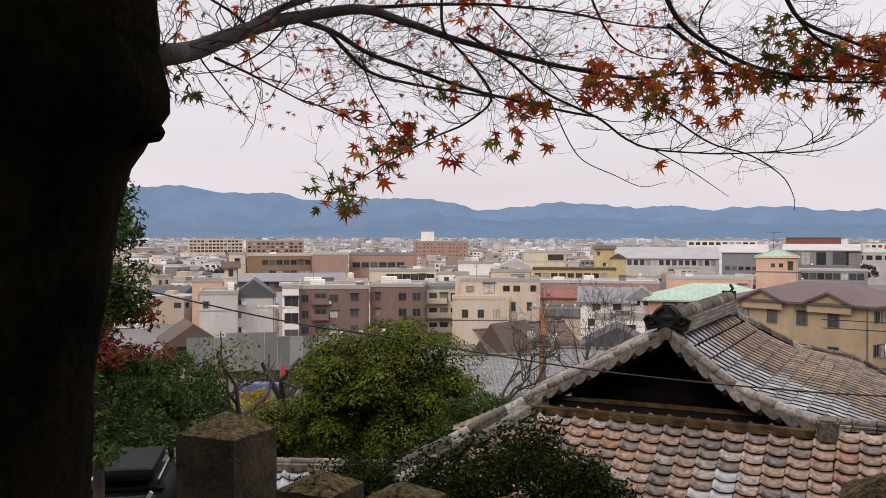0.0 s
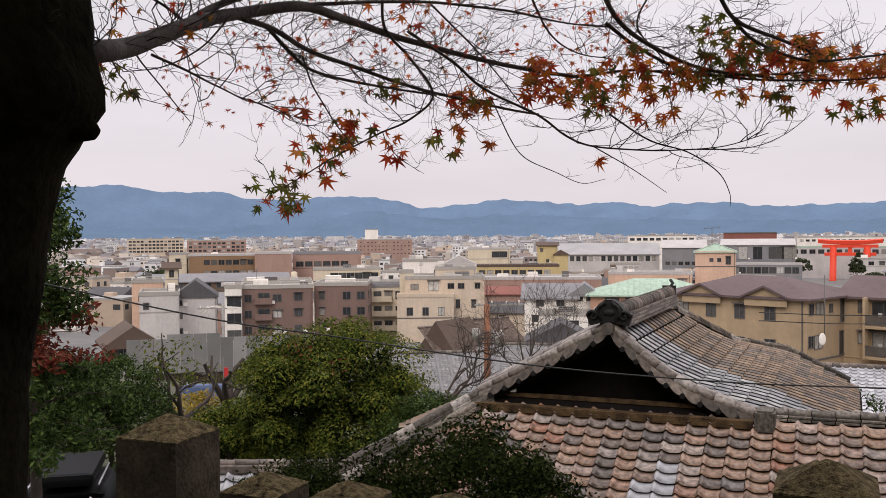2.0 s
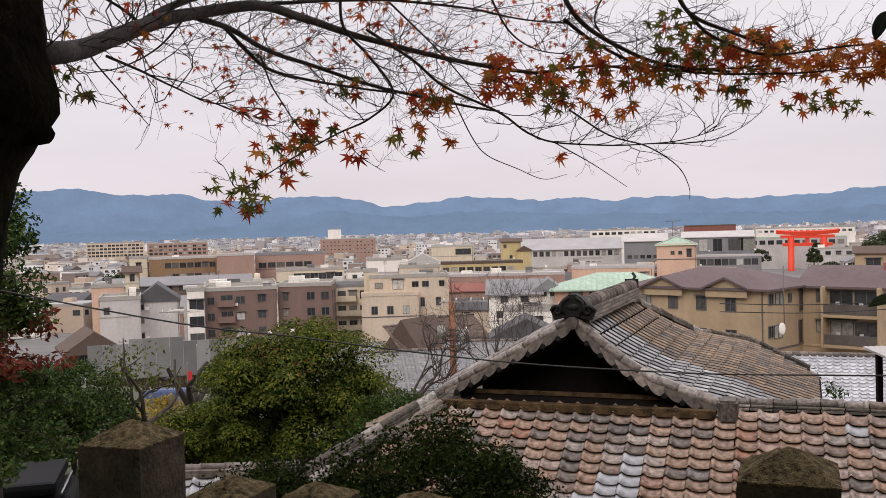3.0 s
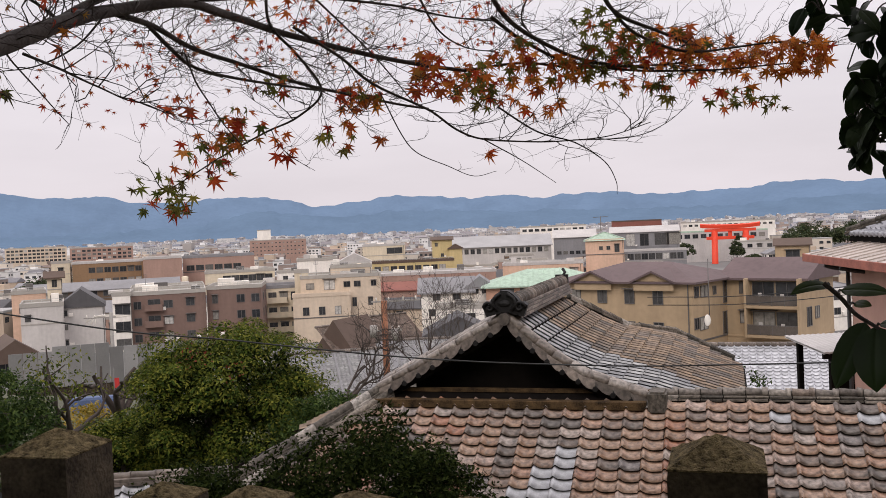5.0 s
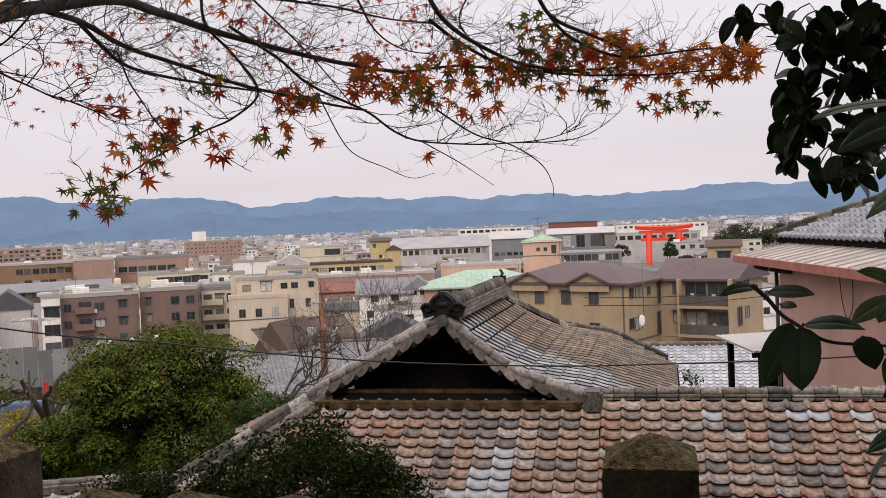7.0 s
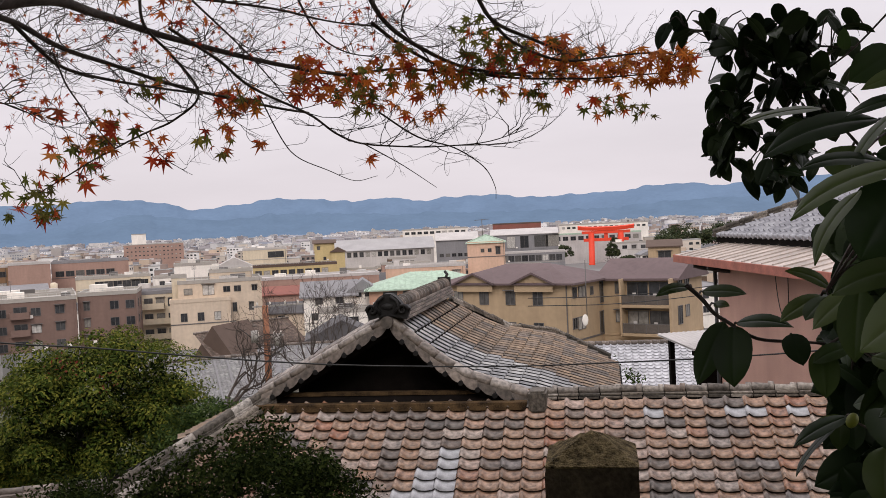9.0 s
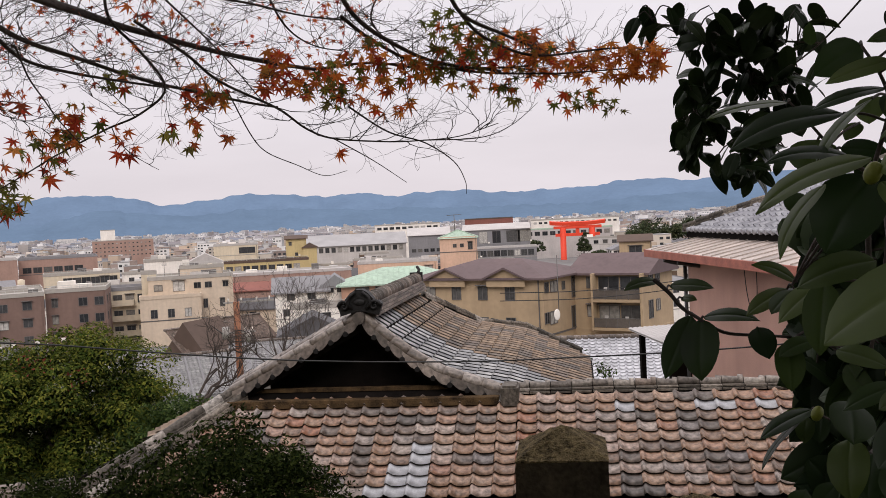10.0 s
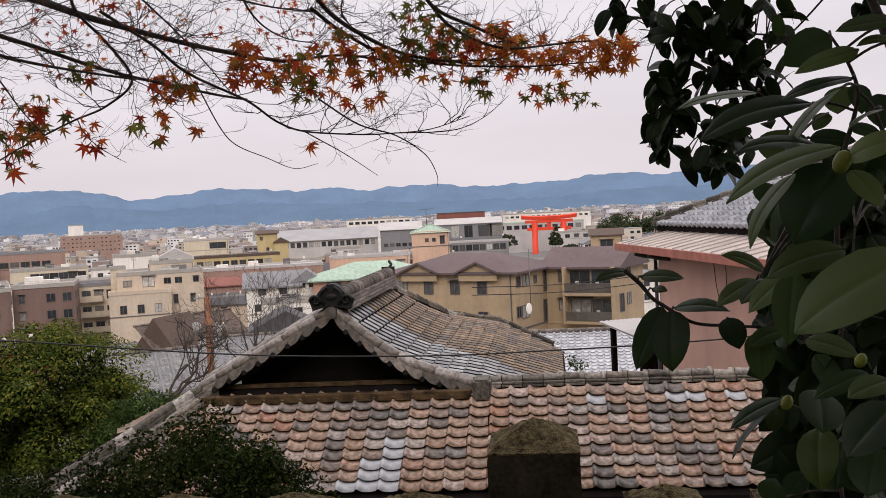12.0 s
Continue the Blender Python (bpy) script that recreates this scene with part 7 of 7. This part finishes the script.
for p, br in (((0.612, 0.701, 1.599), 0.0085), ((0.674, 0.846, 1.374), 0.0068), ((0.652, 0.729, 1.433), 0.0058)):
    bm = bmesh.new()
    bmesh.ops.create_uvsphere(bm, u_segments=10, v_segments=8, radius=br, matrix=Matrix.Translation(Vector(p) - CB) @ Matrix.Rotation(0.5, 4, "Y") @ Matrix.Diagonal((0.85, 0.85, 1.15, 1)))
    for f in bm.faces:
        f.smooth = True
    part("bud", bm, M_BUD, camellia, "yellow-green flower bud")

# ---- pink house behind the hall ----
PINK = Matrix.Translation((10.92, 18.1, 0)) @ Matrix.Rotation(math.atan2(-0.967, -0.257), 4, "Z")
pink = empty("pink_stucco_house", PINK, "pink stucco house with sheet lean-to roof and grey tiled hip roof", "house")
LENG = 7.6
bm = bmesh.new()
quad_box(bm, 1.2, LENG, 0.55, 5.2, -4.4, 0.56)
part("wall", bm, M_PINKWALL, pink, "pink stucco wall")
bm = bmesh.new()
a = [bm.verts.new(p) for p in ((0, 0, 0.66), (LENG, 0, 0.66), (LENG, 1.75, 1.02), (0.5, 1.75, 1.02))]
b_ = [bm.verts.new(v.co - Vector((0, 0, 0.05))) for v in a]
bm.faces.new(a)
bm.faces.new(b_[::-1])
for k in range(4):
    bm.faces.new((a[k], b_[k], b_[(k + 1) % 4], a[(k + 1) % 4]))
bmesh.ops.recalc_face_normals(bm, faces=bm.faces[:])
lean = part("lean_to_roof", bm, M_SHEET, pink, "weathered pale sheet metal roof")
x = 0.45
while x < LENG:
    bm = bmesh.new()
    quad_box(bm, -0.012, 0.012, 0, 1.77, 0, 0.02)
    s = part("seam", bm, M_SHEET, lean)
    s.matrix_basis = Matrix.Translation((x, 0.0, 0.662)) @ Matrix.Rotation(math.atan2(0.36, 1.75), 4, "X")
    x += 0.455
part("fascia", box(0, LENG, -0.03, 0.012, 0.50, 0.655, 0.006), M_PINKFASCIA, pink, "faded red fascia board")
part("fascia", box(-0.03, 0.012, -0.03, 1.7, 0.50, 0.665, 0.006), M_PINKFASCIA, pink)
part("soffit", box(0.02, LENG, 0.02, 0.56, 0.55, 0.58), M_OLDWOOD, pink)
for x in (1.0, 1.9):
    bm = bmesh.new()
    tube(bm, smooth_path([(x, 0.1, 0.46), (x, 0.3, 0.40), (x, 0.56, 0.36)], 4), 0.045, 6)
    part("eave_bracket", bm, M_DARKMETAL, pink)
bm = bmesh.new()
tube(bm, [(1.15, 0.50, 0.4), (1.15, 0.50, -4.4)], 0.04, 8)
part("downpipe", bm, M_DARKMETAL, pink, "dark downpipe at the corner")
bm = bmesh.new()
tube(bm, smooth_path([(4.3, 0.5, 0.5), (4.36, 0.52, 0.0), (4.55, 0.52, -0.28), (4.78, 0.52, -0.05), (4.85, 0.5, 0.5)], 5), 0.008, 5)
part("hanging_cable", bm, M_CABLE, pink, "black cable loop hanging on the wall")
# upper hip roof
UP_AT = Vector((-0.9, -0.55, -0.06))
bm = bmesh.new()
a = [bm.verts.new(p) for p in ((0.6, 1.6, 1.06), (LENG, 1.6, 1.06), (LENG, 5.0, 2.5), (4.0, 5.0, 2.5), (0.6, 8.4, 1.06))]
bm.faces.new((a[0], a[1], a[2], a[3]))
bm.faces.new((a[0], a[3], a[4]))
low_ = [bm.verts.new(v.co - Vector((0, 0, 0.12))) for v in a]
bm.faces.new((low_[3], low_[2], low_[1], low_[0]))
bm.faces.new((low_[4], low_[3], low_[0]))
for i, j in ((0, 1), (1, 2), (4, 0), (2, 3), (3, 4)):
    bm.faces.new((a[i], a[j], low_[j], low_[i]))
bmesh.ops.recalc_face_normals(bm, faces=bm.faces[:])
part("upper_roof_deck", bm, M_DARKWOOD, pink).location = UP_AT
M_BLUETILE = ramp_mat("blue_grey_tile", [(0.0, (0.2, 0.2, 0.225)), (0.5, (0.26, 0.26, 0.29)), (1.0, (0.31, 0.31, 0.335))], 0.45, "island", 9, 0.15, 0, 0.5, 0.2)
pt = math.atan2(1.44, 3.4)


def place_up(i, j):
    d = j * 0.235
    return Matrix.Translation((0.6 + i * 0.262, 1.55 + d * math.cos(pt), 1.075 + d * math.sin(pt))) @ Matrix.Rotation(pt, 4, "X")


tile_field("upper_roof_tiles", pink, place_up, 30, 15, 0.262, 0.262, M_BLUETILE, lambda i, j: i * 0.262 > j * 0.235 * math.cos(pt) - 0.1, "blue-grey roof tiles").location = UP_AT
x = 0.62
while x < LENG:
    bm = bmesh.new()
    tube(bm, [(x + 0.03, 1.50, 1.10), (x + 0.03, 1.60, 1.125)], 0.05, 10)
    part("eave_roll_end", bm, M_BLUETILE, pink).location = UP_AT
    x += 0.262
hip_ridge(UP_AT + Vector((0.6, 1.55, 1.12)), UP_AT + Vector((4.0, 4.95, 2.54)), 15, 0.075, pink)
part("upper_wall", box(0.3, LENG, 1.45, 5.0, 0.5, 1.1), M_PLASTER, pink)

# white-tiled roof and the small lean-to in between
wr = empty("grey_tiled_roof_house", Matrix.Translation((14.6, 37.2, -3.85)) @ Matrix.Rotation(radians(-27), 4, "Z"), "low house with pale glazed tile roof", "house")
M_WTILE = ramp_mat("pale_glazed_tile", [(0.0, (0.4, 0.4, 0.42)), (0.6, (0.5, 0.5, 0.53)), (1.0, (0.58, 0.58, 0.61))], 0.35, "island", 6, 0.1, 0, 0.6, 0.2)
wp = radians(24)
tile_field("roof_tiles", wr, lambda i, j: Matrix.Translation((i * 0.28, -(j + 1) * 0.24 * math.cos(wp), -(j + 1) * 0.24 * math.sin(wp))) @ Matrix.Rotation(wp, 4, "X"), 30, 27, 0.28, 0.275, M_WTILE, label="pale glazed tiles")
bm = bmesh.new()
a = [bm.verts.new(p) for p in ((0, 0, -0.06), (8.4, 0, -0.06), (8.4, -4.5, -2.06), (0, -4.5, -2.06), (0, 4.5, -2.06), (8.4, 4.5, -2.06))]
bm.faces.new((a[3], a[2], a[1], a[0]))
bm.faces.new((a[0], a[1], a[5], a[4]))
part("roof_deck", bm, M_DARKWOOD, wr)
part("wall", box(0.4, 8.0, -3.9, 3.9, -5.0, -1.8), W_WHITE, wr)
x = 0.0
while x < 8.3:
    bm = bmesh.new()
    tube(bm, [(x, 0, 0.06), (x + 0.26, 0, 0.05), (x + 0.3, 0, 0.06)], [0.1, 0.09, 0.105], 8)
    part("ridge_cap", bm, M_RIDGE, wr)
    x += 0.3
shed = empty("shed", Matrix.Translation((12.0, 19.2, -0.05)) @ Matrix.Rotation(radians(-6), 4, "Z"), "small dark shed with pale corrugated sheet roof", "shed")
bm = bmesh.new()
n = 40
top = []
for i in range(n + 1):
    xx = -0.25 + 2.6 * i / n
    dz = 0.018 * (1 if i % 2 else -1)
    top.append((bm.verts.new((xx, -0.5, -1.52 + dz * 0.5)), bm.verts.new((xx, 1.5, -1.38 + dz * 0.5)), bm.verts.new((xx, -0.5, -1.56 + dz * 0.5)), bm.verts.new((xx, 1.5, -1.42 + dz * 0.5))))
for A, B2 in zip(top, top[1:]):
    bm.faces.new((A[0], B2[0], B2[1], A[1]))
    bm.faces.new((A[3], B2[3], B2[2], A[2]))
    bm.faces.new((A[2], B2[2], B2[0], A[0]))
part("roof", bm, R_PALE, shed, "pale corrugated roof")
part("edge_beam", box(-0.25, 2.35, -0.48, -0.4, -1.68, -1.57), M_DARKWOOD, shed)
for x, y in ((0, -0.3), (2.0, -0.3), (0, 1.3), (2.0, 1.3)):
    part("post", box(x, x + 0.12, y, y + 0.12, -4.4, -1.58 if y < 0 else -1.45), M_DARKWOOD, shed)
part("boarding", box(0.3, 2.0, 0.2, 0.26, -4.4, -1.75), M_DARKWOOD, shed)

# ---- low tiled garden wall beyond the fence ----
gw = empty("garden_wall", Matrix.Translation((-2.6, 11.0, -1.14)) @ Matrix.Rotation(radians(-4), 4, "Z"), "garden wall topped with grey roof tiles", "wall")
gp = radians(30)
part("wall", box(0, 1.9, -0.12, 0.12, -3.3, -0.12), M_PLASTER, gw)
g_me = tile_data(0.25, 0.26, M_TILE_PALE)
for sgn in (-1, 1):
    for j in range(2):
        for i in range(7):
            m = Matrix.Translation((i * 0.25 if sgn < 0 else (i + 1) * 0.25, sgn * (j + 1) * 0.22 * math.cos(gp), -(j + 1) * 0.22 * math.sin(gp))) @ Matrix.Rotation(0 if sgn < 0 else math.pi, 4, "Z") @ Matrix.Rotation(gp, 4, "X")
            piece("roof_tile", g_me, gw, m)
x = 0.0
while x < 1.7:
    bm = bmesh.new()
    quad_box(bm, x, x + 0.275, -0.13, 0.13, -0.02, 0.02)
    quad_box(bm, x, x + 0.275, -0.11, 0.11, 0.024, 0.055)
    tube(bm, [(x, 0, 0.07), (x + 0.24, 0, 0.065), (x + 0.28, 0, 0.07)], [0.045, 0.042, 0.05], 8)
    part("ridge_tile", bm, M_RIDGE, gw)
    x += 0.28

# ---- parked car ----
M_CARPAINT = mat("black_car_paint", (0.006, 0.006, 0.007), 0.5, 3, 0.1, 40, 0, spec=0.08)
M_CHROME = mat("bright_trim", (0.7, 0.7, 0.72), 0.25, 3, 0.1, 40, 0, metal=1.0)
M_TAIL = mat("red_lamp_lens", (0.4, 0.01, 0.015), 0.2, 8, 0.1, 40, 0)
M_TYRE = mat("black_rubber", (0.02, 0.02, 0.02), 0.85, 8, 0.2, 60, 0.1)
car = empty("parked_car", Matrix.Translation((-5.35, 15.4, -4.2)) @ Matrix.Rotation(radians(10), 4, "Z"), "black hatchback car with roof box, parked under shrubs", "car")


def loft(sections, material, name, label=""):
    bm = bmesh.new()
    rows_ = [[bm.verts.new(p) for p in s] for s in sections]
    for A, B2 in zip(rows_, rows_[1:]):
        for k in range(len(A) - 1):
            bm.faces.new((A[k], A[k + 1], B2[k + 1], B2[k])).smooth = True
    bm.faces.new(rows_[0][::-1])
    bm.faces.new(rows_[-1])
    bmesh.ops.recalc_face_normals(bm, faces=bm.faces[:])
    return part(name, bm, material, car, label)


def car_sec(y, w, z0, z1, tw):
    return [(-w, y, z0), (-w * 1.02, y, (z0 + z1) * 0.5), (-tw, y, z1 - 0.06), (-tw * 0.85, y, z1), (tw * 0.85, y, z1), (tw, y, z1 - 0.06), (w * 1.02, y, (z0 + z1) * 0.5), (w, y, z0)]


loft([car_sec(y, w, 0.25, z, w * 0.97) for y, w, z in ((0, 0.8, 0.85), (0.1, 0.85, 0.95), (1.0, 0.87, 0.97), (3.0, 0.87, 0.95), (3.9, 0.82, 0.8), (4.1, 0.7, 0.65))], M_CARPAINT, "body", "glossy black car body")
loft([car_sec(y, 0.82, 0.9, z, tw) for y, z, tw in ((0.08, 0.98, 0.76), (0.45, 1.44, 0.66), (0.9, 1.5, 0.64), (2.0, 1.5, 0.64), (3.0, 0.98, 0.72))], M_CARPAINT, "cabin")
part("rear_window", box(-0.55, 0.55, 0.2, 0.26, 1.05, 1.38, 0.02), M_GLASS, car, "dark rear window").matrix_basis = Matrix.Identity(4)
loft([car_sec(y, tw, z - 0.05, z, tw * 0.96) for y, z, tw in ((0.4, 1.47, 0.66), (0.9, 1.53, 0.65), (2.0, 1.53, 0.65), (2.2, 1.48, 0.64))], M_CARPAINT, "roof")
bm = box(-0.45, 0.5, 0.3, 2.1, 1.6, 1.82, 0.09)
part("roof_box", bm, M_CARPAINT, car, "black roof box")
for sx in (-1, 1):
    part("roof_rail", box(sx * 0.56 - 0.02, sx * 0.56 + 0.02, 0.5, 2.0, 1.56, 1.6, 0.008), M_CHROME, car, "bright roof rail")
    part("tail_light", box(sx * 0.74 - 0.1, sx * 0.74 + 0.1, -0.03, 0.05, 0.72, 0.95, 0.02), M_TAIL, car, "red tail light")
    for y in (0.75, 3.25):
        bm = bmesh.new()
        tube(bm, [(sx * 0.68, y, 0.31), (sx * 0.88, y, 0.31)], 0.31, 20)
        t_ = part("wheel", bm, M_TYRE, car)
        bm = bmesh.new()
        tube(bm, [(sx * 0.8, y, 0.31), (sx * 0.89, y, 0.31)], 0.19, 14)
        part("rim", bm, M_FRAME, t_)
part("rear_trim", box(-0.78, 0.78, 0.02, 0.08, 1.0, 1.035, 0.008), M_CHROME, car, "bright strip under the rear window")
bm = box(-0.03, 0.03, 0, 0.55, 0, 0.02)
wb = thing("white_board", bm, W_WHITE, Matrix.Translation((-4.45, 14.2, -2.35)) @ Matrix.Rotation(radians(35), 4, "Y") @ Matrix.Rotation(radians(-60), 4, "X"), "short white painted board leaning in the shrub", "board")

# ---- poles, cable, hoarding ----
def pole(x, y, top, base, r, material, label, arms):
    e = empty("utility_pole", Matrix.Translation((x, y, base)), label, "utility pole")
    bm = bmesh.new()
    tube(bm, [(0, 0, 0), (0, 0, top - base)], [r * 1.15, r], 12)
    part("shaft", bm, material, e)
    for dz, half, off in arms:
        part("crossarm", box(-half + off, half + off, -0.06, 0.06, top - base - dz - 0.1, top - base - dz, 0.01), M_CONCPOLE, e)
        for k in (-0.8, -0.3, 0.3, 0.8):
            bm = bmesh.new()
            tube(bm, [(k * half + off, 0, top - base - dz), (k * half + off, 0, top - base - dz + 0.22)], [0.06, 0.045], 8)
            part("insulator", bm, W_WHITE, e)
    return e


rp = pole(6.41, 59.7, -3.1, -11.4, 0.2, M_RUSTPOLE, "rust red utility pole with grey crossarms", ((0.0, 1.6, 0.8), (1.9, 0.9, 0.2)))
for sx, z in ((-0.75, 6.0), (0.62, 5.7)):
    bm = bmesh.new()
    tube(bm, [(sx, -0.1, z), (sx, -0.1, z + 0.75)], 0.24, 12)
    part("transformer", bm, M_CONCPOLE, rp)
for k in range(5):
    bm = bmesh.new()
    tube(bm, smooth_path([(-1.6 + 0.3 * k, 0, 6.9 - 0.25 * k), (-0.8 + .1 * k, -0.2, 6.3 - 0.2 * k), (0, -0.25, 6.5 - 0.35 * k), (0.9, -0.2, 6.2 - .2 * k)], 4), 0.03, 5)
    part("drop_wire", bm, M_CABLE, rp)
gp_ = pole(-15.5, 88.7, -5.0, -13.0, 0.16, M_CONCPOLE, "grey concrete utility pole", ((0.4, 1.4, -1.0),))
for k in range(3):
    bm = bmesh.new()
    tube(bm, smooth_path([(-2.2 + .4 * k, 0, 7.2 - .2 * k), (-1.2, 0, 7.7), (0.4, 0, 7.5 + .1 * k), (1.6, 0, 7.6)], 3), 0.05, 5)
    part("insulator", bm, W_WHITE, gp_)


def cable(pts, r, label):
    bm = bmesh.new()
    tube(bm, smooth_path(pts, 8), r, 6)
    return thing("overhead_cable", bm, M_CABLE, Matrix.Identity(4), label, "cable")


cable([(-9.0, 8.9, 2.6), (-2.41, 8.73, 0.99), (-0.45, 9.05, 0.59), (1.24, 8.98, 0.32), (2.6, 8.7, 0.20), (3.89, 8.27, 0.165), (5.97, 6.91, 0.31), (8.5, 5.2, 0.75)], 0.008, "black overhead cable sagging across the view")
cable([(40, 98, -7.4), (50, 96, -7.7), (60, 92, -7.0), (75, 86, -5.0)], 0.05, "thin overhead cable before the ochre apartments")
cable([(40, 98, -8.3), (50, 96, -8.6), (60, 92, -7.9), (75, 86, -6.0)], 0.05, "thin overhead cable before the ochre apartments")
ant = empty("roof_antenna", Matrix.Translation((46.6, 96.5, -5.6)), "thin rooftop television mast", "antenna")
bm = bmesh.new()
tube(bm, [(0, 0, -5), (0, 0, 2.2)], 0.05, 6)
part("mast", bm, M_FRAME, ant)
bm = bmesh.new()
bmesh.ops.create_uvsphere(bm, u_segments=14, v_segments=8, radius=0.55, matrix=Matrix.Translation((-0.4, -0.3, -4.6)) @ Matrix.Diagonal((0.7, 0.25, 1.2, 1)))
part("dish", bm, W_WHITE, ant, "white satellite dish")
an2 = empty("roof_antenna", Matrix.Translation((87.6, 246, -2.4)), "tall thin rooftop antenna mast on the pink tower", "antenna")
bm = bmesh.new()
tube(bm, [(0, 0, 0), (0, 0, 4.6)], 0.1, 6)
part("mast", bm, M_FRAME, an2)
bm = bmesh.new()
tube(bm, [(-2.2, 0, 4.3), (2.2, 0, 4.5)], 0.06, 5)
for k in range(8):
    tube(bm, [(-2 + .55 * k, -0.5, 4.35 + .02 * k), (-2 + .55 * k, 0.5, 4.35 + .02 * k)], 0.04, 4)
part("aerial", bm, M_FRAME, an2)
hb = empty("site_hoarding", Matrix.Translation((-20.0, 72.4, -6.5)) @ Matrix.Rotation(radians(9), 4, "Z"), "grey metal hoarding round a building site", "hoarding")
M_HOARD = mat("grey_hoarding_sheet", (0.23, 0.225, 0.225), 0.6, 0.6, 0.12, 8, 0, vary="object")
for k in range(14):
    part("panel", box(k * 1.0, k * 1.0 + 0.97, 0, 0.06, -2.7, 0.0 + (0.35 if k in (3, 4, 5, 6) else 0), 0.015), M_HOARD, hb)
part("bank_wall", box(-0.2, 14.2, 0.1, 0.5, -7.2, -2.65, 0.05), M_STONE, hb, "dark bank below the hoarding")
M_BLUE = mat("blue_sheeting", (0.09, 0.13, 0.26), 0.6, 1, 0.2, 12, 0.2)
M_REDP = mat("red_plastic", (0.55, 0.04, 0.04), 0.5, 2, 0.15, 20, 0)
tarp = thing("blue_tarpaulin", box(-1.0, 0.9, 0, 0.4, -0.5, 0.25, 0.12), M_BLUE, Matrix.Translation((-7.7, 39.2, -4.95)), "blue tarpaulin over a stack on the slope", "tarpaulin")
flag = empty("red_banner", Matrix.Translation((-6.75, 38.6, -5.8)), "small red banner on a pole", "banner")
bm = bmesh.new()
tube(bm, [(0, 0, 0), (0, 0, 2.3)], 0.025, 6)
part("pole", bm, M_FRAME, flag)
part("cloth", box(0.02, 0.2, -0.01, 0.01, 1.5, 1.9), M_REDP, flag)

# tiled roofs of the two low houses on the slope
M_SLOPETILE = ramp_mat("worn_grey_tile", [(0.0, (0.2, 0.195, 0.195)), (0.5, (0.25, 0.245, 0.245)), (1.0, (0.31, 0.305, 0.3))], 0.55, "island", 5, 0.1, 0, 0.5, 0.25)
M_BROWNTILE = ramp_mat("worn_brown_tile", [(0.0, (0.1, 0.075, 0.06)), (0.5, (0.14, 0.1, 0.08)), (1.0, (0.19, 0.14, 0.115))], 0.6, "island", 5, 0.1, 0, 0.4, 0.25)
for x, y, rot, w, dep, top, rise, tm, lab in ((13.5, 70, -12, 13, 7, -9.6, 2.0, M_SLOPETILE, "grey"), (3.0, 64, 4, 9, 7, -9.2, 1.9, M_SLOPETILE, "grey"), (-4.0, 58, 10, 8, 6, -9.0, 1.7, M_SLOPETILE, "grey"), (7.8, 96, 30, 6.5, 6, -10.6, 2.1, M_BROWNTILE, "brown"), (13.0, 112, 24, 7, 7, -11.6, 2.2, M_BROWNTILE, "brown")):
    e = empty("low_tiled_roof", Matrix.Translation((x, y, top)) @ Matrix.Rotation(radians(rot), 4, "Z"), "worn %s tiled house roof on the slope" % lab, "roof", "low tiled roofs")
    p_ = math.atan2(rise, dep / 2)
    n_r = int(math.hypot(rise, dep / 2 + 0.5) / 0.26) + 1
    tile_field("roof_tiles", e, lambda i, j: Matrix.Translation((-w / 2 - 0.4 + i * 0.3, dep / 2 - (j + 1) * 0.26 * math.cos(p_), rise + 0.06 - (j + 1) * 0.26 * math.sin(p_))) @ Matrix.Rotation(p_, 4, "X"), int(w / 0.3) + 2, n_r, 0.3, 0.3, tm, label="worn %s tiles" % lab)
    q = -w / 2 - 0.4
    while q < w / 2 + 0.4:
        bm = bmesh.new()
        tube(bm, [(q, dep / 2, rise + 0.12), (q + 0.36, dep / 2, rise + 0.11), (q + 0.4, dep / 2, rise + 0.12)], [0.13, 0.12, 0.14], 8)
        part("ridge_cap", bm, M_RIDGE, e)
        q += 0.4
